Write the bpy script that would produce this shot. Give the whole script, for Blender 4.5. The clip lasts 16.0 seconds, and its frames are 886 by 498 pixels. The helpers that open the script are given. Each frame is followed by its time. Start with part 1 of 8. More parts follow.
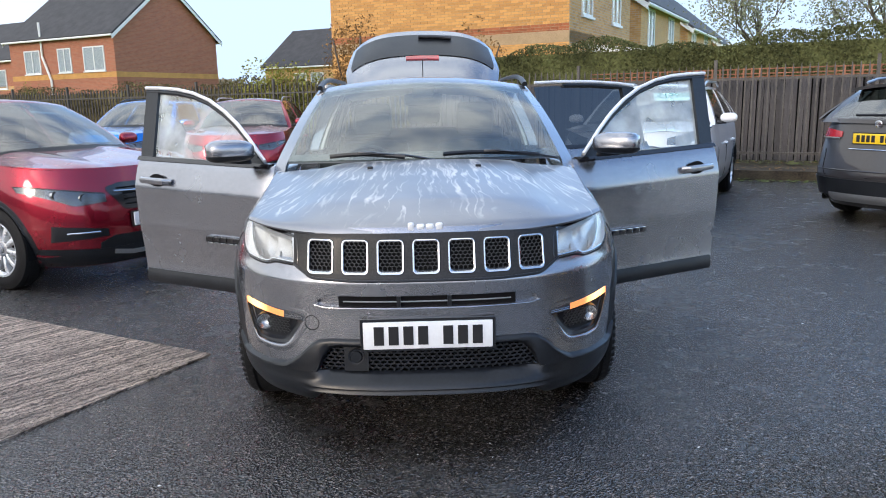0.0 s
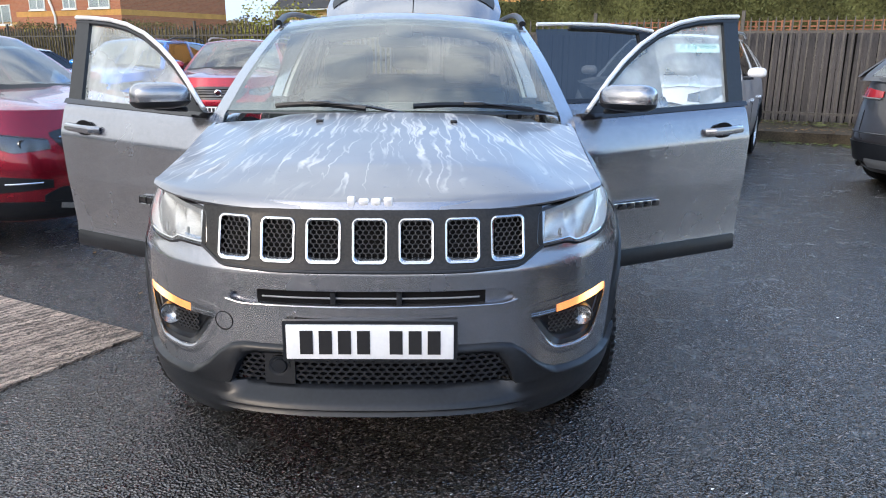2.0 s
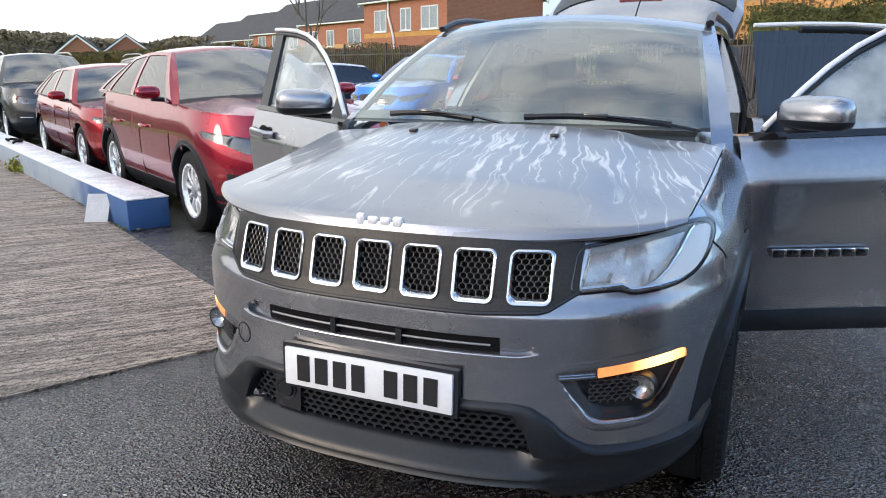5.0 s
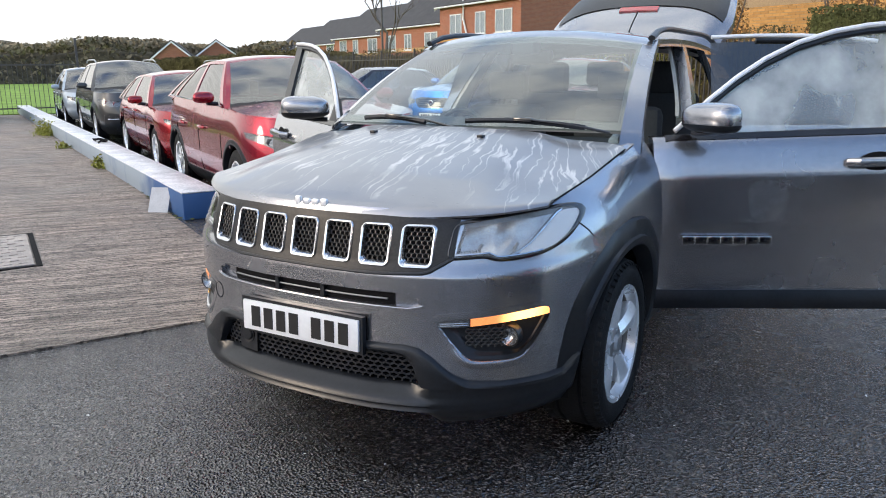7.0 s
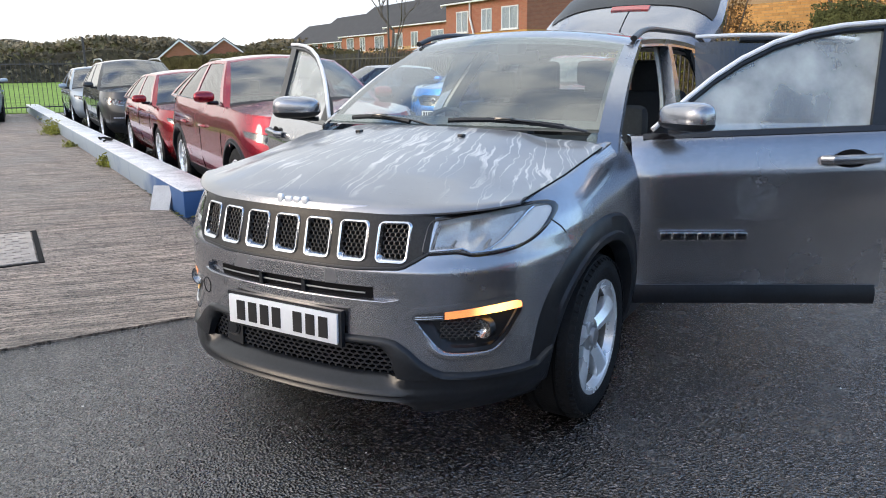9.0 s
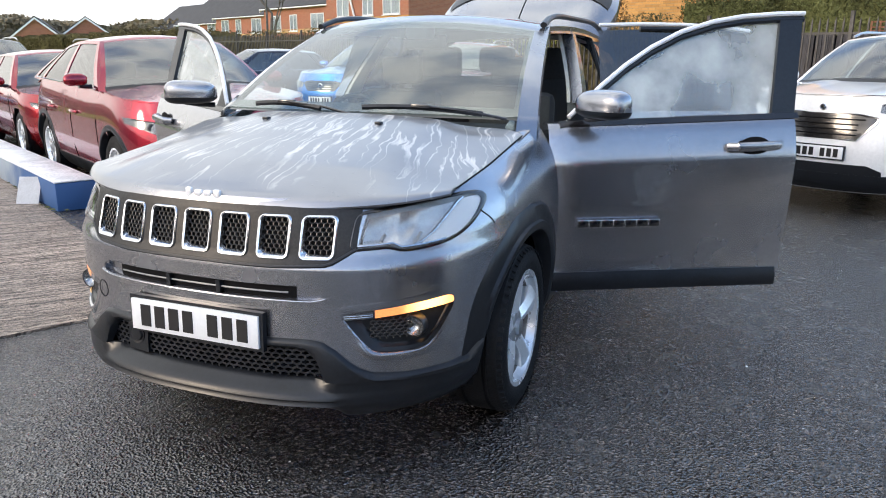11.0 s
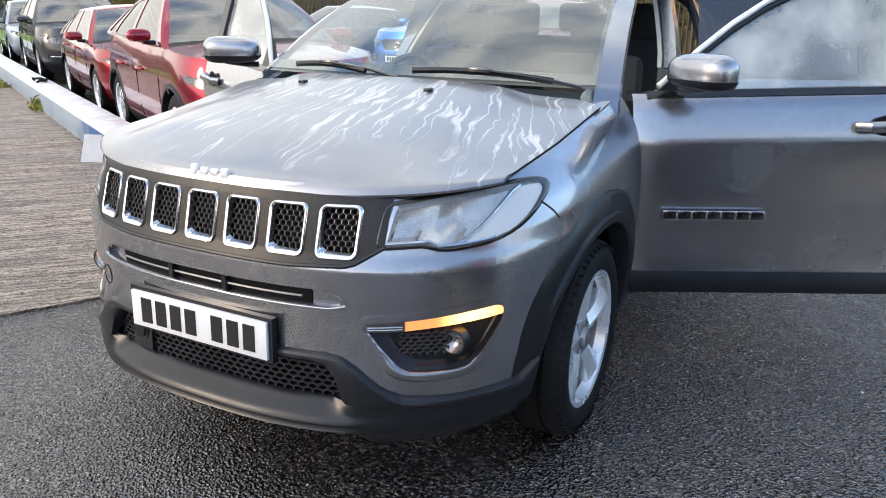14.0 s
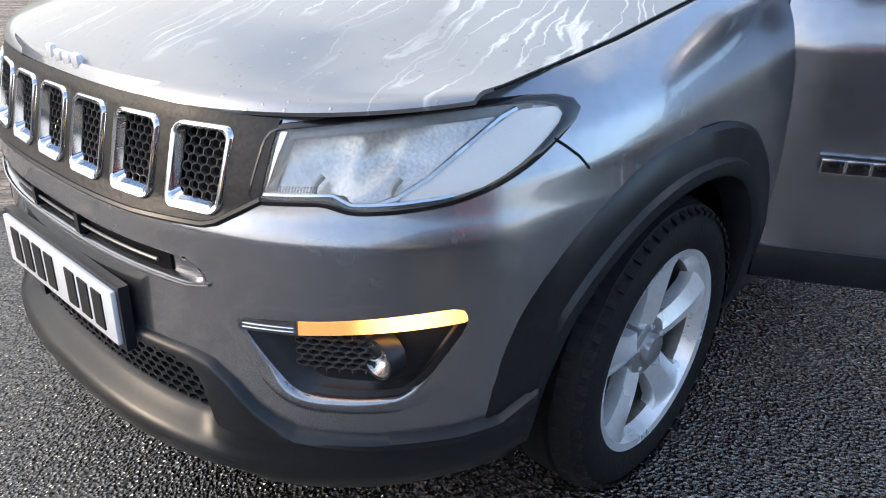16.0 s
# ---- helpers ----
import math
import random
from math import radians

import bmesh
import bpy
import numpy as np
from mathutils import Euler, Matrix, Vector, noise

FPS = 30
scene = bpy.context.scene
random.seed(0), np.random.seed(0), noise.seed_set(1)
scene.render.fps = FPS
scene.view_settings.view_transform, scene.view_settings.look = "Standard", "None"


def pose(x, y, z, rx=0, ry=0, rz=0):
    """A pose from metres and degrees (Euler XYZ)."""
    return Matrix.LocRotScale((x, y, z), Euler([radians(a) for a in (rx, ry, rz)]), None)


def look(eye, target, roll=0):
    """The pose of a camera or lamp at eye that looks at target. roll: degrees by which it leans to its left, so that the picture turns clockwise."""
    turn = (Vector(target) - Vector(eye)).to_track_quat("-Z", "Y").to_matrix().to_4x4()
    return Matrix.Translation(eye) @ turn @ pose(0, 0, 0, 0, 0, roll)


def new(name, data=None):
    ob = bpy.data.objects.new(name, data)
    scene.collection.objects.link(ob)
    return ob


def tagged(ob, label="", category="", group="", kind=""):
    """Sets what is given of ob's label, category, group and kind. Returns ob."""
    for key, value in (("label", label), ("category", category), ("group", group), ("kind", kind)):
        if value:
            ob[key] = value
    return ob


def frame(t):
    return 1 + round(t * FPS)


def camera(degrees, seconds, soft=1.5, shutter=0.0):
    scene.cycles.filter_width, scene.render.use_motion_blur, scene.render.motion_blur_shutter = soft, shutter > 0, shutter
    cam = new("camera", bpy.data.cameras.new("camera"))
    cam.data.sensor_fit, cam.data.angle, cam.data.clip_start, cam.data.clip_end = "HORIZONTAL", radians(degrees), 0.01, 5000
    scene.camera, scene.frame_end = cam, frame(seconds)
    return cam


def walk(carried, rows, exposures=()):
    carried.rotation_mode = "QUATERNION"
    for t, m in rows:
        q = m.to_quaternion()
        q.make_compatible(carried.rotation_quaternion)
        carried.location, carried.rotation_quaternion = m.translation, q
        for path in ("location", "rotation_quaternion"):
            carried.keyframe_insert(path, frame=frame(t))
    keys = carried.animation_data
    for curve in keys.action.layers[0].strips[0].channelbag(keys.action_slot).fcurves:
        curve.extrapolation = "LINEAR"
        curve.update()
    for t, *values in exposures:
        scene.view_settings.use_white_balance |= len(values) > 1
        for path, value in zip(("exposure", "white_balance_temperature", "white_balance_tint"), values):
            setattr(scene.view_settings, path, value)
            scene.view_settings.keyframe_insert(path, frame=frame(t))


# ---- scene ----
cam = camera(61.7, 16.0, soft=1.0)
PATH = [
    (0, (0.009, -2.845, 1.468), (0.049, -0.884, 1.077), -1.2),
    (0.5, (0.049, -2.732, 1.449), (0.105, -0.779, 1.025), -1.7),
    (1, (0.026, -2.527, 1.42), (0.097, -0.583, 0.956), -1.5),
    (1.5, (0.076, -2.332, 1.427), (0.14, -0.397, 0.927), -0.6),
    (2, (0.215, -2.146, 1.429), (0.224, -0.215, 0.91), 0.3),
    (2.5, (0.259, -1.945, 1.412), (0.173, -0.018, 0.884), 0.7),
    (3, (0.304, -1.753, 1.405), (0.077, 0.163, 0.881), 0.4),
    (3.5, (0.481, -1.562, 1.396), (0.11, 0.337, 0.887), 0.1),
    (4, (0.617, -1.549, 1.376), (0.091, 0.315, 0.876), 0.1),
    (6.5, (1.526, -1.858, 1.414), (0.565, -0.167, 0.947), -0.4),
    (7, (1.677, -1.889, 1.425), (0.708, -0.205, 0.951), -0.4),
    (7.5, (1.797, -1.905, 1.431), (0.814, -0.229, 0.954), -0.5),
    (8, (1.825, -1.91, 1.438), (0.826, -0.244, 0.963), -0.6),
    (10.5, (1.725, -1.89, 1.442), (0.89, -0.146, 0.93), -0.5),
    (11, (1.63, -1.868, 1.436), (0.925, -0.069, 0.919), 0.3),
    (11.5, (1.587, -1.87, 1.439), (1.014, -0.026, 0.918), 1.4),
    (12, (1.578, -1.871, 1.448), (1.065, -0.008, 0.93), 2.2),
    (12.5, (1.566, -1.872, 1.441), (1.016, -0.021, 0.921), 2.6),
    (13, (1.554, -1.762, 1.432), (0.899, 0.049, 0.893), 2.3),
    (13.5, (1.567, -1.568, 1.435), (0.788, 0.183, 0.863), 1.5),
    (14, (1.53, -1.401, 1.417), (0.646, 0.284, 0.8), 0.7),
    (14.5, (1.429, -1.188, 1.398), (0.45, 0.422, 0.728), -0.0),
    (15, (1.413, -0.964, 1.376), (0.351, 0.56, 0.634), -0.2),
    (15.5, (1.474, -0.683, 1.323), (0.333, 0.75, 0.52), 0.0),
    (16, (1.482, -0.448, 1.265), (0.264, 0.876, 0.392), 0.7),
]
walk(cam, [(t, look(eye, target, roll)) for t, eye, target, roll in PATH], tuple((s, e, k, 10) for s, e, k in ((0, 1.27, 6050), (1, 1.34, 6050), (2, 1.43, 6100), (3, 1.40, 6150), (4, 1.36, 6200), (6.5, 1.15, 6280), (8, 1.16, 6280), (10.5, 1.30, 6330), (12, 1.53, 6450), (13, 1.52, 6480), (14.5, 1.46, 6500), (16, 1.5, 6450))))
# ---- world, sun, light ----
SUN_DIR = Vector((-0.62, -0.74, 0.34)).normalized()
world = bpy.data.worlds.new("world")
scene.world = world
world.use_nodes = True
wn, wl = world.node_tree.nodes, world.node_tree.links
wn.clear()
w_out = wn.new("ShaderNodeOutputWorld")
w_bg = wn.new("ShaderNodeBackground")
w_sky = wn.new("ShaderNodeTexSky")
w_sky.sky_type, w_sky.sun_disc = "NISHITA", False
w_sky.sun_elevation = math.asin(SUN_DIR.z)
w_sky.sun_rotation = math.atan2(SUN_DIR.x, SUN_DIR.y)
w_sky.air_density, w_sky.dust_density = 1.0, 2.0
w_co = wn.new("ShaderNodeTexCoord")
w_map = wn.new("ShaderNodeMapping")
w_map.inputs["Scale"].default_value = (1.0, 1.0, 2.6)
w_noise = wn.new("ShaderNodeTexNoise")
w_noise.inputs["Scale"].default_value, w_noise.inputs["Detail"].default_value = 2.3, 6.0
w_ramp = wn.new("ShaderNodeValToRGB")
w_ramp.color_ramp.elements[0].position, w_ramp.color_ramp.elements[1].position = 0.44, 0.62
w_cloud = wn.new("ShaderNodeMixRGB")  # bright cloud low down, thinner overhead
w_cloud.inputs["Color1"].default_value, w_cloud.inputs["Color2"].default_value = (1, 1, 1, 1), (5.6, 5.6, 5.4, 1)
w_mix = wn.new("ShaderNodeMixRGB")
wl.new(w_co.outputs["Generated"], w_map.inputs["Vector"])
wl.new(w_map.outputs["Vector"], w_noise.inputs["Vector"])
w_xyz = wn.new("ShaderNodeSeparateXYZ")
wl.new(w_co.outputs["Generated"], w_xyz.inputs[0])
w_side = wn.new("ShaderNodeMath")  # thicker cloud towards the sun's side
w_side.operation, w_side.inputs[1].default_value = "MULTIPLY", -0.20
wl.new(w_xyz.outputs["X"], w_side.inputs[0])
w_low = wn.new("ShaderNodeMapRange")  # haze towards the horizon
w_low.inputs["From Min"].default_value, w_low.inputs["From Max"].default_value = 0.0, 0.30
w_low.inputs["To Min"].default_value, w_low.inputs["To Max"].default_value = 0.26, 0.0
wl.new(w_xyz.outputs["Z"], w_low.inputs["Value"])
w_sum = wn.new("ShaderNodeMath")
wl.new(w_side.outputs[0], w_sum.inputs[0])
wl.new(w_low.outputs[0], w_sum.inputs[1])
w_sum2 = wn.new("ShaderNodeMath")
wl.new(w_noise.outputs["Fac"], w_sum2.inputs[0])
wl.new(w_sum.outputs[0], w_sum2.inputs[1])
wl.new(w_sum2.outputs[0], w_ramp.inputs["Fac"])
wl.new(w_ramp.outputs["Color"], w_mix.inputs["Fac"])
w_clear = wn.new("ShaderNodeMixRGB")  # thin high haze brightens the clear sky
w_clear.blend_type, w_clear.inputs["Fac"].default_value, w_clear.inputs["Color2"].default_value = "MULTIPLY", 1.0, (1.35, 1.35, 1.4, 1)
wl.new(w_sky.outputs["Color"], w_clear.inputs["Color1"])
wl.new(w_clear.outputs["Color"], w_mix.inputs["Color1"])
w_rise = wn.new("ShaderNodeMapRange")
w_rise.inputs["From Min"].default_value, w_rise.inputs["From Max"].default_value = 0.35, 0.9
wl.new(w_xyz.outputs["Z"], w_rise.inputs["Value"])
w_dot = wn.new("ShaderNodeVectorMath")  # the clouds are brightest behind the walk's start, where the sun stands low
w_dot.operation = "DOT_PRODUCT"
w_dot.inputs[1].default_value = (0.25, -0.97, 0.0)
wl.new(w_co.outputs["Generated"], w_dot.inputs[0])
w_turn = wn.new("ShaderNodeMapRange")
w_turn.inputs["From Min"].default_value, w_turn.inputs["From Max"].default_value = -0.75, 0.7
wl.new(w_dot.outputs["Value"], w_turn.inputs["Value"])
w_glow = wn.new("ShaderNodeMixRGB")
w_glow.inputs["Color1"].default_value, w_glow.inputs["Color2"].default_value = (2.5, 3.15, 4.0, 1), (6.7, 6.25, 5.8, 1)
wl.new(w_turn.outputs[0], w_glow.inputs["Fac"])
w_dot2 = wn.new("ShaderNodeVectorMath")  # and again low over the field, where the day is ending
w_dot2.operation = "DOT_PRODUCT"
w_dot2.inputs[1].default_value = (-0.94, 0.34, 0.0)
wl.new(w_co.outputs["Generated"], w_dot2.inputs[0])
w_turn2 = wn.new("ShaderNodeMapRange")
w_turn2.inputs["From Min"].default_value, w_turn2.inputs["From Max"].default_value = 0.62, 0.98
wl.new(w_dot2.outputs["Value"], w_turn2.inputs["Value"])
w_glow2 = wn.new("ShaderNodeMixRGB")
w_glow2.inputs["Color2"].default_value = (4.6, 4.45, 4.15, 1)
wl.new(w_turn2.outputs[0], w_glow2.inputs["Fac"])
wl.new(w_glow.outputs[0], w_glow2.inputs["Color1"])
wl.new(w_glow2.outputs[0], w_cloud.inputs["Color1"])
wl.new(w_rise.outputs[0], w_cloud.inputs["Fac"])
wl.new(w_cloud.outputs[0], w_mix.inputs["Color2"])
wl.new(w_mix.outputs["Color"], w_bg.inputs["Color"])
w_bg.inputs["Strength"].default_value = 0.14
wl.new(w_bg.outputs["Background"], w_out.inputs["Surface"])
sun_data = bpy.data.lights.new("sun", "SUN")
sun_data.energy, sun_data.angle, sun_data.color = 0.6, radians(14), (1.0, 0.80, 0.60)
sun_lamp = new("sun", sun_data)
sun_lamp.matrix_world = look(SUN_DIR * 60, (0, 0, 0))
scene.view_settings.exposure = 1.3


# ---- materials ----
def mat(name, color, rough=0.5, metal=0.0, var=0.12, scale=6.0, bump=0.0, bump_scale=60.0, coat=0.0, spec=0.5, second=None, stretch=(1, 1, 1), rough_var=0.0, per_object=0.0):
    """A procedural surface: base colour varied at a broad and a fine scale, and fine relief."""
    m = bpy.data.materials.new(name)
    m.use_nodes = True
    n, l = m.node_tree.nodes, m.node_tree.links
    b = n["Principled BSDF"]
    b.inputs["Roughness"].default_value, b.inputs["Metallic"].default_value = rough, metal
    b.inputs["Coat Weight"].default_value, b.inputs["Coat Roughness"].default_value = coat, 0.04
    b.inputs["Specular IOR Level"].default_value = spec
    tc = n.new("ShaderNodeTexCoord")
    mp = n.new("ShaderNodeMapping")
    mp.inputs["Scale"].default_value = stretch
    l.new(tc.outputs["Object"], mp.inputs["Vector"])
    n1, n2 = n.new("ShaderNodeTexNoise"), n.new("ShaderNodeTexNoise")
    n1.inputs["Scale"].default_value, n1.inputs["Detail"].default_value = scale, 5
    n2.inputs["Scale"].default_value, n2.inputs["Detail"].default_value = scale * 14, 3
    for q in (n1, n2):
        l.new(mp.outputs["Vector"], q.inputs["Vector"])
    add = n.new("ShaderNodeMath")
    add.operation = "ADD"
    l.new(n1.outputs["Fac"], add.inputs[0])
    l.new(n2.outputs["Fac"], add.inputs[1])
    fac = n.new("ShaderNodeMapRange")
    fac.inputs["From Min"].default_value, fac.inputs["From Max"].default_value = 0.65, 1.35
    l.new(add.outputs[0], fac.inputs["Value"])
    mix = n.new("ShaderNodeMixRGB")
    dark = second or tuple(c * (1 - var * 2) for c in color)
    mix.inputs["Color1"].default_value = (*dark, 1)
    mix.inputs["Color2"].default_value = (*(min(1, c * (1 + var)) for c in color), 1)
    l.new(fac.outputs[0], mix.inputs["Fac"])
    last = mix
    if per_object:
        info, hsv, mr = n.new("ShaderNodeObjectInfo"), n.new("ShaderNodeHueSaturation"), n.new("ShaderNodeMapRange")
        mr.inputs["To Min"].default_value, mr.inputs["To Max"].default_value = 1 - per_object, 1 + per_object
        l.new(info.outputs["Random"], mr.inputs["Value"])
        l.new(mr.outputs[0], hsv.inputs["Value"])
        l.new(mix.outputs[0], hsv.inputs["Color"])
        last = hsv
    l.new(last.outputs[0], b.inputs["Base Color"])
    if rough_var:
        rr = n.new("ShaderNodeMapRange")
        rr.inputs["To Min"].default_value, rr.inputs["To Max"].default_value = max(0, rough - rough_var), min(1, rough + rough_var)
        l.new(n1.outputs["Fac"], rr.inputs["Value"])
        l.new(rr.outputs[0], b.inputs["Roughness"])
    if bump:
        n3, bp = n.new("ShaderNodeTexNoise"), n.new("ShaderNodeBump")
        n3.inputs["Scale"].default_value, n3.inputs["Detail"].default_value = bump_scale, 4
        l.new(mp.outputs["Vector"], n3.inputs["Vector"])
        bp.inputs["Strength"].default_value, bp.inputs["Distance"].default_value = min(1, bump), 0.01
        l.new(n3.outputs["Fac"], bp.inputs["Height"])
        l.new(bp.outputs["Normal"], b.inputs["Normal"])
    return m


def glass(name, tint=(0.5, 0.58, 0.56), gloss=0.03, haze=0.0, haze_color=(0.6, 0.65, 0.65), ior=1.55):
    """A thin pane: a tinted see-through sheet with a mirror gloss by Fresnel, and misted where haze is set."""
    m = bpy.data.materials.new(name)
    m.use_nodes = True
    n, l = m.node_tree.nodes, m.node_tree.links
    n.clear()
    out, mx, tr, gl, lw, pw, fr = (n.new(k) for k in ("ShaderNodeOutputMaterial", "ShaderNodeMixShader", "ShaderNodeBsdfTransparent", "ShaderNodeBsdfGlossy", "ShaderNodeLayerWeight", "ShaderNodeMath", "ShaderNodeMapRange"))
    tr.inputs["Color"].default_value = (*tint, 1)
    gl.inputs["Roughness"].default_value = gloss
    lw.inputs["Blend"].default_value, pw.operation, pw.inputs[1].default_value = 0.5, "POWER", 4.5
    fr.inputs["To Min"].default_value = ((ior - 1) / (ior + 1)) ** 2
    l.new(lw.outputs["Facing"], pw.inputs[0])
    l.new(pw.outputs[0], fr.inputs["Value"])
    base = tr
    if haze:
        df, hz, nz, rp, tc = (n.new(k) for k in ("ShaderNodeBsdfDiffuse", "ShaderNodeMixShader", "ShaderNodeTexNoise", "ShaderNodeMapRange", "ShaderNodeTexCoord"))
        df.inputs["Color"].default_value = (*haze_color, 1)
        nz.inputs["Scale"].default_value, nz.inputs["Detail"].default_value = 4.0, 6
        l.new(tc.outputs["Object"], nz.inputs["Vector"])
        rp.inputs["From Min"].default_value, rp.inputs["From Max"].default_value, rp.inputs["To Min"].default_value, rp.inputs["To Max"].default_value = 0.35, 0.7, haze * 0.3, haze
        l.new(nz.outputs["Fac"], rp.inputs["Value"])
        l.new(rp.outputs[0], hz.inputs["Fac"])
        l.new(tr.outputs[0], hz.inputs[1])
        l.new(df.outputs[0], hz.inputs[2])
        base = hz
    l.new(fr.outputs[0], mx.inputs["Fac"])
    l.new(base.outputs[0], mx.inputs[1])
    l.new(gl.outputs[0], mx.inputs[2])
    l.new(mx.outputs[0], out.inputs["Surface"])
    return m


def paint(name, color, metal=0.45, rough=0.32, bump=0.0):
    return mat(name, color, rough, metal, 0.05, 3.0, bump, 130.0, coat=1.0, rough_var=0.06)


M_GREY = paint("granite grey metallic paint", (0.315, 0.325, 0.355), 0.9, 0.26, 0.02)
M_GREY.node_tree.nodes["Principled BSDF"].inputs["Coat IOR"].default_value = 1.55


def water_drops(m, scale, share):
    """Scattered beads of rain on a coat of paint."""
    n, l = m.node_tree.nodes, m.node_tree.links
    tc, vo, bw, mr, sb, bp = (n.new("ShaderNode" + k) for k in ("TexCoord", "TexVoronoi", "RGBToBW", "MapRange", "Math", "Bump"))
    vo.inputs["Scale"].default_value = scale
    l.new(tc.outputs["Object"], vo.inputs["Vector"])
    l.new(vo.outputs["Color"], bw.inputs["Color"])
    l.new(bw.outputs[0], mr.inputs["Value"])
    mr.inputs["From Min"].default_value, mr.inputs["From Max"].default_value, mr.inputs["To Max"].default_value = 1 - share, 0.95, 0.36
    sb.operation, sb.use_clamp = "SUBTRACT", True
    l.new(mr.outputs[0], sb.inputs[0])
    l.new(vo.outputs["Distance"], sb.inputs[1])
    bp.inputs["Strength"].default_value, bp.inputs["Distance"].default_value = 0.5, 0.005
    l.new(sb.outputs[0], bp.inputs["Height"])
    l.new(bp.outputs["Normal"], n["Principled BSDF"].inputs["Coat Normal"])


water_drops(M_GREY, 80.0, 0.42)
M_RED = paint("deep red paint", (0.30, 0.008, 0.026), 0.75, 0.26)
M_RED2 = paint("bright red paint", (0.31, 0.008, 0.015), 0.7, 0.26)
M_BLUE = paint("vivid blue paint", (0.012, 0.18, 0.62), 0.6, 0.26)
M_WHITE = paint("white car paint", (0.78, 0.79, 0.80), 0.0)
M_BLACKCAR = paint("black car paint", (0.018, 0.02, 0.022), 0.3)
M_NAVY = paint("dark blue black paint", (0.022, 0.026, 0.045), 0.4, 0.28, 0.05)
M_GUN = paint("dark brown grey paint", (0.050, 0.047, 0.050), 0.6)
M_SILVERBLUE = paint("pale silver blue paint", (0.36, 0.42, 0.48), 0.5)
M_PLASTIC = mat("black textured plastic", (0.011, 0.013, 0.017), 0.34, spec=0.45, var=0.25, scale=5, bump=0.04, bump_scale=400, rough_var=0.14)
M_GRILLE = mat("dirty dark grille plastic", (0.020, 0.0195, 0.019), 0.40, spec=0.35, var=0.3, scale=9, second=(0.004, 0.004, 0.005), coat=0.0, rough_var=0.15, bump=0.1, bump_scale=90)
M_GLOSSBLK = mat("gloss black plastic", (0.012, 0.012, 0.014), 0.16, var=0.2, coat=0.5, rough_var=0.08)
# near-black plastic; also stands for the shade inside openings and behind fence boards
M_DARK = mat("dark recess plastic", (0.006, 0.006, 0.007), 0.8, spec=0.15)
M_CHROME = mat("chrome trim", (0.70, 0.71, 0.73), 0.14, 1.0, 0.04, rough_var=0.06)
M_TRIM = mat("bright silver window trim", (0.80, 0.81, 0.83), 0.35, 0.25, 0.05)
M_SATIN = mat("satin silver trim", (0.55, 0.56, 0.58), 0.32, 0.9, 0.06)
M_ALLOY = mat("silver alloy", (0.90, 0.92, 0.94), 0.28, 0.6, 0.05, rough_var=0.08)
M_DISC = mat("brake disc steel", (0.22, 0.21, 0.20), 0.4, 0.9, 0.15)
M_TYRE = mat("tyre rubber", (0.008, 0.008, 0.009), 0.7, spec=0.3, var=0.3, scale=8, bump=0.3, bump_scale=120)
M_FABRIC = mat("black cabin fabric", (0.045, 0.046, 0.050), 0.85, bump=0.2, bump_scale=300)
M_BEIGE = mat("pale grey pillar trim", (0.62, 0.60, 0.56), 0.7)
M_DASH = mat("dark dashboard plastic", (0.035, 0.036, 0.039), 0.6, bump=0.1, bump_scale=300)
M_GLASS = glass("car glass", (0.55, 0.63, 0.62), 0.02, 0.0, ior=2.8)
M_SCREEN = glass("windscreen glass", (0.78, 0.90, 0.85), 0.015, 0.09, (0.52, 0.60, 0.54), 2.5)
M_MIST = glass("misted door glass", (0.86, 0.92, 0.91), 0.03, 0.55, (0.78, 0.84, 0.82), 1.8)
M_TINT = glass("privacy glass", (0.09, 0.10, 0.105), 0.02, ior=2.2)
M_LAMPGLASS = glass("lamp lens", (0.86, 0.88, 0.9), 0.02)
M_HOUSING = mat("dark lamp housing", (0.16, 0.165, 0.17), 0.25, 0.7, 0.3, 14.0)
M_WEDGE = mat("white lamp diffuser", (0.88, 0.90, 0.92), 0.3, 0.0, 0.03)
M_LENS = glass("misted lamp lens", (0.90, 0.90, 0.89), 0.03, 0.14, (0.60, 0.60, 0.59))
M_LAMPIN = mat("lamp reflector", (0.80, 0.79, 0.77), 0.26, 0.7, 0.22, 14.0, 0.06, 26.0)
M_FROST = mat("clear lamp diffuser", (0.24, 0.245, 0.25), 0.35, 0.3, 0.12, 5.0)
M_FOGLAMP = mat("fog lamp glass", (0.62, 0.63, 0.64), 0.22, 0.8, 0.45, 45.0)
M_CLEARDARK = mat("clear lamp strip", (0.20, 0.20, 0.21), 0.15, 0.7, 0.3, 12.0, coat=1.0)
M_MESH = mat("dark grille mesh", (0.035, 0.036, 0.039), 0.32, spec=0.6, var=0.2, scale=8)


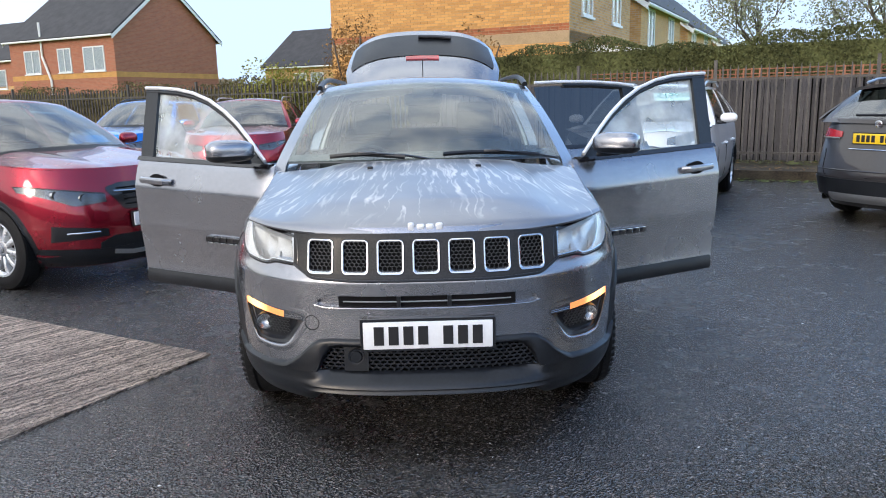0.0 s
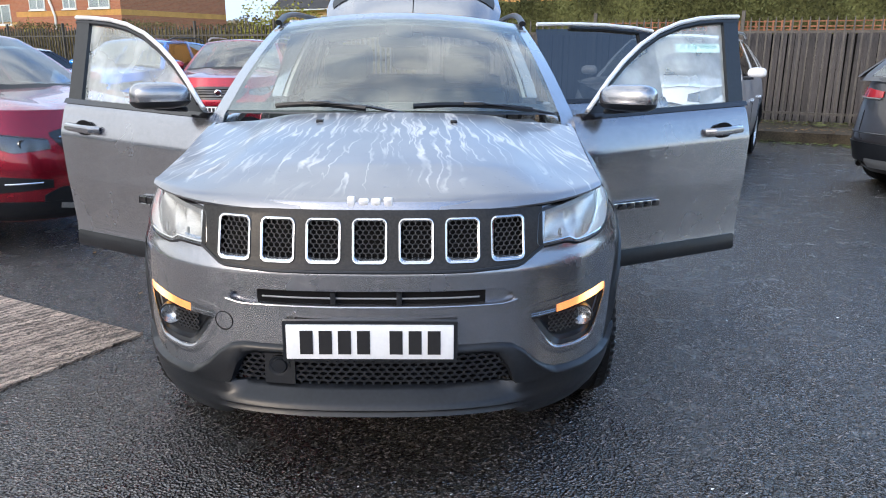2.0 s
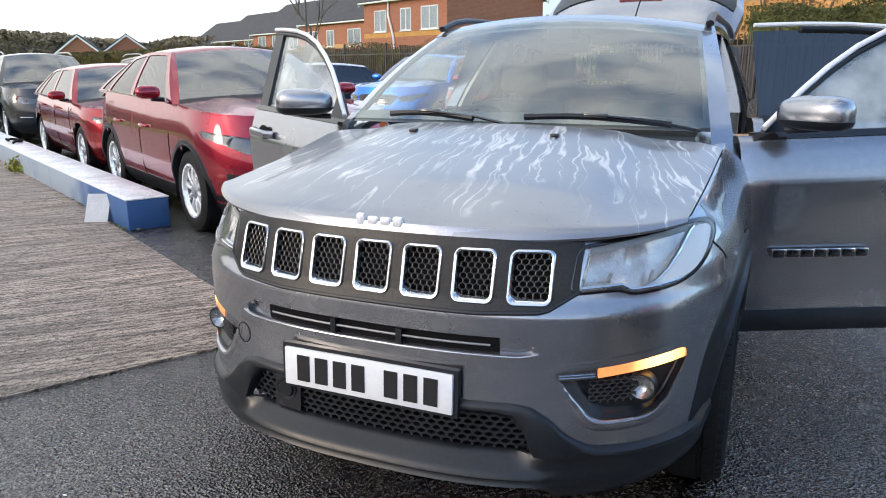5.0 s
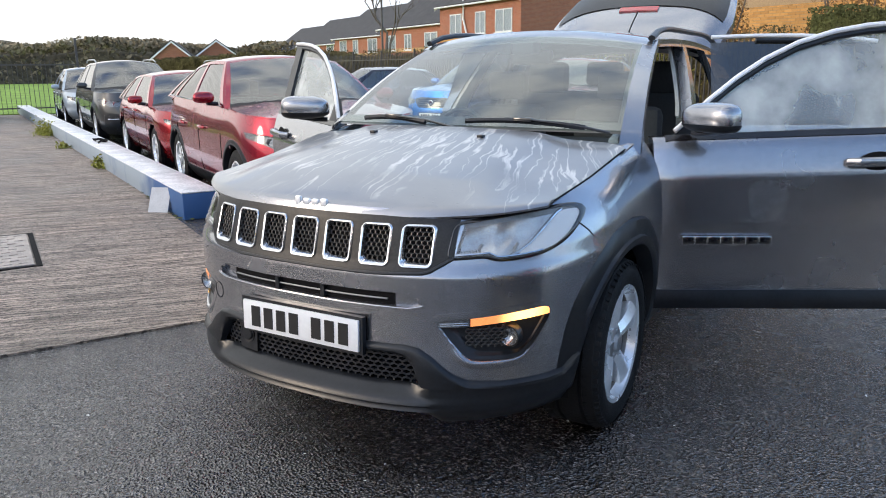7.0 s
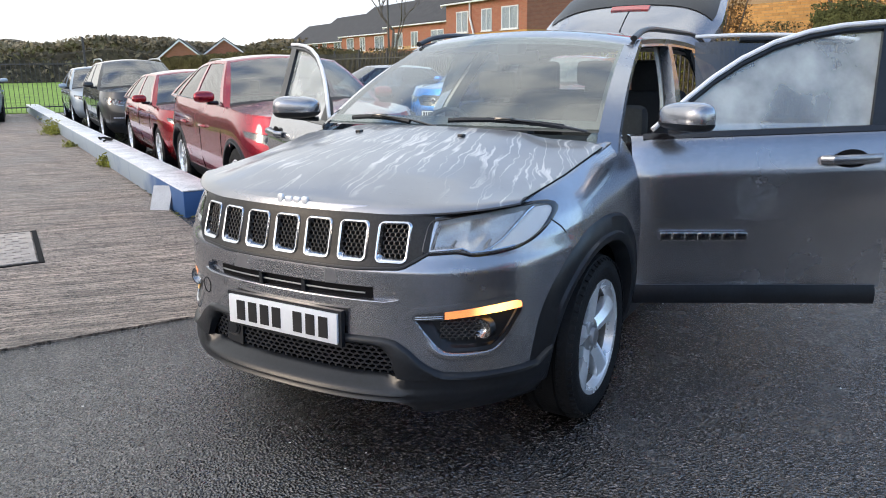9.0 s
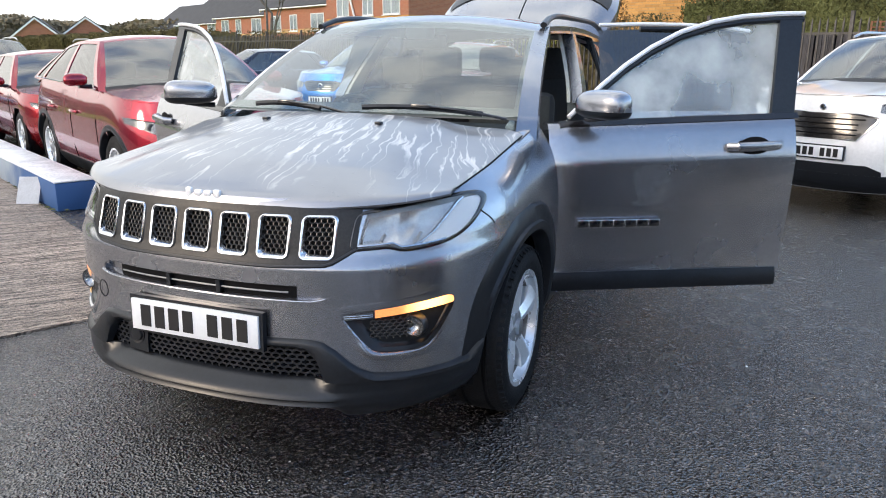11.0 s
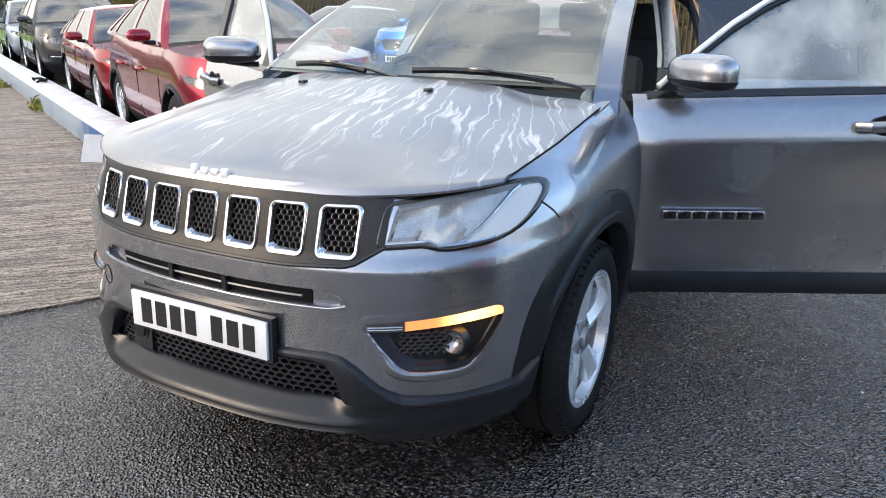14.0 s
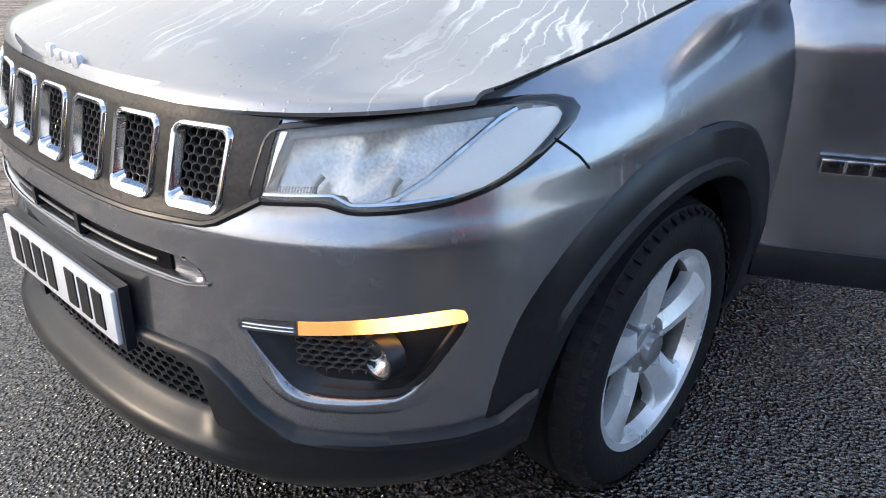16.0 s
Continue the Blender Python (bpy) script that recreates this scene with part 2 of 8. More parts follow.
def amber():
    """A lit amber lamp, brightest round its bulb."""
    m = mat("lit amber lamp", (1.0, 0.36, 0.075), 0.3)
    n, l = m.node_tree.nodes, m.node_tree.links
    b = n["Principled BSDF"]
    tc, ab, sx, dx, mr = (n.new("ShaderNode" + k) for k in ("TexCoord", "Math", "SeparateXYZ", "Math", "MapRange"))
    l.new(tc.outputs["Object"], sx.inputs[0])
    ab.operation, dx.operation = "ABSOLUTE", "SUBTRACT"
    l.new(sx.outputs["X"], ab.inputs[0])
    l.new(ab.outputs[0], dx.inputs[0])
    dx.inputs[1].default_value = 0.742
    far = n.new("ShaderNodeMath")
    far.operation = "ABSOLUTE"
    l.new(dx.outputs[0], far.inputs[0])
    mr.interpolation_type = "SMOOTHERSTEP"
    mr.inputs["From Min"].default_value, mr.inputs["From Max"].default_value, mr.inputs["To Min"].default_value, mr.inputs["To Max"].default_value = 0.0, 0.085, 3.6, 0.50
    l.new(far.outputs[0], mr.inputs["Value"])
    l.new(mr.outputs[0], b.inputs["Emission Strength"])
    cm = n.new("ShaderNodeMapRange")
    cm.inputs["From Max"].default_value, cm.inputs["To Min"].default_value, cm.inputs["To Max"].default_value = 0.060, 0.56, 0.29
    l.new(far.outputs[0], cm.inputs["Value"])
    cc = n.new("ShaderNodeCombineXYZ")
    cc.inputs["X"].default_value, cc.inputs["Z"].default_value = 1.0, 0.10
    l.new(cm.outputs[0], cc.inputs["Y"])
    l.new(cc.outputs[0], b.inputs["Emission Color"])
    return m


M_AMBER = amber()
M_TAIL = mat("red tail lamp", (0.42, 0.012, 0.018), 0.12, coat=1.0, var=0.15)
M_PLATEW = mat("white reflective plate", (0.80, 0.81, 0.82), 0.35, var=0.03)
M_PLATEY = mat("yellow reflective plate", (0.82, 0.56, 0.015), 0.35, var=0.03)
M_INK = mat("black lettering", (0.012, 0.012, 0.014), 0.45)
M_PRICE = mat("pale green price card", (0.50, 0.78, 0.72), 0.5)
M_MIRRORGLASS = mat("mirror glass", (0.85, 0.87, 0.88), 0.02, 1.0, 0.01)


# ---- mesh helpers ----
def facing(pair, way):
    """Verts and faces with the faces turned to look along way."""
    v, f = pair
    total = Vector((0, 0, 0))
    for q in f:
        a, b, c = (Vector(v[k]) for k in q[:3])
        total += (b - a).cross(c - a)
    return (v, f) if total.dot(Vector(way)) > 0 else (v, [tuple(reversed(q)) for q in f])


def part(name, bm, material, parent=None, label="", smooth=True):
    """Links a bmesh, or a (verts, faces) pair, as one mesh object under a thing or part."""
    me = bpy.data.meshes.new(name)
    if isinstance(bm, tuple):
        me.from_pydata([tuple(v) for v in bm[0]], [], bm[1])
        me.validate()
    else:
        bmesh.ops.recalc_face_normals(bm, faces=bm.faces)
        bm.to_mesh(me)
        bm.free()
    if smooth and len(me.polygons):
        me.polygons.foreach_set("use_smooth", [True] * len(me.polygons))
        me.set_sharp_from_angle(angle=radians(38))
    me.materials.append(material)
    ob = new(name, me)
    if parent is not None:
        ob.parent = parent
    if label:
        ob["label"] = label
    return ob


def thing(name, label, category, m=Matrix(), group="", kind=""):
    ob = new(name)
    ob.empty_display_size = 0.1
    ob.matrix_world = m
    return tagged(ob, label, category, group, kind)


def add_box(bm, x0, x1, y0, y1, z0, z1, bevel=0.0):
    r = bmesh.ops.create_cube(bm, size=1.0)
    for v in r["verts"]:
        v.co = Vector(((x0 + x1) / 2 + v.co.x * (x1 - x0), (y0 + y1) / 2 + v.co.y * (y1 - y0), (z0 + z1) / 2 + v.co.z * (z1 - z0)))
    if bevel:
        es = {e for v in r["verts"] for e in v.link_edges}
        bmesh.ops.bevel(bm, geom=list(es), offset=bevel, segments=2, affect="EDGES", profile=0.5)


def box(name, x0, x1, y0, y1, z0, z1, material, parent=None, label="", bevel=0.0):
    bm = bmesh.new()
    add_box(bm, x0, x1, y0, y1, z0, z1, bevel)
    return part(name, bm, material, parent, label, smooth=bevel > 0)


def interp(x, pts):
    """Piecewise linear value at x of a list of (x, value)."""
    return float(np.interp(x, [p[0] for p in pts], [p[1] for p in pts]))


def grid_mesh(rows, closed=False):
    """Verts and faces of a grid given as rows of points."""
    n = len(rows[0])
    verts = [p for r in rows for p in r]
    faces = []
    for i in range(len(rows) - 1):
        for j in range(n if closed else n - 1):
            k = (j + 1) % n
            faces.append((i * n + j, i * n + k, (i + 1) * n + k, (i + 1) * n + j))
    return verts, faces


def slab(rows, thick):
    """A grid of points thickened by the vector thick into a closed shell."""
    t = Vector(thick)
    n, m = len(rows), len(rows[0])
    verts = [Vector(p) for r in rows for p in r]
    faces = [(i * m + j, i * m + j + 1, (i + 1) * m + j + 1, (i + 1) * m + j) for i in range(n - 1) for j in range(m - 1)]
    off = len(verts)
    back = [tuple(off + k for k in reversed(f)) for f in faces]
    rim = [j for j in range(m)] + [i * m + m - 1 for i in range(1, n)] + [(n - 1) * m + j for j in range(m - 2, -1, -1)] + [i * m for i in range(n - 2, 0, -1)]
    side = [(rim[k], off + rim[k], off + rim[(k + 1) % len(rim)], rim[(k + 1) % len(rim)]) for k in range(len(rim))]
    return verts + [v + t for v in verts], faces + back + side


def tube(points, r, closed=False, seg=8, flat=1.0, up=(0, 0, 1)):
    """A round bar along points."""
    pts = [Vector(p) for p in points]
    rows = []
    up0 = Vector(up)
    for i, p in enumerate(pts):
        a, b = pts[(i - 1) % len(pts)] if closed or i else p, pts[(i + 1) % len(pts)] if closed or i < len(pts) - 1 else p
        d = (b - a).normalized()
        s = d.cross(up0)
        s = s.normalized() if s.length > 1e-3 else d.cross(Vector((0, 1, 0))).normalized()
        u = s.cross(d)
        rows.append([p + s * r * math.cos(q) + u * r * flat * math.sin(q) for q in (2 * math.pi * k / seg for k in range(seg))])
    if closed:
        rows.append(rows[0])
    verts, faces = grid_mesh(rows, closed=True)
    if not closed:
        faces += [tuple(range(seg - 1, -1, -1)), tuple(len(verts) - seg + k for k in range(seg))]
    return verts, faces


def join(*pairs):
    verts, faces = [], []
    for v, f in pairs:
        o = len(verts)
        verts += list(v)
        faces += [tuple(o + k for k in q) for q in f]
    return verts, faces


def lathe_x(profile, seg=48, center=(0, 0, 0)):
    """Turns a profile of (x, radius) round an axis along x."""
    cx, cy, cz = center
    rows = [[(cx + x, cy + r * math.cos(a), cz + r * math.sin(a)) for a in (2 * math.pi * k / seg for k in range(seg))] for x, r in profile]
    return grid_mesh(rows, closed=True)


def letters(name, text, size, depth, material, parent, m, label="", offset=0.0, space=1.0, shear=0.0):
    """Raised lettering of the built-in font."""
    cu = bpy.data.curves.new(name, "FONT")
    cu.body, cu.size, cu.extrude, cu.align_x, cu.align_y, cu.offset, cu.space_character, cu.shear = text, size, depth, "CENTER", "CENTER", offset, space, shear
    ob = bpy.data.objects.new(name, cu)
    me = bpy.data.meshes.new_from_object(ob)
    bpy.data.objects.remove(ob)
    bpy.data.curves.remove(cu)
    me.materials.clear()
    me.materials.append(material)
    lo = new(name, me)
    lo.parent, lo.matrix_local = parent, m
    if label:
        lo["label"] = label
    return lo


def bars_on_plate(parent, material, widths, height, m, name="lettering_bar", gap=0.012):
    """Plain upright bars in place of lettering, centred, on a plate whose face is m's xz plane."""
    total = sum(widths) + gap * (len(widths) - 1)
    x = -total / 2
    for w in widths:
        if w > 0.02 or True:
            b = box(name, x, x + w, -0.003, 0.0, -height / 2, height / 2, material, parent)
            b.matrix_local = m
        x += w + gap


# ---- vehicles: shared shape ----
N_PLAN = 2.6


def plan_y(x, w, depth, n=N_PLAN):
    r = min(abs(x) / w, 0.9999)
    return depth * (1 - (1 - r**n) ** (1 / n))


def wheel(parent, center, side, r_tyre, r_rim, width, style, name="wheel"):
    """A wheel with its tyre, rim, spokes, cap and brake disc. side: +1 faces +x."""
    cx, cy, cz = center
    w = new(name)
    w.parent, w.matrix_local = parent, Matrix.Translation(center) @ Matrix.Diagonal((side, 1, 1, 1))
    h = width / 2
    prof = [(-h * 0.85, r_rim - 0.01), (-h, r_rim + 0.03), (-h, r_tyre - 0.04), (-h * 0.82, r_tyre - 0.008), (-h * 0.5, r_tyre), (-h * 0.46, r_tyre - 0.009), (-h * 0.38, r_tyre - 0.009), (-h * 0.34, r_tyre), (h * 0.34, r_tyre), (h * 0.38, r_tyre - 0.009), (h * 0.46, r_tyre - 0.009), (h * 0.5, r_tyre), (h * 0.82, r_tyre - 0.008), (h, r_tyre - 0.045), (h * 1.04, r_rim + 0.05), (h * 1.0, r_rim + 0.015), (h * 0.88, r_rim - 0.004)]
    blocks = []
    nb = 58 if style == "five" else 0
    for k in range(nb):
        a = 2 * math.pi * k / nb
        for s0, s1 in ((0.52, 0.99), (-0.99, -0.52)):
            vs = []
            for dx, da, rr in ((s0, -0.030, 0.0), (s1, -0.016, -0.024), (s1, 0.040, -0.024), (s0, 0.028, 0.0)):
                for dr in (0.0, 0.008):
                    vs.append((h * dx, (r_tyre + rr + dr - 0.004) * math.cos(a + da), (r_tyre + rr + dr - 0.004) * math.sin(a + da)))
            blocks.append((vs, [(1, 3, 5, 7), (0, 1, 3, 2), (2, 3, 5, 4), (4, 5, 7, 6), (6, 7, 1, 0)]))
    part("tyre", lathe_x(prof, 64), M_TYRE, w)
    if blocks:
        tagged(part("tread", join(*blocks), M_TYRE, w, smooth=False), kind="stuff")
    face = h * 0.80
    part("barrel", lathe_x([(-h * 0.8, r_rim), (-h * 0.7, r_rim - 0.03), (face - 0.06, r_rim - 0.035), (face - 0.02, r_rim - 0.026)], 64), M_DISC, w)
    rim = lathe_x([(face - 0.022, r_rim - 0.027), (face - 0.01, r_rim - 0.022), (face + 0.012, r_rim - 0.012), (face + 0.016, r_rim + 0.004), (face - 0.004, r_rim + 0.008)], 64)
    part("rim", rim, M_ALLOY, w)
    spokes = []
    count, half0, half1 = {"five": (5, 0.040, 0.062), "ten": (10, 0.018, 0.026), "seven": (7, 0.020, 0.028)}[style]
    for k in range(count):
        a = 2 * math.pi * (k + 0.25) / count
        ca, sa = math.cos(a), math.sin(a)
        rows = []
        for i in range(6):
            q = i / 5
            rr = 0.035 + q * (r_rim - 0.05)
            hw = (half0 + (half1 - half0) * q**2) * (1 - 0.10 * math.sin(math.pi * q)) + (0.030 * max(0.0, q - 0.8) / 0.2 if style == "five" else 0.0)
            bulge = 0.012 * math.sin(math.pi * q) - 0.006 * (1 - q) ** 2 + (0.020 * q**3 if style == "five" else 0.0)
            row = []
            for j, (t, dz) in enumerate((((-1, -0.026), (-0.97, -0.010), (-0.5, -0.003), (0.12, 0.004), (0.16, 0.003), (0.97, -0.014), (1, -0.026)) if style == "five" else ((-1, -0.03), (-0.86, -0.006), (-0.2, 0.0), (0, 0.0), (0.2, 0.0), (0.86, -0.006), (1, -0.03)))):
                row.append((face - 0.014 + dz + bulge, rr * ca - t * hw * sa, rr * sa + t * hw * ca))
            rows.append(row)
        part("spoke", slab(rows, (-0.018, 0, 0)), M_ALLOY, w)
    part("hub", join(lathe_x([(face - 0.05, 0.075), (face - 0.015, 0.07), (face - 0.008, 0.055), (face - 0.012, 0.036)], 32), *[lathe_x([(face - 0.02, 0.008), (face - 0.006, 0.008), (face - 0.004, 0.005), (face - 0.004, 0.0)], 6, (0, 0.052 * math.cos(a), 0.052 * math.sin(a))) for a in (0.3, 1.56, 2.81, 4.07, 5.33)]), M_SATIN, w)
    part("hub_cap", lathe_x([(face - 0.02, 0.036), (face + 0.004, 0.034), (face + 0.006, 0.028), (face + 0.006, 0.0)], 32), M_SATIN, w, "dark round centre cap")
    part("brake_disc", lathe_x([(-0.03, 0.06), (-0.03, r_rim - 0.06), (-0.02, r_rim - 0.06), (-0.02, 0.06)], 40), M_DISC, w)
    part("wheel_back", lathe_x([(-0.05, 0.0), (-0.05, r_rim - 0.02)], 32), M_DARK, w)
    return w


class Shape:
    """The outer wall of a vehicle: a plan curve at each height, from nose to tail. y runs from the nose at 0 to the tail at length."""

    def __init__(s, nose, wide, top, length, tail, cf=0.85, cr=0.55, n=N_PLAN, edge=None):
        s.nose, s.wide, s.top, s.length, s.tail, s.cf, s.cr, s.n, s.edge = nose, wide, top, length, tail, cf, cr, n, edge

    def front(s, x, z):
        y = interp(z, s.nose) + plan_y(x, interp(z, s.wide), s.cf, s.n)
        if z > 0.7:
            zm = s.nose[-1][0]
            for _ in range(3):
                z0 = 0.7 + (z - 0.7) * (zm - 0.7) / (interp(y, s.top) - 0.7)
                y = interp(z0, s.nose) + plan_y(x, interp(z0, s.wide), s.cf, s.n)
        return y

    def rear(s, x, z):
        y = s.length - interp(z, s.tail) - plan_y(x, interp(z, s.wide), s.cr, s.n)
        if z > 0.7:
            for _ in range(3):
                z0 = 0.7 + (z - 0.7) * 0.3 / max(0.05, interp(y, s.top) - 0.7)
                y = s.length - interp(z0, s.tail) - plan_y(x, interp(z0, s.wide), s.cr, s.n)
        return y

    def columns(s, levels, y_end=None, side_step=0.045, k=26):
        """Columns of points for +x, from the nose round the side to y_end or the tail."""
        zmax = levels[-1]
        cols = []

        def col(kind, q):
            pts = []
            for z0 in levels:
                if kind == "front":
                    w = interp(z0, s.wide)
                    x = w * math.sin(q) ** (2 / s.n)
                    y = interp(z0, s.nose) + s.cf * (1 - max(0.0, math.cos(q)) ** (2 / s.n))
                elif kind == "rear":
                    w = interp(z0, s.wide)
                    x = w * math.sin(q) ** (2 / s.n)
                    y = s.length - interp(z0, s.tail) - s.cr * (1 - max(0.0, math.cos(q)) ** (2 / s.n))
                else:
                    x = interp(z0, s.wide)
                    a = interp(z0, s.nose) + s.cf
                    b = s.length - interp(z0, s.tail) - s.cr if y_end is None else y_end
                    y = a + (b - a) * q
                zt = interp(y, s.top)
                z = z0 if z0 < 0.7 else 0.7 + (z0 - 0.7) * (zt - 0.7) / (zmax - 0.7)
                pts.append((x, y, z))
            if s.edge:
                x, y, z = pts[-1]
                ex = interp(y, s.edge)
                pts.append((min(x - 0.004, ex), y + 0.002, z + 0.004 + 0.22 * max(0.0, x - ex)))
            return pts

        for i in range(k):
            cols.append(col("front", math.pi / 2 * (i / k) ** 0.9))
        span = (s.length - s.cr if y_end is None else y_end) - s.cf
        m = max(4, int(span / side_step))
        for i in range(m + 1):
            cols.append(col("side", i / m))
        if y_end is None:
            for i in range(k - 1, -1, -1):
                cols.append(col("rear", math.pi / 2 * (i / k) ** 0.9))
        return cols

    def side_x(s, z):
        return interp(z, s.wide)


def wall_mesh(cols, arches, holes=(), zlow=None):
    """Both sides of a wall from its +x columns, with wheel arches cut as circles (y, z, r), and holes as tests of (x, z) at the nose."""
    verts, faces = [], []
    for sgn in (1, -1):
        o = len(verts)
        n = len(cols[0])
        keep = {}
        for i, c in enumerate(cols):
            for j, (x, y, z) in enumerate(c):
                for ay, az, ar in arches:
                    if x > 0.5:
                        d = math.hypot(y - ay, z - az)
                        if ar - 0.045 < d < ar + 0.02 and z > 0.15:
                            y, z = ay + (y - ay) * ar / d, az + (z - az) * ar / d
                verts.append((sgn * x, y, z))
        for i in range(len(cols) - 1):
            for j in range(n - 1):
                ids = (o + i * n + j, o + i * n + j + 1, o + (i + 1) * n + j + 1, o + (i + 1) * n + j)
                c = [sum(verts[k][a] for k in ids) / 4 for a in range(3)]
                if any(abs(c[0]) > 0.5 and math.hypot(c[1] - ay, c[2] - az) < ar - 0.004 for ay, az, ar in arches):
                    continue
                if any(h(c[0], c[1], c[2]) for h in holes):
                    continue
                faces.append(ids if sgn < 0 else ids[::-1])
    return verts, faces


def in_outline(poly, x, z):
    """Whether a point lies inside a closed outline."""
    hit, j = False, len(poly) - 1
    for i, (xi, zi) in enumerate(poly):
        xj, zj = poly[j]
        if (zi > z) != (zj > z) and x < (xj - xi) * (z - zi) / (zj - zi) + xi:
            hit = not hit
        j = i
    return hit


def onto_outline(poly, x, z, reach):
    """The nearest point of a closed outline within reach, or None."""
    best = None
    for i in range(len(poly)):
        (ax, az), (bx, bz) = poly[i - 1], poly[i]
        dx, dz = bx - ax, bz - az
        k = min(1.0, max(0.0, ((x - ax) * dx + (z - az) * dz) / (dx * dx + dz * dz + 1e-12)))
        px, pz = ax + k * dx, az + k * dz
        d = math.hypot(px - x, pz - z)
        if d < reach:
            reach, best = d, (px, pz)
    return best


def cut_grid(verts, faces, outlines, place, reach, test=None):
    """Cuts closed outlines of (x, z) out of a mesh: near points move onto the outline, and the faces inside go. place(x, z) gives y."""
    verts = [tuple(v) for v in verts]
    drop = set()
    for poly in outlines:
        xs, zs = [p[0] for p in poly], [p[1] for p in poly]
        x0, x1, z0, z1 = min(xs) - reach, max(xs) + reach, min(zs) - reach, max(zs) + reach
        near = {k for k, (x, y, z) in enumerate(verts) if x0 < x < x1 and z0 < z < z1 and (test is None or test(x, y, z))}
        for k in near:
            x, y, z = verts[k]
            p = onto_outline(poly, x, z, reach)
            if p:
                verts[k] = (p[0], place(*p), p[1])
        for i, f in enumerate(faces):
            if i not in drop and f[0] in near and f[2] in near:
                c = [sum(verts[k][a] for k in f) / len(f) for a in (0, 2)]
                if in_outline(poly, *c):
                    drop.add(i)
    return verts, [f for i, f in enumerate(faces) if i not in drop]


def ring_loft(rings):
    """A band through closed rings of points."""
    return grid_mesh(rings, closed=True)


def shrunk(poly, amount):
    """A closed outline drawn in by amount all round (out where it is negative)."""
    area = sum(poly[i - 1][0] * poly[i][1] - poly[i][0] * poly[i - 1][1] for i in range(len(poly)))
    turn = 1 if area > 0 else -1
    out = []
    for i, (x, z) in enumerate(poly):
        a, b = poly[i - 1], poly[(i + 1) % len(poly)]
        dx, dz = b[0] - a[0], b[1] - a[1]
        d = math.hypot(dx, dz) or 1.0
        out.append((x - turn * dz / d * amount, z + turn * dx / d * amount))
    return out


def eased(poly, step=0.012):
    """A closed outline with even points and softened corners."""
    pts = []
    for i in range(len(poly)):
        a, b = Vector(poly[i]), Vector(poly[(i + 1) % len(poly)])
        n = max(1, int((b - a).length / step))
        pts += [a.lerp(b, k / n) for k in range(n)]
    for _ in range(2):
        pts = [pts[i] * 0.5 + (pts[i - 1] + pts[(i + 1) % len(pts)]) * 0.25 for i in range(len(pts))]
    return [tuple(p) for p in pts]


def arch_flare(shape, ay, az, r0, r1, sgn, proud=0.012, a0=-12, a1=192, depth=0.05, square=2.0):
    """The trim round a wheel arch, standing proud of the side."""
    rows = []
    for k in range(41):
        a = radians(a0 + (a1 - a0) * k / 40)
        row = []
        fade = min(1.0, max(0.1, (a1 - (a0 + (a1 - a0) * k / 40)) / 45))
        for q, out in ((-0.16, -depth), (0.0, proud * 0.6 * fade), (0.12, proud * fade), (0.30, proud * fade), (0.36, proud * 0.45 * fade), (0.9, proud * 0.35 * fade), (1.0, -0.002)):
            r = (r0 + (r1 - r0) * q) * (abs(math.cos(a)) ** square + abs(math.sin(a)) ** square) ** (-1 / square)
            y, z = ay + r * math.cos(a), az + r * math.sin(a)
            z0 = z if z < 0.7 else 0.7 + (z - 0.7) * (shape.nose[-1][0] - 0.7) / max(0.1, interp(y, shape.top) - 0.7)
            x = shape.side_x(min(max(z0, 0.2), 1.2)) + 0.007 * min(1.0, max(0.0, (z - 0.74) / 0.08))
            yf = shape.front(0, z) + shape.cf
            if y < yf:
                w = interp(z0, shape.wide)
                t = max(0.0, 1 - min(1.0, (yf - y) / shape.cf)) 
                x = w * max(0.0, 1 - (1 - t) ** shape.n) ** (1 / shape.n)
            row.append((sgn * (x + out), y, z))
        rows.append(row)
    return grid_mesh(rows)


def wheel_well(ay, az, r, x0, x1, sgn):
    rows = []
    for k in range(25):
        a = radians(-20 + 210 * k / 24)
        rows.append([(sgn * x, ay + r * math.cos(a), az + r * math.sin(a)) for x in (x0, x1)])
    v, f = grid_mesh(rows)
    disc = [(sgn * x0, ay + r * math.cos(radians(-20 + 220 * k / 24)), az + r * math.sin(radians(-20 + 220 * k / 24))) for k in range(25)]
    return join((v, f), (disc, [tuple(range(25))]))


def round_nose(shape, x0, x1, q):
    """The x at share q from x0 to x1, spaced evenly round the nose."""
    w = interp(0.6, shape.wide) * 1.005
    a, b = (math.asin(max(-1.0, min(1.0, x / w))) for x in (x0, x1))
    return w * math.sin(a + (b - a) * q)


def patch(shape, x0, x1, top, bottom, off, thick=0.02, nx=24, nz=6, end="front"):
    """A plate lying on the nose or tail of a shape between x0 and x1, bounded above and below by lists of (x, z)."""
    rows = []
    for i in range(nx + 1):
        x = round_nose(shape, x0, x1, i / nx)
        zt, zb = interp(x, top), interp(x, bottom)
        row = []
        for j in range(nz + 1):
            z = zb + (zt - zb) * j / nz
            y = shape.front(x, z) - off if end == "front" else shape.rear(x, z) + off
            row.append((x, y, z))
        rows.append(row)
    return slab(rows, (0, thick if end == "front" else -thick, 0))


def mirrored(pts):
    return [(-x, v) for x, v in reversed(pts)]


def ring_on(shape, outline, off, r, end="front", seg=6, flat=1.0):
    """A bar that follows a closed outline of (x, z) on the nose."""
    pts = [(x, (shape.front(x, z) - off) if end == "front" else shape.rear(x, z) + off, z) for x, z in outline]
    return tube(pts, r, closed=True, seg=seg, flat=flat, up=(0, 1, 0))


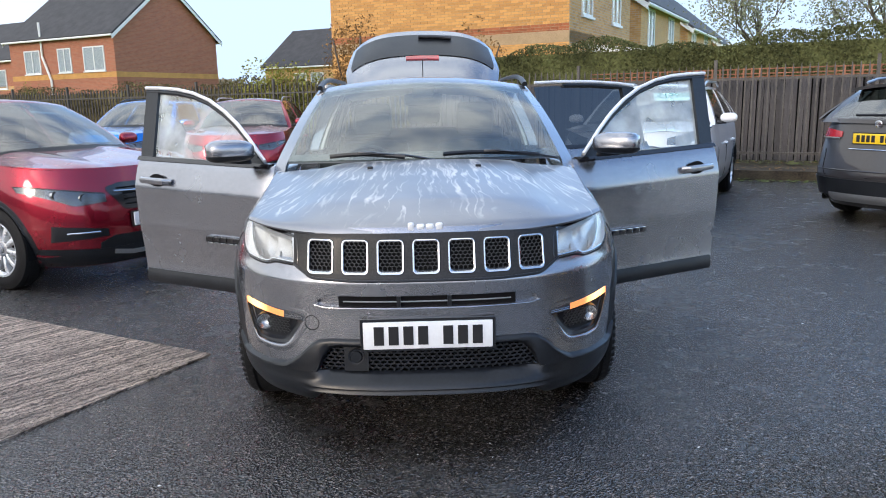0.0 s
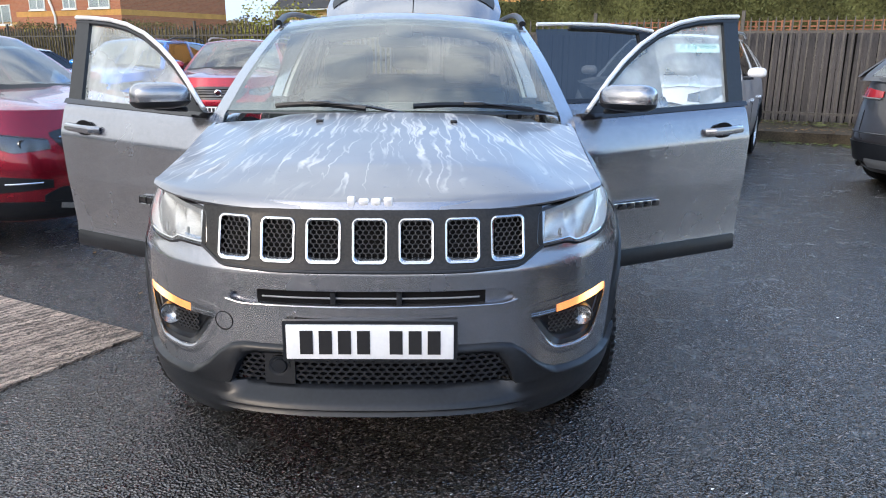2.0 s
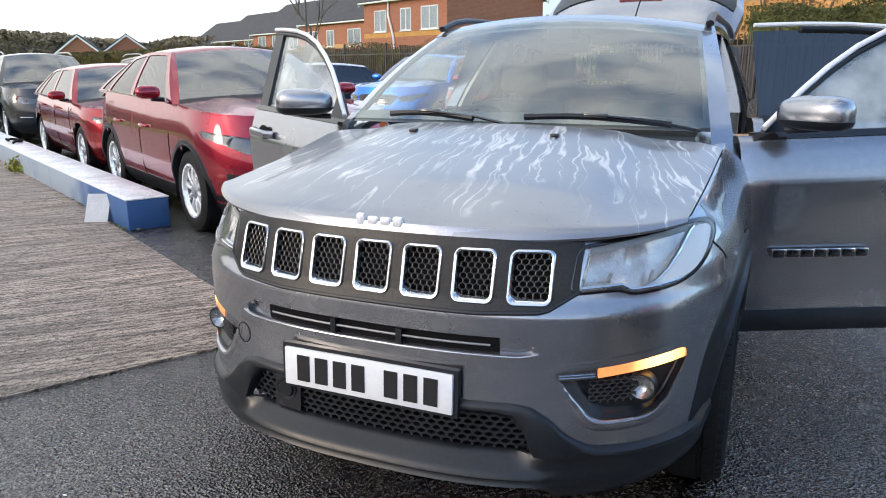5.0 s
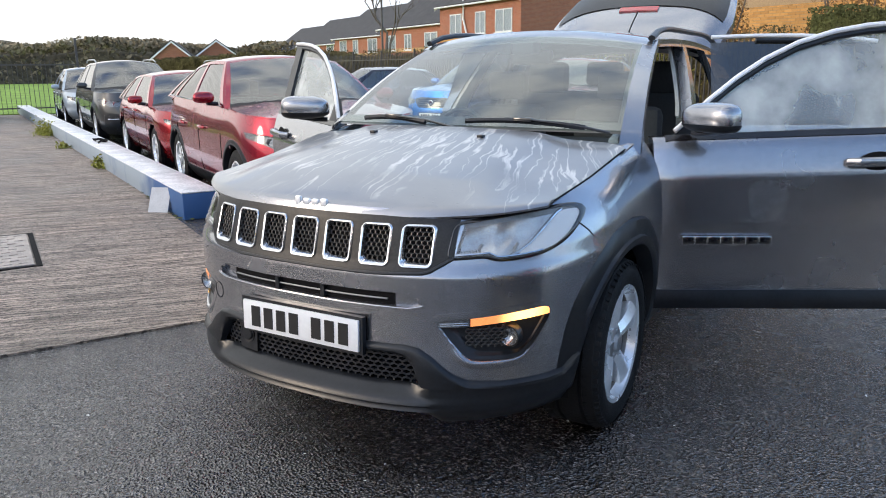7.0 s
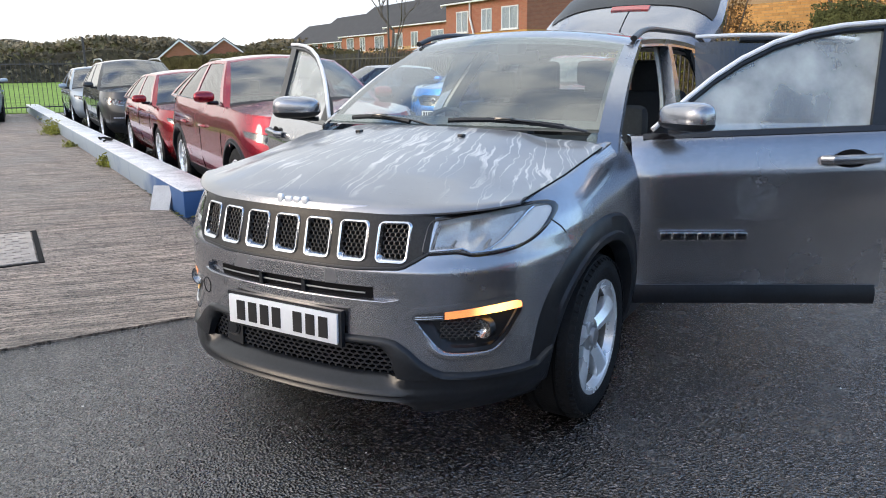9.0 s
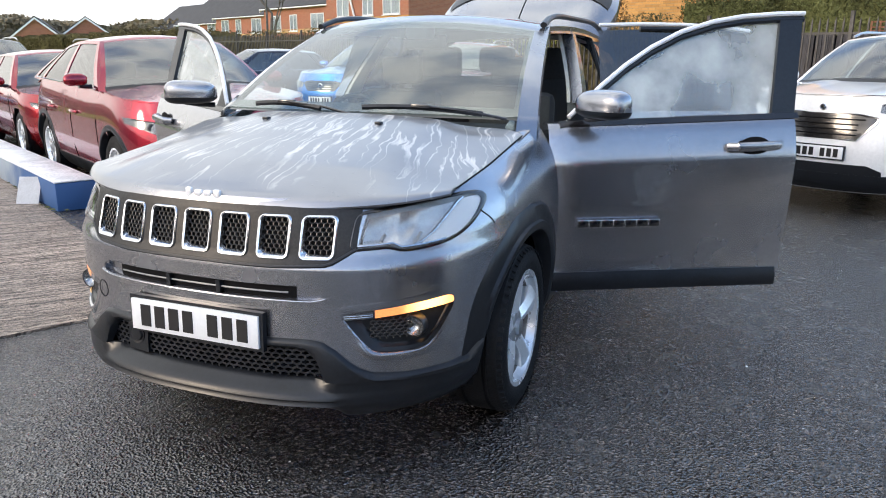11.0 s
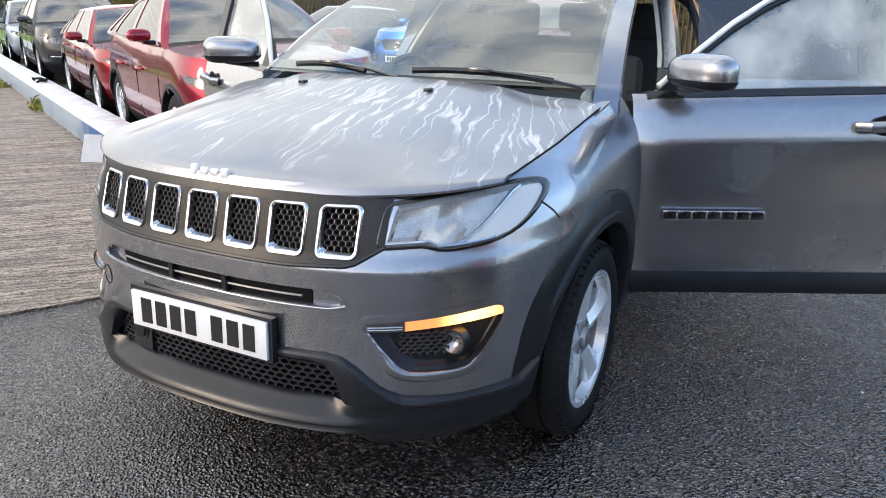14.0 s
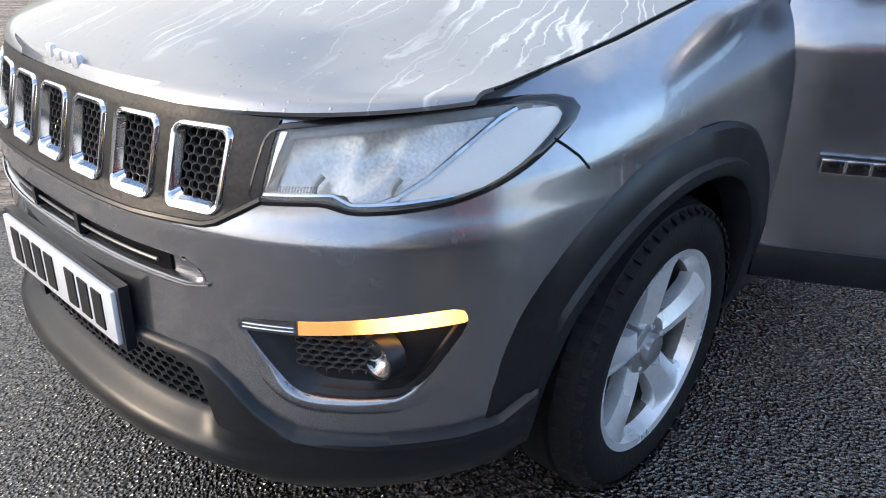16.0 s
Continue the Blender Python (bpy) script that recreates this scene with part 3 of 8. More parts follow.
def rounded(x0, x1, z0, z1, r, n=4, lean=0.0):
    out = []
    for cx, cz, a0 in ((x1 - r, z1 - r, 0), (x0 + r, z1 - r, 90), (x0 + r, z0 + r, 180), (x1 - r, z0 + r, 270)):
        for k in range(n + 1):
            a = radians(a0 + 90 * k / n)
            x, z = cx + r * math.cos(a), cz + r * math.sin(a)
            out.append((x + lean * (z - z0), z))
    return out


def honeycomb(shape, outline_test, x0, x1, z0, z1, cell, bar, off, depth, squash=1.0, end="front"):
    """A mesh of six-sided openings, laid on the nose inside an outline."""
    pairs = []
    w, hgt = cell, cell * 0.866 * squash
    seen = set()
    nx, nz = int((x1 - x0) / w) + 2, int((z1 - z0) / hgt) + 2

    def node(x, z):
        return (round(x, 4), round(z, 4))

    for j in range(nz):
        for i in range(nx):
            cx, cz = x0 + i * w + (w / 2 if j % 2 else 0), z0 + j * hgt
            corners = [node(cx + w * 0.577 * math.sin(radians(60 * k)), cz + w * 0.577 * squash * math.cos(radians(60 * k))) for k in range(6)]
            for k in range(6):
                a, b = corners[k], corners[(k + 1) % 6]
                key = tuple(sorted((a, b)))
                if key in seen:
                    continue
                seen.add(key)
                if not (outline_test(*a) and outline_test(*b)):
                    continue
                d = Vector((b[0] - a[0], b[1] - a[1]))
                if d.length < 1e-5:
                    continue
                nrm = Vector((-d.y, d.x)).normalized() * bar / 2
                vs = []
                for (px, pz) in (a, b):
                    y = (shape.front(px, pz) - off) if end == "front" else shape.rear(px, pz) + off
                    for s1 in (-1, 1):
                        vs.append((px + nrm.x * s1, y, pz + nrm.y * s1))
                        vs.append((px + nrm.x * s1, y + depth, pz + nrm.y * s1))
                pairs.append((vs, [(0, 2, 6, 4), (0, 1, 5, 4), (2, 3, 7, 6)]))
    return join(*pairs) if pairs else ([], [])


# ---- vehicles: parked cars ----
def lerp(a, b, t):
    return a + (b - a) * t


def cabin_points(c):
    """Functions of the screens, roof and sides of a cabin."""
    W, top = c["W"], c["top"]
    xb, xr = c.get("xb", 0.94 * W), c["xr"]
    rz = c["roof_z"]
    cy, wy, ry, by = c["cowl_y"], c["screen_y"], c["rear_y"], c["back_y"]
    zc, zb = c["cowl_z"], c["back_z"]

    def screen(q, t):
        x = q * lerp(xb - 0.01, xr, t)
        y = lerp(cy + 0.20 * q * q, wy + 0.09 * q * q, t)
        z = lerp(lerp(zc, interp(cy + 0.2, top), q * q), rz - 0.055 * q * q, t)
        return x, y - 0.03 * math.sin(math.pi * t), z + 0.02 * math.sin(math.pi * t)

    def roof(q, t):
        y = lerp(wy + 0.09 * q * q, ry - 0.06 * q * q, t)
        return q * xr, y, rz - 0.055 * q * q + 0.035 * math.sin(math.pi * t) * (1 - 0.3 * q * q) - c.get("roof_drop", 0.04) * t * t

    def back(q, t):
        x = q * lerp(xr, xb - 0.03, t)
        y = lerp(ry - 0.06 * q * q, by - 0.12 * q * q, t)
        z0 = rz - 0.055 * q * q - c.get("roof_drop", 0.04)
        return x, y + 0.03 * math.sin(math.pi * t), lerp(z0, zb, t)

    def side(s, t, sgn):
        yf, yr = lerp(cy + 0.20, wy + 0.09, t), lerp(by - 0.12, ry - 0.06, t)
        y = lerp(yf, yr, s)
        z0 = interp(y, top)
        z1 = rz - 0.055 + 0.035 * math.sin(math.pi * s) * 0.7 - c.get("roof_drop", 0.04) * s * s
        return sgn * lerp(xb, xr, max(0.0, t) ** 1.25), y, lerp(z0, z1, t)

    return screen, roof, back, side


def rect_grid(f, s0, s1, t0, t1, ns=10, nt=6):
    return [[f(lerp(s0, s1, i / ns), lerp(t0, t1, j / nt)) for j in range(nt + 1)] for i in range(ns + 1)]


def seat(name, parent, x, y, z, w=0.5, h=0.62):
    bm = bmesh.new()
    add_box(bm, x - w / 2, x + w / 2, y - 0.45, y + 0.05, z, z + 0.16, 0.05)
    add_box(bm, x - w / 2, x + w / 2, y, y + 0.13, z + 0.1, z + h, 0.05)
    add_box(bm, x - 0.13, x + 0.13, y + 0.03, y + 0.12, z + h + 0.03, z + h + 0.2, 0.035)
    return part(name, bm, M_FABRIC, parent)


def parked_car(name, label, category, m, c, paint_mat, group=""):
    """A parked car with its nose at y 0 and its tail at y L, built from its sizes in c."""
    W, L = c["W"], c["L"]
    hz = c["nose_z"]
    c.setdefault("top", [(0, hz), (c["cowl_y"], c["cowl_z"] - 0.04), (c["cowl_y"] + 0.5, c["belt"]), (c["back_y"], c["belt"] + 0.06), (L, c["back_z"])])
    sh = Shape([(0.18, 0.12), (0.26, 0.03), (0.4, 0.0), (0.6, 0.0), (0.75, 0.03), (1.0, 0.11)],
               [(0.18, 0.84 * W), (0.3, 0.95 * W), (0.5, W), (0.78, W), (0.9, 0.975 * W), (1.0, 0.94 * W)],
               c["top"], L, [(0.18, 0.15), (0.3, 0.03), (0.55, 0.0), (0.7, 0.04), (1.0, c.get("tail_lean", 0.14))], c.get("cf", 0.8), 0.6)
    car = thing(name, label, category, m, group)
    levels = [0.18, 0.24, 0.3, 0.37, 0.44, 0.52, 0.6, 0.68, 0.74, 0.8, 0.86, 0.91, 0.96, 1.0]
    rt, rr = c["r_tyre"], c.get("r_rim", 0.23)
    ra = rt + 0.045
    yw0, yw1 = c["wheel_y"]
    arches = [(yw0, rt, ra), (yw1, rt, ra)]
    part("body", wall_mesh(sh.columns(levels), arches), paint_mat, car)
    # bonnet
    rows = []
    for i in range(25):
        q = -1 + i / 12
        x = q * 0.94 * W
        y0, y1 = sh.front(x * 0.985, 1.0), c["cowl_y"] + 0.20 * q * q
        rows.append([(x, lerp(y0, y1, j / 12), interp(lerp(y0, y1, j / 12), c["top"]) * q**4 + (1 - q**4) * lerp(hz, c["cowl_z"], (j / 12) ** 0.75) + (0.012 if 0.35 < abs(q) < 0.62 else 0)) for j in range(13)])
    part("bonnet", grid_mesh(rows), paint_mat, car)
    screen, roof, back, side = cabin_points(c)
    part("windscreen", facing(grid_mesh(rect_grid(screen, -0.945, 0.945, 0.06, 0.95, 14, 8)), (0, -1, 0.6)), M_GLASS, car)
    for q0, q1, nm in ((-1, -0.945, "front_pillar"), (0.945, 1, "front_pillar")):
        part(nm, slab(rect_grid(screen, q0, q1, 0, 1, 2, 8), (0, 0.03, -0.02)), paint_mat, car)
    part("cowl", slab(rect_grid(screen, -0.95, 0.95, -0.03, 0.07, 14, 2), (0, 0.01, -0.02)), M_PLASTIC, car)
    part("roof", slab(join_rows(rect_grid(screen, -1, 1, 0.95, 1.0, 14, 1), rect_grid(roof, -1, 1, 0, 1, 14, 10)), (0, 0, -0.02)), paint_mat, car)
    part("rear_window", facing(grid_mesh(rect_grid(back, -0.88, 0.88, 0.12, 0.9, 12, 6)), (0, 1, 0.3)), c.get("rear_glass", M_TINT), car)
    part("tailgate", join(slab(rect_grid(back, -1, -0.86, 0, 1, 2, 6), (0, -0.02, 0)), slab(rect_grid(back, 0.86, 1, 0, 1, 2, 6), (0, -0.02, 0)), slab(rect_grid(back, -0.88, 0.88, 0.0, 0.13, 12, 2), (0, -0.03, 0)), slab(rect_grid(back, -0.88, 0.88, 0.88, 1.0, 12, 2), (0, -0.02, 0)), grid_mesh([[(q * 0.94 * W, lerp(c["back_y"] - 0.12 * q * q - 0.02, sh.rear(q * 0.92 * W, 1.0) + 0.01, j / 3), c["back_z"] - 0.004) for j in range(4)] for q in [k / 8 for k in range(-8, 9)]])), paint_mat, car)
    sps = c.get("windows", ((0.05, 0.47), (0.51, 0.83), (0.86, 0.96)))
    for sgn in (1, -1):
        fs = lambda s, t: side(s, t, sgn)
        cuts = [0.0] + [v for ab in sps for v in ab] + [1.0]
        frames = [slab(rect_grid(fs, cuts[k], cuts[k + 1], 0, 1, 2, 8), (-sgn * 0.03, 0, 0)) for k in range(0, len(cuts), 2)]
        frames += [slab(rect_grid(fs, a, b, 0.93, 1.0, 8, 1), (-sgn * 0.03, 0, 0)) for a, b in sps] + [slab(rect_grid(fs, a, b, -0.02, 0.07, 8, 1), (-sgn * 0.03, 0, 0)) for a, b in sps]
        part("side_frame", join(*frames), paint_mat, car)
        for a, b in sps:
            pane = part("side_window", facing(grid_mesh(rect_grid(lambda s, t: (fs(s, t)[0] - sgn * 0.008, *fs(s, t)[1:]), a, b, 0.06, 0.94, 8, 5)), (sgn, 0, 0.2)), M_GLASS if a < 0.4 else c.get("rear_glass", M_TINT), car)
            trim = [fs(lerp(a, b, k / 10), 0.055) for k in range(11)]
            part("window_trim", tube([(x + sgn * 0.006, y, z) for x, y, z in trim], 0.008, seg=5), M_CHROME if c.get("chrome") else M_PLASTIC, pane)
        # door lines, handles, mirror, cladding
        bx = sh.side_x(0.8)
        for yh in (lerp(yw0, yw1, 0.46), lerp(yw0, yw1, 0.83)):
            part("door_handle", tube([(sgn * (bx + 0.004), yh - 0.09, 0.83), (sgn * (bx + 0.03), yh - 0.06, 0.835), (sgn * (bx + 0.03), yh + 0.06, 0.84), (sgn * (bx + 0.004), yh + 0.09, 0.84)], 0.014, seg=6), paint_mat, car)
        for yd in (lerp(yw0, yw1, 0.17), lerp(yw0, yw1, 0.53), lerp(yw0, yw1, 0.93)):
            part("door_gap", tube([(sgn * (sh.side_x(z) + 0.001), yd + 0.05 * (z - 0.6) + (0.1 if yd > yw1 - 0.4 else 0) * (z - 0.5), z if z < 0.9 else interp(yd, c["top"]) - 0.03) for z in (0.32, 0.45, 0.6, 0.78, 0.86)], 0.004, seg=4), M_DARK, car)
        mir = new("door_mirror")
        mir.parent = car
        my, mz = c["cowl_y"] + 0.42, c["belt"] + 0.10
        bm = bmesh.new()
        bmesh.ops.create_uvsphere(bm, u_segments=16, v_segments=10, radius=1)
        for v in bm.verts:
            x, y, z = v.co
            sq = lambda a: math.copysign(abs(a) ** 0.7, a)
            v.co = Vector((sgn * (W + 0.085) + 0.105 * sq(x), my + 0.06 * y - 0.02 * abs(x), mz + (0.068 if z > 0 else 0.05) * sq(z)))
        part("mirror_shell", bm, c.get("mirror_paint", paint_mat), mir)
        part("mirror_arm", tube([(sgn * (W - 0.06), my + 0.02, mz - 0.06), (sgn * (W + 0.05), my, mz - 0.05)], 0.022, seg=8), M_PLASTIC, mir)
        cl = c.get("clad")
        if cl:
            part("side_cladding", slab([[(sgn * (sh.side_x(z) + 0.012), y, z) for z in (0.2, 0.26, 0.32, 0.36)] for y in [lerp(yw0 + ra + 0.02, yw1 - ra - 0.02, k / 6) for k in range(7)]], (-sgn * 0.02, 0, 0)), M_PLASTIC, car)
            for ay in (yw0, yw1):
                part("arch_trim", arch_flare(sh, ay, rt, ra, ra + 0.05, sgn), M_PLASTIC, car)
        for ay in (yw0, yw1):
            part("wheel_well", wheel_well(ay, rt, ra + 0.005, 0.5, W - 0.02, sgn), M_DARK, car)
            wheel(car, (sgn * (W - 0.125), ay, rt), sgn, rt, rr, 0.215, c.get("wheel_style", "ten"))
        hl = c["headlamp"]
        hx0, hx1, hz0, hz1, rise = hl
        top_l = [(hx0, hz1 - 0.01), (hx1, hz1 + rise)]
        bot_l = [(hx0, hz0 + 0.02), (lerp(hx0, hx1, 0.5), hz0), (hx1, hz1 + rise - 0.05)]
        if sgn < 0:
            top_l, bot_l = mirrored(top_l), mirrored(bot_l)
        a, b = sorted((sgn * hx0, sgn * hx1))
        hlp = part("headlight", patch(sh, a, b, top_l, bot_l, 0.004, 0.012, 24, 4), M_HOUSING, car)
        for fr in (0.34, 0.68):
            xl = sgn * lerp(hx0, hx1, fr)
            zl = (interp(xl, top_l) + interp(xl, bot_l)) / 2
            rl = min(0.036, 0.36 * (interp(xl, top_l) - interp(xl, bot_l)))
            part("projector", lathe_y((xl, sh.front(xl, zl) + 0.004, zl), [(0.0, 0.004), (rl * 0.6, 0.0), (rl * 0.7, -0.004), (rl, -0.004), (rl, 0.03)]), M_CHROME, hlp)
        part("lamp_brow", tube([(x, sh.front(x, interp(x, top_l)) - 0.008, interp(x, top_l) - 0.004) for x in np.linspace(a, b, 10)], 0.006, seg=5), M_GLOSSBLK, hlp)
        part("lens", facing(grid_only(sh, a, b, top_l, bot_l, 0.016), (0, -1, 0)), M_LAMPGLASS, hlp)
        tl = c.get("tail_lamp")
        if tl:
            tx0, tx1, tz0, tz1 = tl
            a, b = sorted((sgn * tx0, sgn * tx1))
            tt, tb = [(min(a, b), tz1 - (0.0 if sgn > 0 else 0.02)), (max(a, b), tz1 - (0.02 if sgn > 0 else 0.0))], [(-9, tz0), (9, tz0)]
            tt = [(tx0, tz1 - 0.05), (tx1, tz1)] if sgn > 0 else [(-tx1, tz1), (-tx0, tz1 - 0.05)]
            tb = [(tx0, tz0 + 0.03), (tx1, tz0)] if sgn > 0 else [(-tx1, tz0), (-tx0, tz0 + 0.03)]
            part("tail_light", patch(sh, a, b, tt, tb, 0.014, 0.05, 14, 4, "rear"), M_TAIL, car)
        fg = c.get("fog")
        if fg:
            fx0, fx1, fz0, fz1 = fg
            a, b = sorted((sgn * fx0, sgn * fx1))
            fm = lerp(fx0, fx1, 0.35)
            tl_, bl_ = ([(fx0, fz1 - 0.05), (fx1, fz1)], [(fx0, fz0 + 0.02), (fx1, fz0)]) if not c.get("fog_round") else ([(fx0, fz1 - 0.07), (fm, fz1), (fx1 - 0.02, fz1), (fx1, fz1 - 0.05)], [(fx0, fz0 + 0.14), (fm, fz0 + 0.01), (lerp(fx0, fx1, 0.7), fz0), (fx1, fz0 + 0.10)])
            if sgn < 0:
                tl_, bl_ = mirrored(tl_), mirrored(bl_)
            fgp = part("fog_light_surround", patch(sh, a, b, tl_, bl_, 0.004, 0.012, 14, 3), M_PLASTIC, car)
            zc_ = (fz0 + fz1) / 2
            if c.get("fog_round"):
                xr_ = sgn * lerp(fx0, fx1, 0.62)
                part("fog_light", lathe_y((xr_, sh.front(xr_, fz1 - 0.10) - 0.008, fz1 - 0.10), [(0.0, -0.002), (0.026, 0.0), (0.030, -0.006), (0.040, -0.006), (0.042, 0.02)]), M_LAMPIN, fgp)
                part("chrome_strip", tube([(lerp(a, b, k / 5), sh.front(lerp(a, b, k / 5), fz0 + 0.09) - 0.014, fz0 + 0.09) for k in range(1, 5)], 0.005, seg=6), M_CHROME, fgp)
                zc_ = fz0 + 0.045
            part("chrome_strip", tube([(lerp(a, b, k / 5), sh.front(lerp(a, b, k / 5), zc_) - 0.014, zc_) for k in range(1, 5)], 0.008, seg=6), M_CHROME, fgp)
    # nose
    gx, gz0, gz1 = c["grille"]
    gt = [(-gx, gz1 - 0.03), (-gx * 0.7, gz1), (gx * 0.7, gz1), (gx, gz1 - 0.03)]
    gb = [(-gx, gz1 - 0.06), (-gx * 0.72, gz0), (gx * 0.72, gz0), (gx, gz1 - 0.06)]
    gr = part("grille", patch(sh, -gx, gx, gt, gb, 0.005, 0.03, 30, 5), M_GLOSSBLK, car)
    for k in range(1, 5):
        z = lerp(gz0, gz1, k / 5)
        xe = gx * (0.70 if z < gz1 - 0.06 else 0.8)
        part("grille_bar", tube([(x, sh.front(x, z) - 0.01, z) for x in np.linspace(-xe, xe, 15)], 0.006, seg=5), M_DARK, gr)
    if c.get("grille_chrome"):
        out = [(x, z) for x, z in gt] + [(x, z) for x, z in reversed(gb)]
        part("grille_trim", ring_on(sh, out, 0.012, 0.009), M_CHROME, gr)
    bz = c.get("badge_z", (gz0 + gz1) / 2)
    part("badge", tuple_disc((0, sh.front(0, bz) - 0.012, bz), c.get("badge_r", 0.055)), M_CHROME, car, "round chrome badge")
    ix, iz0, iz1 = c["intake"]
    part("lower_intake", patch(sh, -ix, ix, [(-ix, iz1 - 0.05), (-ix * 0.8, iz1), (ix * 0.8, iz1), (ix, iz1 - 0.05)], [(-ix, iz0), (ix, iz0)], 0.005, 0.03, 26, 3), M_PLASTIC, car)
    if c.get("low_clad"):
        lc = c["low_clad"]
        part("lower_bumper", patch(sh, -0.91 * W, 0.91 * W, [(-W, lc + 0.03), (-ix, lc), (ix, lc), (W, lc + 0.03)], [(-2, 0.19), (2, 0.19)], 0.008, 0.03, 60, 4), M_PLASTIC, car, "black unpainted lower bumper")
    if c.get("wing_bar"):
        zb_ = c["wing_bar"]
        for sgn in (1, -1):
            part("wing_bar", tube([(sgn * x, sh.front(x, zb_ + dz) - 0.014, zb_ + dz) for x, dz in ((0.095, 0.03), (0.11, 0.01), (0.14, 0.0), (0.22, -0.004), (0.30, 0.0), (0.37, 0.004))], 0.009, seg=6), M_CHROME, gr, "chrome wing bar")
    if c.get("skid"):
        part("skid_plate", patch(sh, -ix * 0.8, ix * 0.8, [(-ix, iz0 + 0.05), (-ix * 0.5, iz0 + 0.005), (ix * 0.5, iz0 + 0.005), (ix, iz0 + 0.05)], [(-ix, iz0 + 0.01), (-ix * 0.5, iz0 - 0.035), (ix * 0.5, iz0 - 0.035), (ix, iz0 + 0.01)], 0.016, 0.04, 20, 2), M_SATIN, car)
    pz = c["plate_z"]
    number_plate(car, (0, sh.front(0, pz) - 0.022, pz), 0, M_PLATEW)
    if c.get("rear_plate_z"):
        rz_ = c["rear_plate_z"]
        number_plate(car, (0, sh.rear(0, rz_) + 0.022, rz_), 180, M_PLATEY)
        part("rear_bumper_trim", patch(sh, -0.8 * W, 0.8 * W, [(-2, 0.42), (2, 0.42)], [(-2, 0.24), (2, 0.24)], 0.008, 0.03, 26, 3, "rear"), M_PLASTIC, car)
        part("rear_badge", tuple_disc((0, sh.rear(0, rz_ + 0.16) + 0.008, rz_ + 0.16), 0.042, True), M_CHROME, car, "round chrome badge")
    if c.get("rails"):
        for sgn in (1, -1):
            ys = np.linspace(c["screen_y"] + 0.2, c["rear_y"] - 0.15, 9)
            part("roof_rail", tube([(sgn * (c["xr"] - 0.01), y, c["roof_z"] - 0.02 + 0.055 * (1 - abs((i - 4) / 4) ** 6)) for i, y in enumerate(ys)], 0.016, seg=6), M_SATIN if c["rails"] == "silver" else M_PLASTIC, car)
    # cabin
    part("cabin_floor", cabin_tub(W, c), M_DASH, car)
    for sx in (-0.37, 0.37):
        seat("front_seat", car, sx, c["cowl_y"] + 1.3, 0.5)
    seat("rear_seat", car, 0, c["cowl_y"] + 2.15, 0.5, 1.25, 0.58)
    return car, sh


def cabin_tub(W, c):
    bm = bmesh.new()
    add_box(bm, -W + 0.12, W - 0.12, c["cowl_y"] + 0.25, c["back_y"] - 0.25, 0.3, 0.5)
    add_box(bm, -W + 0.14, W - 0.14, c["cowl_y"] + 0.12, c["cowl_y"] + 0.55, 0.45, c["cowl_z"] - 0.06, 0.04)
    add_box(bm, -W + 0.1, -W + 0.14, c["cowl_y"] + 0.4, c["back_y"] - 0.3, 0.3, c["belt"] - 0.03)
    add_box(bm, W - 0.14, W - 0.1, c["cowl_y"] + 0.4, c["back_y"] - 0.3, 0.3, c["belt"] - 0.03)
    return bm


def join_rows(a, b):
    """Two grids with the same number of rows, set end to end."""
    return [ra[:-1] + rb for ra, rb in zip(a, b)]


def grid_only(sh, x0, x1, top, bottom, off, nx=14, nz=4, end="front"):
    rows = []
    for i in range(nx + 1):
        x = round_nose(sh, x0, x1, i / nx)
        zt, zb = interp(x, top), interp(x, bottom)
        rows.append([(x, (sh.front(x, z) - off) if end == "front" else sh.rear(x, z) + off, z) for z in (lerp(zb, zt, j / nz) for j in range(nz + 1))])
    return grid_mesh(rows)


def tuple_disc(center, r, rear=False):
    x, y, z = center
    s = 1 if rear else -1
    prof = [(r, 0), (r, 0.010 * s), (r * 0.8, 0.014 * s), (r * 0.74, 0.008 * s), (r * 0.3, 0.009 * s), (0, 0.009 * s)]
    rows = [[(x + rr * math.cos(a), y + d, z + rr * math.sin(a)) for a in (2 * math.pi * k / 24 for k in range(24))] for rr, d in prof]
    return grid_mesh(rows, closed=True)


def number_plate(car, place, turn, material, tilt=0):
    p = new("number_plate")
    p.parent, p.matrix_local = car, pose(*place, tilt, 0, turn)
    bm = bmesh.new()
    add_box(bm, -0.26, 0.26, -0.006, 0.006, -0.0555, 0.0555, 0.003)
    part("plate", bm, material, p)
    part("plate_holder", slab([[(x, 0.004, z) for z in (-0.066, 0.066)] for x in (-0.272, 0.272)], (0, 0.02, 0)), M_PLASTIC, p)
    bars_on_plate(p, M_INK, (0.040, 0.040, 0.040, 0.040), 0.076, Matrix.Translation((-0.108, -0.006, 0)), gap=0.019)
    bars_on_plate(p, M_INK, (0.040, 0.040, 0.040), 0.076, Matrix.Translation((0.140, -0.006, 0)), gap=0.019)
    return p


# the lot's own axes: X along the parked row towards the grey_suv, Y towards the houses
LOT = pose(0, 0, 0, 0, 0, -28.95)


def lot(x, y, z=0.0, turn=0.0):
    return LOT @ pose(x, y, z, 0, 0, turn)


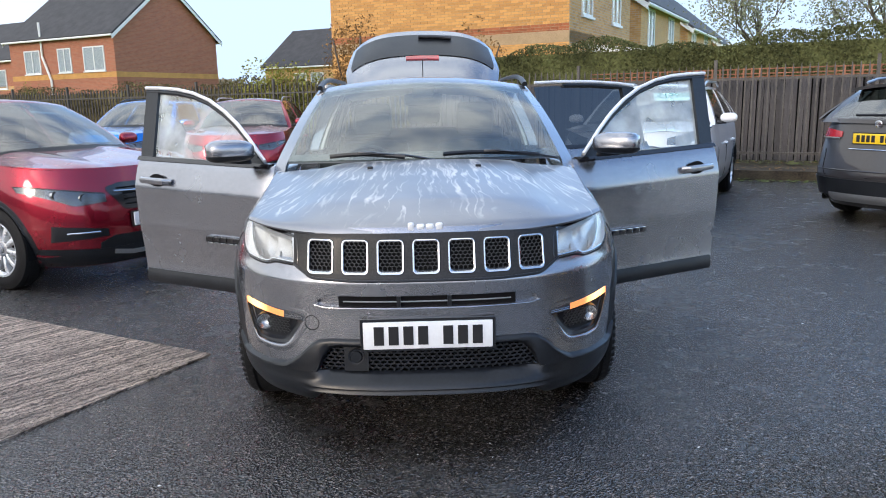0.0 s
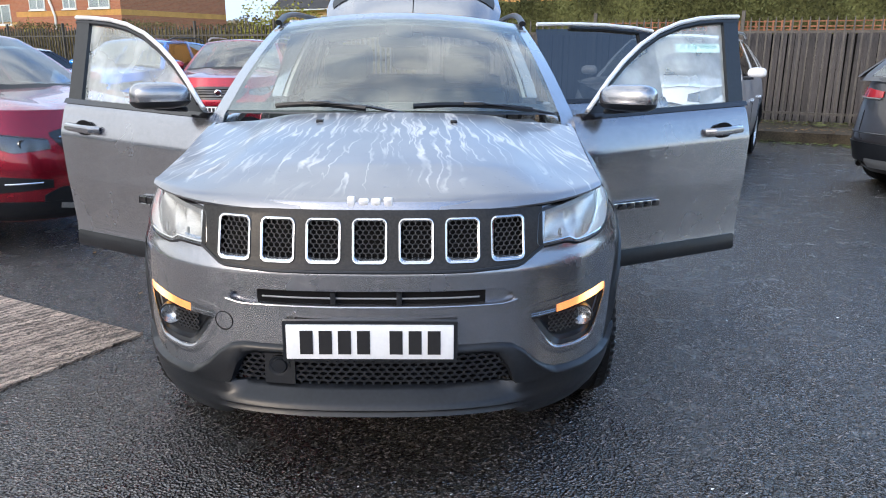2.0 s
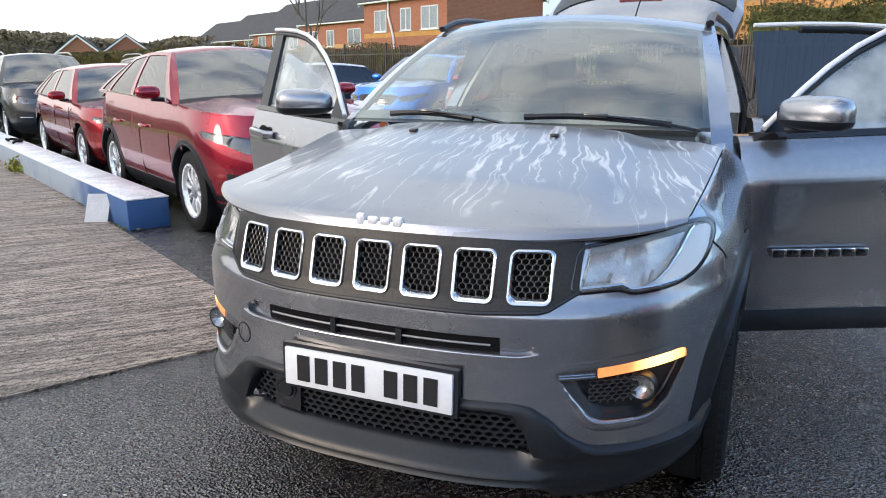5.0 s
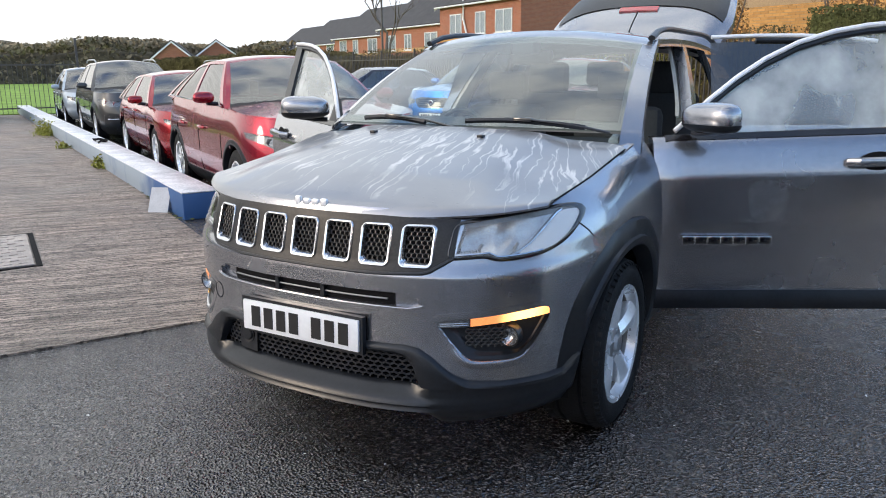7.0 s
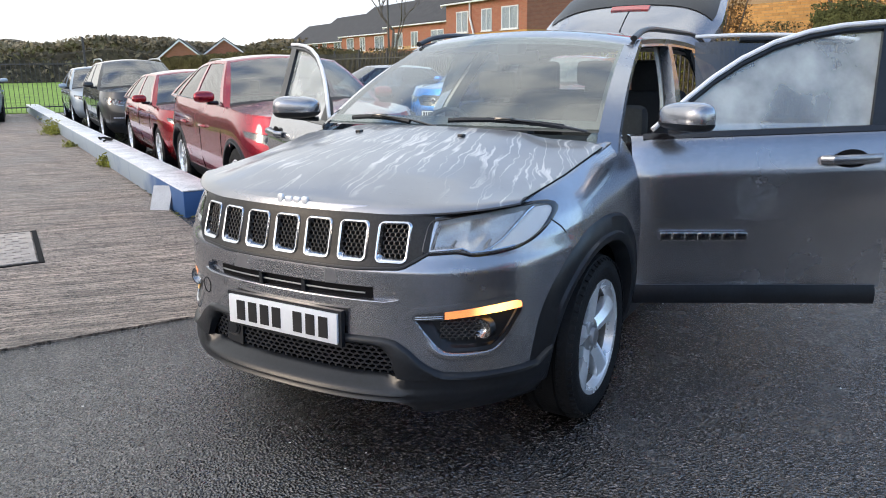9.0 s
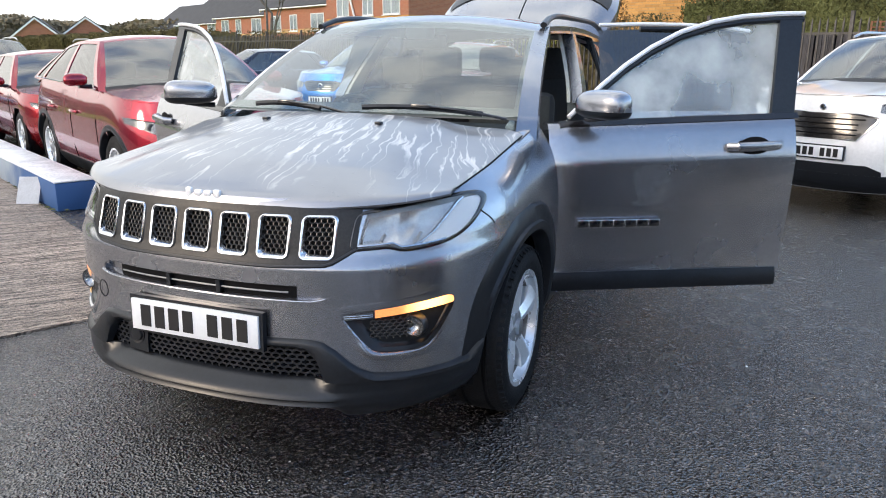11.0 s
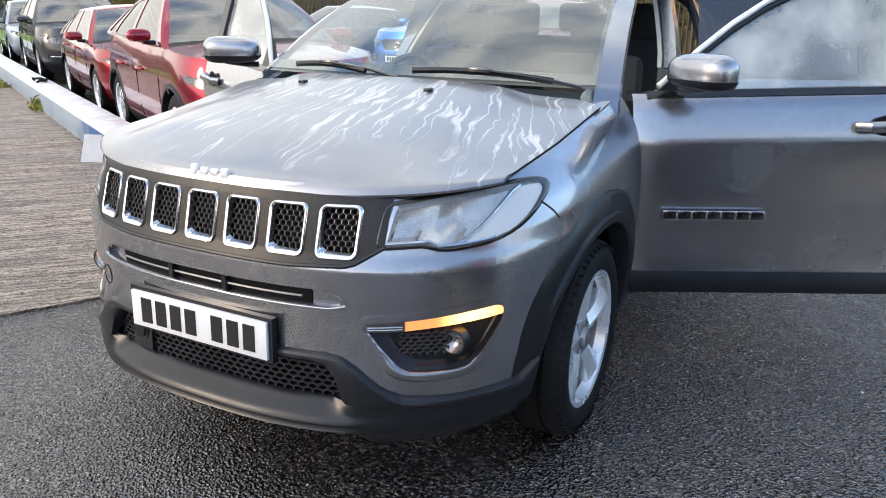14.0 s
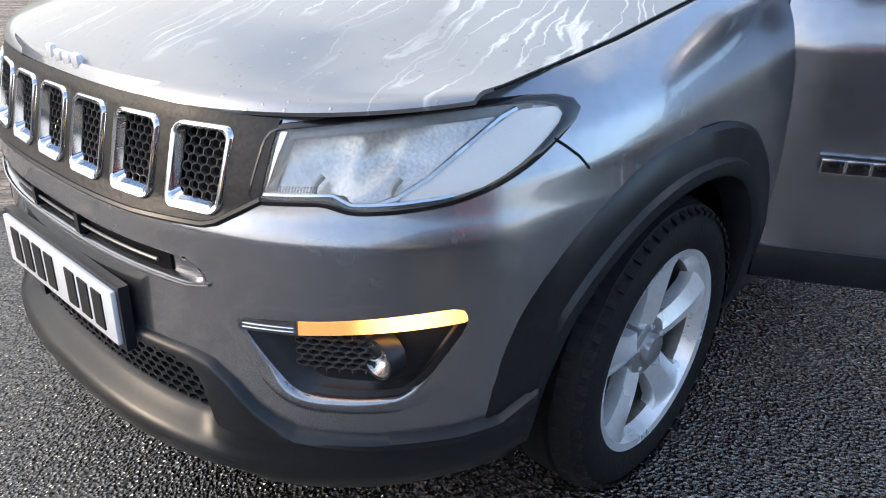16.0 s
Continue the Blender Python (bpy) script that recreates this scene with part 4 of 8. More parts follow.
SUV = dict(L=4.48, W=0.92, nose_z=0.98, cowl_y=1.12, cowl_z=1.10, screen_y=1.95, rear_y=3.95, back_y=4.33, back_z=1.05, roof_z=1.60, belt=1.05, xr=0.62, r_tyre=0.345, wheel_y=(0.90, 3.57), headlamp=(0.46, 0.86, 0.72, 0.83, 0.05), fog=(0.50, 0.80, 0.42, 0.56), grille=(0.44, 0.66, 0.86), intake=(0.6, 0.26, 0.40), plate_z=0.50, clad=True, rails="silver")


def lathe_y(center, profile, seg=24):
    """Turns a profile of (radius, depth) round an axis along y."""
    cx, cy, cz = center
    rows = [[(cx + r * math.cos(a), cy + d, cz + r * math.sin(a)) for a in (2 * math.pi * k / seg for k in range(seg))] for r, d in profile]
    return grid_mesh(rows, closed=True)


def tube_ring(center, r, t, seg=28):
    cx, cy, cz = center
    return tube([(cx + r * math.cos(2 * math.pi * k / seg), cy, cz + r * math.sin(2 * math.pi * k / seg)) for k in range(seg)], t, closed=True, seg=5, up=(0, 1, 0))


def tube_ring_tilt(center, r, t, tilt, seg=32):
    cx, cy, cz = center
    c, s = math.cos(radians(tilt)), math.sin(radians(tilt))
    return tube([(cx + r * math.cos(a), cy + r * math.sin(a) * s, cz + r * math.sin(a) * c) for a in (2 * math.pi * k / seg for k in range(seg))], t, closed=True, seg=6)


def lathe_side(sgn, center, ry, rz, seg=20):
    """A shallow oval dish facing sideways."""
    cx, cy, cz = center
    rows = [[(cx + sgn * d, cy + ry * q * math.cos(a), cz + rz * q * math.sin(a)) for a in (2 * math.pi * k / seg for k in range(seg))] for q, d in ((1.0, 0.0), (0.9, 0.002), (0.0, 0.002))]
    return grid_mesh(rows, closed=True)


def shader(name, rough=0.5, metal=0.0):
    """A new material with its node makers: the material, node(kind, inputs) and wire(a, b)."""
    m = bpy.data.materials.new(name)
    m.use_nodes = True
    n, l = m.node_tree.nodes, m.node_tree.links
    b = n["Principled BSDF"]
    b.inputs["Roughness"].default_value, b.inputs["Metallic"].default_value = rough, metal

    def node(kind, wires=None, **values):
        q = n.new("ShaderNode" + kind)
        for key, v in values.items():
            if key == "operation":
                q.operation = v
            elif key == "feature":
                q.feature = v
            elif key == "clamp":
                q.use_clamp = v
            else:
                q.inputs[key.replace("_", " ")].default_value = v
        for key, src in (wires or {}).items():
            l.new(src, q.inputs[key])
        return q

    return m, b, node, l


def bonnet_paint():
    """Wet metallic paint with pale dried streaks that run down the bonnet, and standing drops."""
    m, b, node, l = shader("streaked wet paint")
    co = node("TexCoord").outputs["Object"]
    xyz = node("SeparateXYZ", {"Vector": co})
    spread = node("MapRange", {"Value": xyz.outputs["Y"]}, From_Min=0.0, From_Max=1.1, To_Min=1.75, To_Max=1.0)
    u = node("Math", {0: xyz.outputs["X"], 1: spread.outputs[0]}, operation="DIVIDE")
    wob = node("TexNoise", {"Vector": co}, Scale=7.0, Detail=5.0)
    wobs = node("MapRange", {"Value": wob.outputs["Fac"]}, To_Min=-0.035, To_Max=0.035)
    u2 = node("Math", {0: u.outputs[0], 1: wobs.outputs[0]}, operation="ADD")
    along = node("Math", {0: xyz.outputs["Y"]}, operation="MULTIPLY")
    along.inputs[1].default_value = 0.055
    vec = node("CombineXYZ", {"X": u2.outputs[0], "Y": along.outputs[0]})
    n1 = node("TexNoise", {"Vector": vec.outputs[0]}, Scale=26.0, Detail=2.0, Roughness=0.45)
    mid = node("Math", {0: n1.outputs["Fac"]}, operation="SUBTRACT")
    mid.inputs[1].default_value = 0.5
    off = node("Math", {0: mid.outputs[0]}, operation="ABSOLUTE")
    wide = node("TexNoise", {"Vector": co}, Scale=9.0, Detail=3.0)
    reach_w = node("MapRange", {"Value": wide.outputs["Fac"]}, From_Min=0.35, From_Max=0.65, To_Min=0.008, To_Max=0.050)
    streak = node("MapRange", {"Value": off.outputs[0], "From Max": reach_w.outputs[0]}, From_Min=0.0, To_Min=1.0, To_Max=0.0)
    area = node("TexNoise", {"Vector": co}, Scale=3.4, Detail=4.0)
    reach = node("MapRange", {"Value": xyz.outputs["Y"]}, From_Min=0.12, From_Max=0.75, To_Min=-0.16, To_Max=0.20)
    asum = node("Math", {0: area.outputs["Fac"], 1: reach.outputs[0]}, operation="ADD")
    mask = node("MapRange", {"Value": asum.outputs[0]}, From_Min=0.42, From_Max=0.60)
    fac = node("Math", {0: streak.outputs[0], 1: mask.outputs[0]}, operation="MULTIPLY")
    fade = node("Math", {0: fac.outputs[0]}, operation="MULTIPLY")
    fade.inputs[1].default_value = 0.9
    dust = node("MapRange", {"Value": area.outputs["Fac"]}, From_Min=0.35, From_Max=0.7, To_Min=0.0, To_Max=0.16)
    both = node("Math", {0: fade.outputs[0], 1: dust.outputs[0]}, operation="ADD", clamp=True)
    col = node("MixRGB", {"Fac": both.outputs[0]}, Color1=(0.27, 0.28, 0.305, 1), Color2=(0.64, 0.63, 0.62, 1))
    l.new(col.outputs[0], b.inputs["Base Color"])
    met = node("MapRange", {"Value": both.outputs[0]}, To_Min=0.9, To_Max=0.0)
    l.new(met.outputs[0], b.inputs["Metallic"])
    ro = node("MapRange", {"Value": both.outputs[0]}, To_Min=0.36, To_Max=0.6)
    l.new(ro.outputs[0], b.inputs["Roughness"])
    drops = node("TexVoronoi", {"Vector": co}, Scale=75.0, Randomness=1.0)
    dbw = node("RGBToBW", {"Color": drops.outputs["Color"]})
    size = node("MapRange", {"Value": dbw.outputs[0]}, From_Min=0.45, From_Max=0.9, To_Min=0.0, To_Max=0.42)
    bead = node("Math", {0: size.outputs[0], 1: drops.outputs["Distance"]}, operation="SUBTRACT", clamp=True)
    bump = node("Bump", {"Height": bead.outputs[0]}, Strength=0.7, Distance=0.006)
    l.new(bump.outputs[0], b.inputs["Normal"])
    l.new(bump.outputs[0], b.inputs["Coat Normal"])
    b.inputs["Coat Weight"].default_value, b.inputs["Coat Roughness"].default_value = 0.6, 0.10
    return m


M_BONNET = bonnet_paint()
M_UPVC2 = mat("white price figure", (0.03, 0.25, 0.22), 0.5)


# ---- the grey suv ----
grey_suv = thing("suv_car", "wet granite grey suv with front doors and tailgate open", "car")
JS = Shape([(0.19, 0.09), (0.24, 0.015), (0.30, -0.002), (0.36, 0.012), (0.45, 0.018), (0.52, 0.025), (0.62, 0.03), (0.69, 0.03), (0.76, 0.03), (0.80, 0.05), (0.93, 0.085), (0.965, 0.10)],
           [(0.19, 0.80), (0.25, 0.85), (0.35, 0.885), (0.5, 0.905), (0.7, 0.912), (0.78, 0.910), (0.84, 0.897), (0.89, 0.876), (0.93, 0.850), (0.965, 0.822)],
           [(0, 0.965), (0.45, 0.985), (0.75, 1.022), (1.07, 1.078), (1.25, 1.108), (1.4, 1.12), (4.4, 1.12)], 4.39, [(0.19, 0.1), (0.4, 0.0), (1.0, 0.1)], 0.85, 0.55, N_PLAN,
           [(0, 0.90), (0.40, 0.772), (0.8, 0.79), (1.07, 0.80), (1.6, 0.82)])
WY, WZ, RT, RA = 0.90, 0.345, 0.345, 0.405
CLAD_R = [(0.0, 0.528), (0.40, 0.528), (0.445, 0.520), (0.49, 0.490), (0.53, 0.452), (0.565, 0.428), (0.60, 0.412), (0.70, 0.402), (0.80, 0.400), (0.83, 0.408), (0.862, 0.47), (0.95, 0.52)]
CLAD = [(-x, z) for x, z in reversed(CLAD_R[1:])] + CLAD_R
levels = [0.235 + 0.00993 * k for k in range(47)] + [0.70 + 0.0081 * k for k in range(1, 33)] + [0.965]
cols = JS.columns(levels, 1.40, 0.035, 90)


def shoulder(x, y, z):
    """The wing's flared shoulder over the wheel."""
    s = min(1.0, max(0.0, (y - 0.52) / 0.28))
    if z < 0.84 or x < 0.5:
        return x, y, z
    k = min(1.0, (z - 0.84) / (interp(y, JS.top) - 0.84))
    return x - s * (0.022 * k - 0.013 * math.sin(math.pi * k)), y, z


cols = [[shoulder(*q) for q in c] for c in cols]


# outlines of the openings in the nose, on its +x side
HT = [(0.533, 0.929), (0.62, 0.944), (0.68, 0.953), (0.755, 0.962), (0.80, 0.964), (0.818, 0.958), (0.829, 0.940)]
HB = [(0.526, 0.822), (0.60, 0.827), (0.64, 0.830), (0.665, 0.816), (0.715, 0.819), (0.765, 0.827), (0.797, 0.842), (0.82, 0.872), (0.829, 0.912)]
LAMP_EDGE = eased(HT + HB[::-1])
PT = [(0.502, 0.614), (0.65, 0.630), (0.80, 0.650)]
PB = [(0.503, 0.604), (0.535, 0.555), (0.565, 0.515), (0.592, 0.483), (0.62, 0.476), (0.68, 0.474), (0.735, 0.478), (0.765, 0.52), (0.785, 0.57), (0.801, 0.612)]
POCKET_EDGE = eased(PT + PB[::-1])
GRILLE_CUT = [(-0.1, 0.944), (0.53, 0.938), (0.53, 0.826), (0.465, 0.784), (0.30, 0.776), (-0.1, 0.776)]
SLOT_CUT = eased([(-0.46, 0.672), (-0.44, 0.690), (-0.40, 0.706), (0.40, 0.706), (0.44, 0.690), (0.46, 0.672), (0.43, 0.658), (-0.43, 0.658)])
CLAD_CUT = [(0.97, 0.10), (0.97, 0.50)] + [(x, z - 0.004) for x, z in reversed(CLAD_R)] + [(-0.1, 0.524), (-0.1, 0.10)]
fv, ff = wall_mesh(cols, [(WY, WZ, RA + 0.03)])
flip = lambda poly: [(-x, z) for x, z in poly]
on_nose = lambda x, y, z: y < 0.75
fv, ff = cut_grid(fv, ff, [q for p in (LAMP_EDGE, POCKET_EDGE, GRILLE_CUT, CLAD_CUT) for q in (p, flip(p))] + [SLOT_CUT], JS.front, 0.0052, on_nose)
part("front_body", (fv, ff), M_GREY, grey_suv)
OPEN_T = [(0, 0.494), (0.36, 0.494), (0.40, 0.484), (0.43, 0.455), (0.448, 0.415), (0.46, 0.385)]
step01 = lambda x, a, b: (lambda k: k * k * (3 - 2 * k))(min(1.0, max(0.0, (x - a) / (b - a))))


def clad_point(q, z, off):
    """A point of the nose by its turn q round the plan, pushed out by off."""
    def at(a):
        r = max(0.0, math.sin(abs(a))) ** (2 / JS.n)
        return Vector((math.copysign(interp(z, JS.wide) * r, a), interp(z, JS.nose) + JS.cf * (1 - max(0.0, math.cos(a)) ** (2 / JS.n)), 0))
    d = at(q + 0.004) - at(q - 0.004)
    d = Vector((d.y, -d.x, 0)).normalized() if d.length > 1e-6 else Vector((0, -1, 0))
    p = at(q) + d * off
    return p.x, p.y, z


clad_rows, clad_open = [], []
for k in range(221):
    q = radians(-72.5 + 145 * k / 220)
    x = abs(clad_point(q, 0.45, 0)[0])
    e, lip = step01(x, 0.40, 0.60), 1 - step01(x, 0.45, 0.56)
    c = 1 - step01(x, 0.40, 0.50)
    zt, zo = interp(x, CLAD), interp(x, OPEN_T)
    end = step01(abs(math.degrees(q)), 69, 72.5)
    rows_ = [(zt + 0.004, -0.014), (zt + 0.001, -0.001), (zt - lerp(0.006, 0.010, e), lerp(0.009, 0.017, e)), (zt - lerp(0.014, 0.020, e), lerp(0.013, 0.021, e)),
             (lerp(zt, zo, 0.65), lerp(0.012, 0.019, e)), (zo + 0.008 * c, lerp(0.017, 0.005, c)), (zo, lerp(0.016, -0.004, c)), (zo - 0.004 * c, lerp(0.016, -0.045, c)),
             (0.389, lerp(0.014, -0.045, c)), (0.386, lerp(0.013, -0.030, c)), (0.372, lerp(0.013, -0.018, c)), (0.356, lerp(0.012, -0.002, c)), (0.345, lerp(0.012, 0.009, lip)),
             (0.336, lerp(0.013, 0.016, lip)), (0.324, lerp(0.012, 0.0175, lip)), (0.318, lerp(0.011, 0.010, lip)), (0.311, lerp(0.010, 0.010, lip)), (0.303, lerp(0.008, 0.013, lip)), (lerp(0.285, 0.297, lip), lerp(0.004, 0.000, lip)), (lerp(0.258, 0.290, lip), lerp(-0.006, -0.05, lip)), (lerp(0.238, 0.284, lip), lerp(-0.03, -0.12, lip))]
    clad_rows.append([clad_point(q, z, o * (1 - end) - 0.05 * end) for z, o in rows_])
    clad_open.append(zo > 0.391)
cv, cf_ = grid_mesh(clad_rows)
nr = len(clad_rows[0])
cf_ = [f for f in cf_ if not (f[0] % nr == 7 and clad_open[f[0] // nr])]
part("lower_bumper", facing((cv, cf_), (0, -1, 0)), M_PLASTIC, grey_suv, "black unpainted lower bumper with scuffs")
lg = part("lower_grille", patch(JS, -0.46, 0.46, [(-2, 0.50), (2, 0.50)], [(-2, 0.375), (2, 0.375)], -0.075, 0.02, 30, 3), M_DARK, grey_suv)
tagged(part("grille_mesh", honeycomb(JS, lambda x, z: abs(x) < 0.455 and 0.386 < z < interp(abs(x), OPEN_T) - 0.001, -0.46, 0.46, 0.38, 0.50, 0.029, 0.0075, -0.026, 0.02, 0.60), M_PLASTIC, lg, smooth=False), kind="stuff")
part("radar_sensor", join(lathe_y((-0.295, JS.front(-0.29, 0.44) + 0.006, 0.452), [(0.0, 0.0), (0.022, 0.0), (0.026, 0.006), (0.034, 0.004), (0.036, 0.03)]), slab([[(x, JS.front(x, z) + 0.016, z) for z in (0.39, 0.44, 0.488)] for x in (-0.345, -0.295, -0.245)], (0, 0.03, 0))), M_PLASTIC, lg, "round black sensor")
part("tow_cover", tube([(-0.475 + 0.030 * math.cos(a), JS.front(-0.475 + 0.030 * math.cos(a), 0.588 + 0.030 * math.sin(a)) - 0.0005, 0.588 + 0.030 * math.sin(a)) for a in (2 * math.pi * k / 32 for k in range(32))], 0.0018, closed=True, seg=5, up=(0, 1, 0)), M_DARK, grey_suv, "round towing eye cover outline")

# upper slot: a recess with painted ends, dark in its middle
slot_ring = lambda amount, depth: [(x, JS.front(x, z) + depth, z) for x, z in shrunk(SLOT_CUT, amount)]
slot = part("upper_slot", facing(ring_loft([slot_ring(-0.004, -0.001), slot_ring(-0.001, 0.001), slot_ring(0.001, 0.006), slot_ring(0.004, 0.026)]), (0, -1, 0)), M_GREY, grey_suv)
part("slot_floor", patch(JS, -0.455, 0.455, [(-0.46, 0.674), (-0.40, 0.704), (0.40, 0.704), (0.46, 0.674)], [(-2, 0.660), (2, 0.660)], -0.020, 0.01, 40, 3), M_GREY, slot)
# near-black patch on the slot floor, in place of a shaded opening
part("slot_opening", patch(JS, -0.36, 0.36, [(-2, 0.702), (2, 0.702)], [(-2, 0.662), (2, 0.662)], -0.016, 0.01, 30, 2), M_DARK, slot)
part("slot_bar", tube([(x, JS.front(x, 0.682) + 0.006, 0.682) for x in np.linspace(-0.34, 0.34, 21)], 0.0032, seg=6), M_FROST, slot)
for x in (-0.115, 0.09):
    part("slot_rib", patch(JS, x - 0.008, x + 0.008, [(-2, 0.702), (2, 0.702)], [(-2, 0.662), (2, 0.662)], 0.002, 0.02, 2, 2), M_PLASTIC, slot)
part("slot_edge", tube([(x, JS.front(x, z) - 0.003, z) for x, z in [(x, 0.656 + 0.010 * step01(abs(x), 0.42, 0.46)) for x in np.linspace(-0.462, 0.462, 41)]], 0.0035, seg=8), M_GREY, slot)

# seven-slot grille
GT, GB = [(-0.545, 0.945), (-0.3, 0.952), (0.3, 0.952), (0.545, 0.945)], [(-0.545, 0.825), (-0.53, 0.815), (-0.47, 0.776), (-0.30, 0.768), (0.30, 0.768), (0.47, 0.776), (0.53, 0.815), (0.545, 0.825)]
slot_at = lambda k, w, z0, z1, r: rounded((k - 3) * 0.1435 - w, (k - 3) * 0.1435 + w, z0, z1, r, 5, -0.006 * (k - 3))
pgrid = [[(x, JS.front(x, z) - 0.006, z) for z in (lerp(interp(x, GB), interp(x, GT), j / 30) for j in range(31))] for x in np.linspace(-0.545, 0.545, 181)]
gv, gf = cut_grid(*grid_mesh(pgrid), [slot_at(k, 0.046, 0.802, 0.920, 0.015) for k in range(7)], lambda x, z: JS.front(x, z) - 0.006, 0.0032)
grille = part("grille_panel", facing((gv, gf), (0, -1, 0)), M_GRILLE, grey_suv, "dirty dark grille panel")
part("grille_panel_edge", tube([(x, JS.front(x, interp(x, GB)) - 0.004, interp(x, GB)) for x in np.linspace(-0.545, 0.545, 51)], 0.006, seg=6), M_PLASTIC, grille)
for k in range(7):
    xc = (k - 3) * 0.1435
    ring_at = lambda w, z0, z1, r, out: [(x, JS.front(x, z) - out, z) for x, z in slot_at(k, w, z0, z1, r)]
    ring = part("slot_ring", facing(ring_loft([ring_at(0.0560, 0.7915, 0.9295, 0.020, 0.004), ring_at(0.0553, 0.792, 0.929, 0.020, 0.010), ring_at(0.0535, 0.794, 0.927, 0.019, 0.0125), ring_at(0.0505, 0.797, 0.924, 0.017, 0.0125), ring_at(0.0470, 0.801, 0.921, 0.016, 0.010), ring_at(0.0455, 0.805, 0.9195, 0.015, 0.000), ring_at(0.0440, 0.809, 0.9185, 0.014, -0.008)]), (0, -1, 0)), M_CHROME, grille, "chrome slot surround")
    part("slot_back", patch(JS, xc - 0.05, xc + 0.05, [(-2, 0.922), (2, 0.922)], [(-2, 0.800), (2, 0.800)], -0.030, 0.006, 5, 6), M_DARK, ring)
    tagged(part("slot_mesh", honeycomb(JS, lambda x, z: in_outline(slot_at(k, 0.0445, 0.807, 0.919, 0.013), x, z), xc - 0.05, xc + 0.05, 0.80, 0.93, 0.0185, 0.0028, -0.005, 0.006, 0.85), M_MESH, ring, smooth=False), kind="stuff")

# bonnet
def bonnet_point(q, t):
    """q across from -1 to 1, t from the nose back to the screen."""
    x = q * lerp(0.772, 0.802, t) * (1 if abs(q) < 1 else 1)
    y0, y1 = 0.092 + plan_y(q * 0.772, 0.90, 0.85), 1.015 + 0.20 * q * q - 0.075 * max(0.0, (abs(q) - 0.86) / 0.14) ** 2
    y = lerp(y0, y1, t)
    zc = 0.958 + 0.195 * t**0.62
    zs = interp(y, JS.top) + 0.010
    plateau = 0.020 / (1 + math.exp((abs(q) - 0.72 + 0.10 * t) * 32)) * min(1, t * 4)
    z = zs + (zc - zs) * (1 - abs(q) ** 2.4) + plateau
    return x, y, z - 0.012 * max(0.0, 1 - t / 0.03) ** 2


brow = [[bonnet_point(-1 + i / 32, (j / 36) ** 1.4) for j in range(37)] for i in range(65)]
bonnet = part("bonnet", slab(brow, (0, 0.004, -0.007)), M_BONNET, grey_suv, "bonnet with pale dried streaks and water drops")
for sgn in (1, -1):
    edge = [bonnet_point(sgn, 0.06 + 0.94 * k / 30) for k in range(31)] + [bonnet_point(sgn * (1 - 0.02 * k), 1.0) for k in range(1, 9)]
    part("bonnet_gap", tube([(x + sgn * 0.001, y, z - 0.004) for x, y, z in edge], 0.0022, seg=6), M_DARK, bonnet, "thin dark gap along the bonnet")
for sx in (-0.27, 0.27):
    bm = bmesh.new()
    bx, by, bz = bonnet_point(sx / 0.79, 0.83)
    add_box(bm, sx - 0.014, sx + 0.014, by - 0.016, by + 0.012, bz - 0.004, bz + 0.010, 0.004)
    part("washer_nozzle", bm, M_PLASTIC, bonnet)
badge = [(-0.058, 0.026, 0.040), (-0.020, 0.032, 0.026), (0.018, 0.032, 0.026), (0.056, 0.030, 0.034)]
bm = bmesh.new()
for bx, bw, bh in badge:
    bz0 = 0.945
    yb = JS.front(bx, 0.965) - 0.004
    add_box(bm, bx - bw / 2, bx + bw / 2, yb + 0.002, yb + 0.018, 0.974 - bh * 0.5, 0.974 + bh * 0.45, 0.007)
part("nose_badge", bm, M_TRIM, bonnet, "small chrome badge")

# headlights: a lens over a deep reflector; fog pockets: recesses with a lamp and the indicator strip
def behind(poly, amount, depth, sgn):
    """A closed outline on the nose, drawn in by amount and set back by depth."""
    return [(sgn * x, JS.front(x, z) + depth, z) for x, z in shrunk(poly, amount)]


def bowl_depth(x, z):
    """The headlight's reflector: two shallow dishes."""
    a = math.hypot((x - 0.606) / 0.075, (z - 0.885) / 0.075)
    b = math.hypot((x - 0.700) / 0.070, (z - 0.885) / 0.080)
    return 0.018 + 0.034 * max(0.0, 1 - a * a) + 0.034 * max(0.0, 1 - b * b)


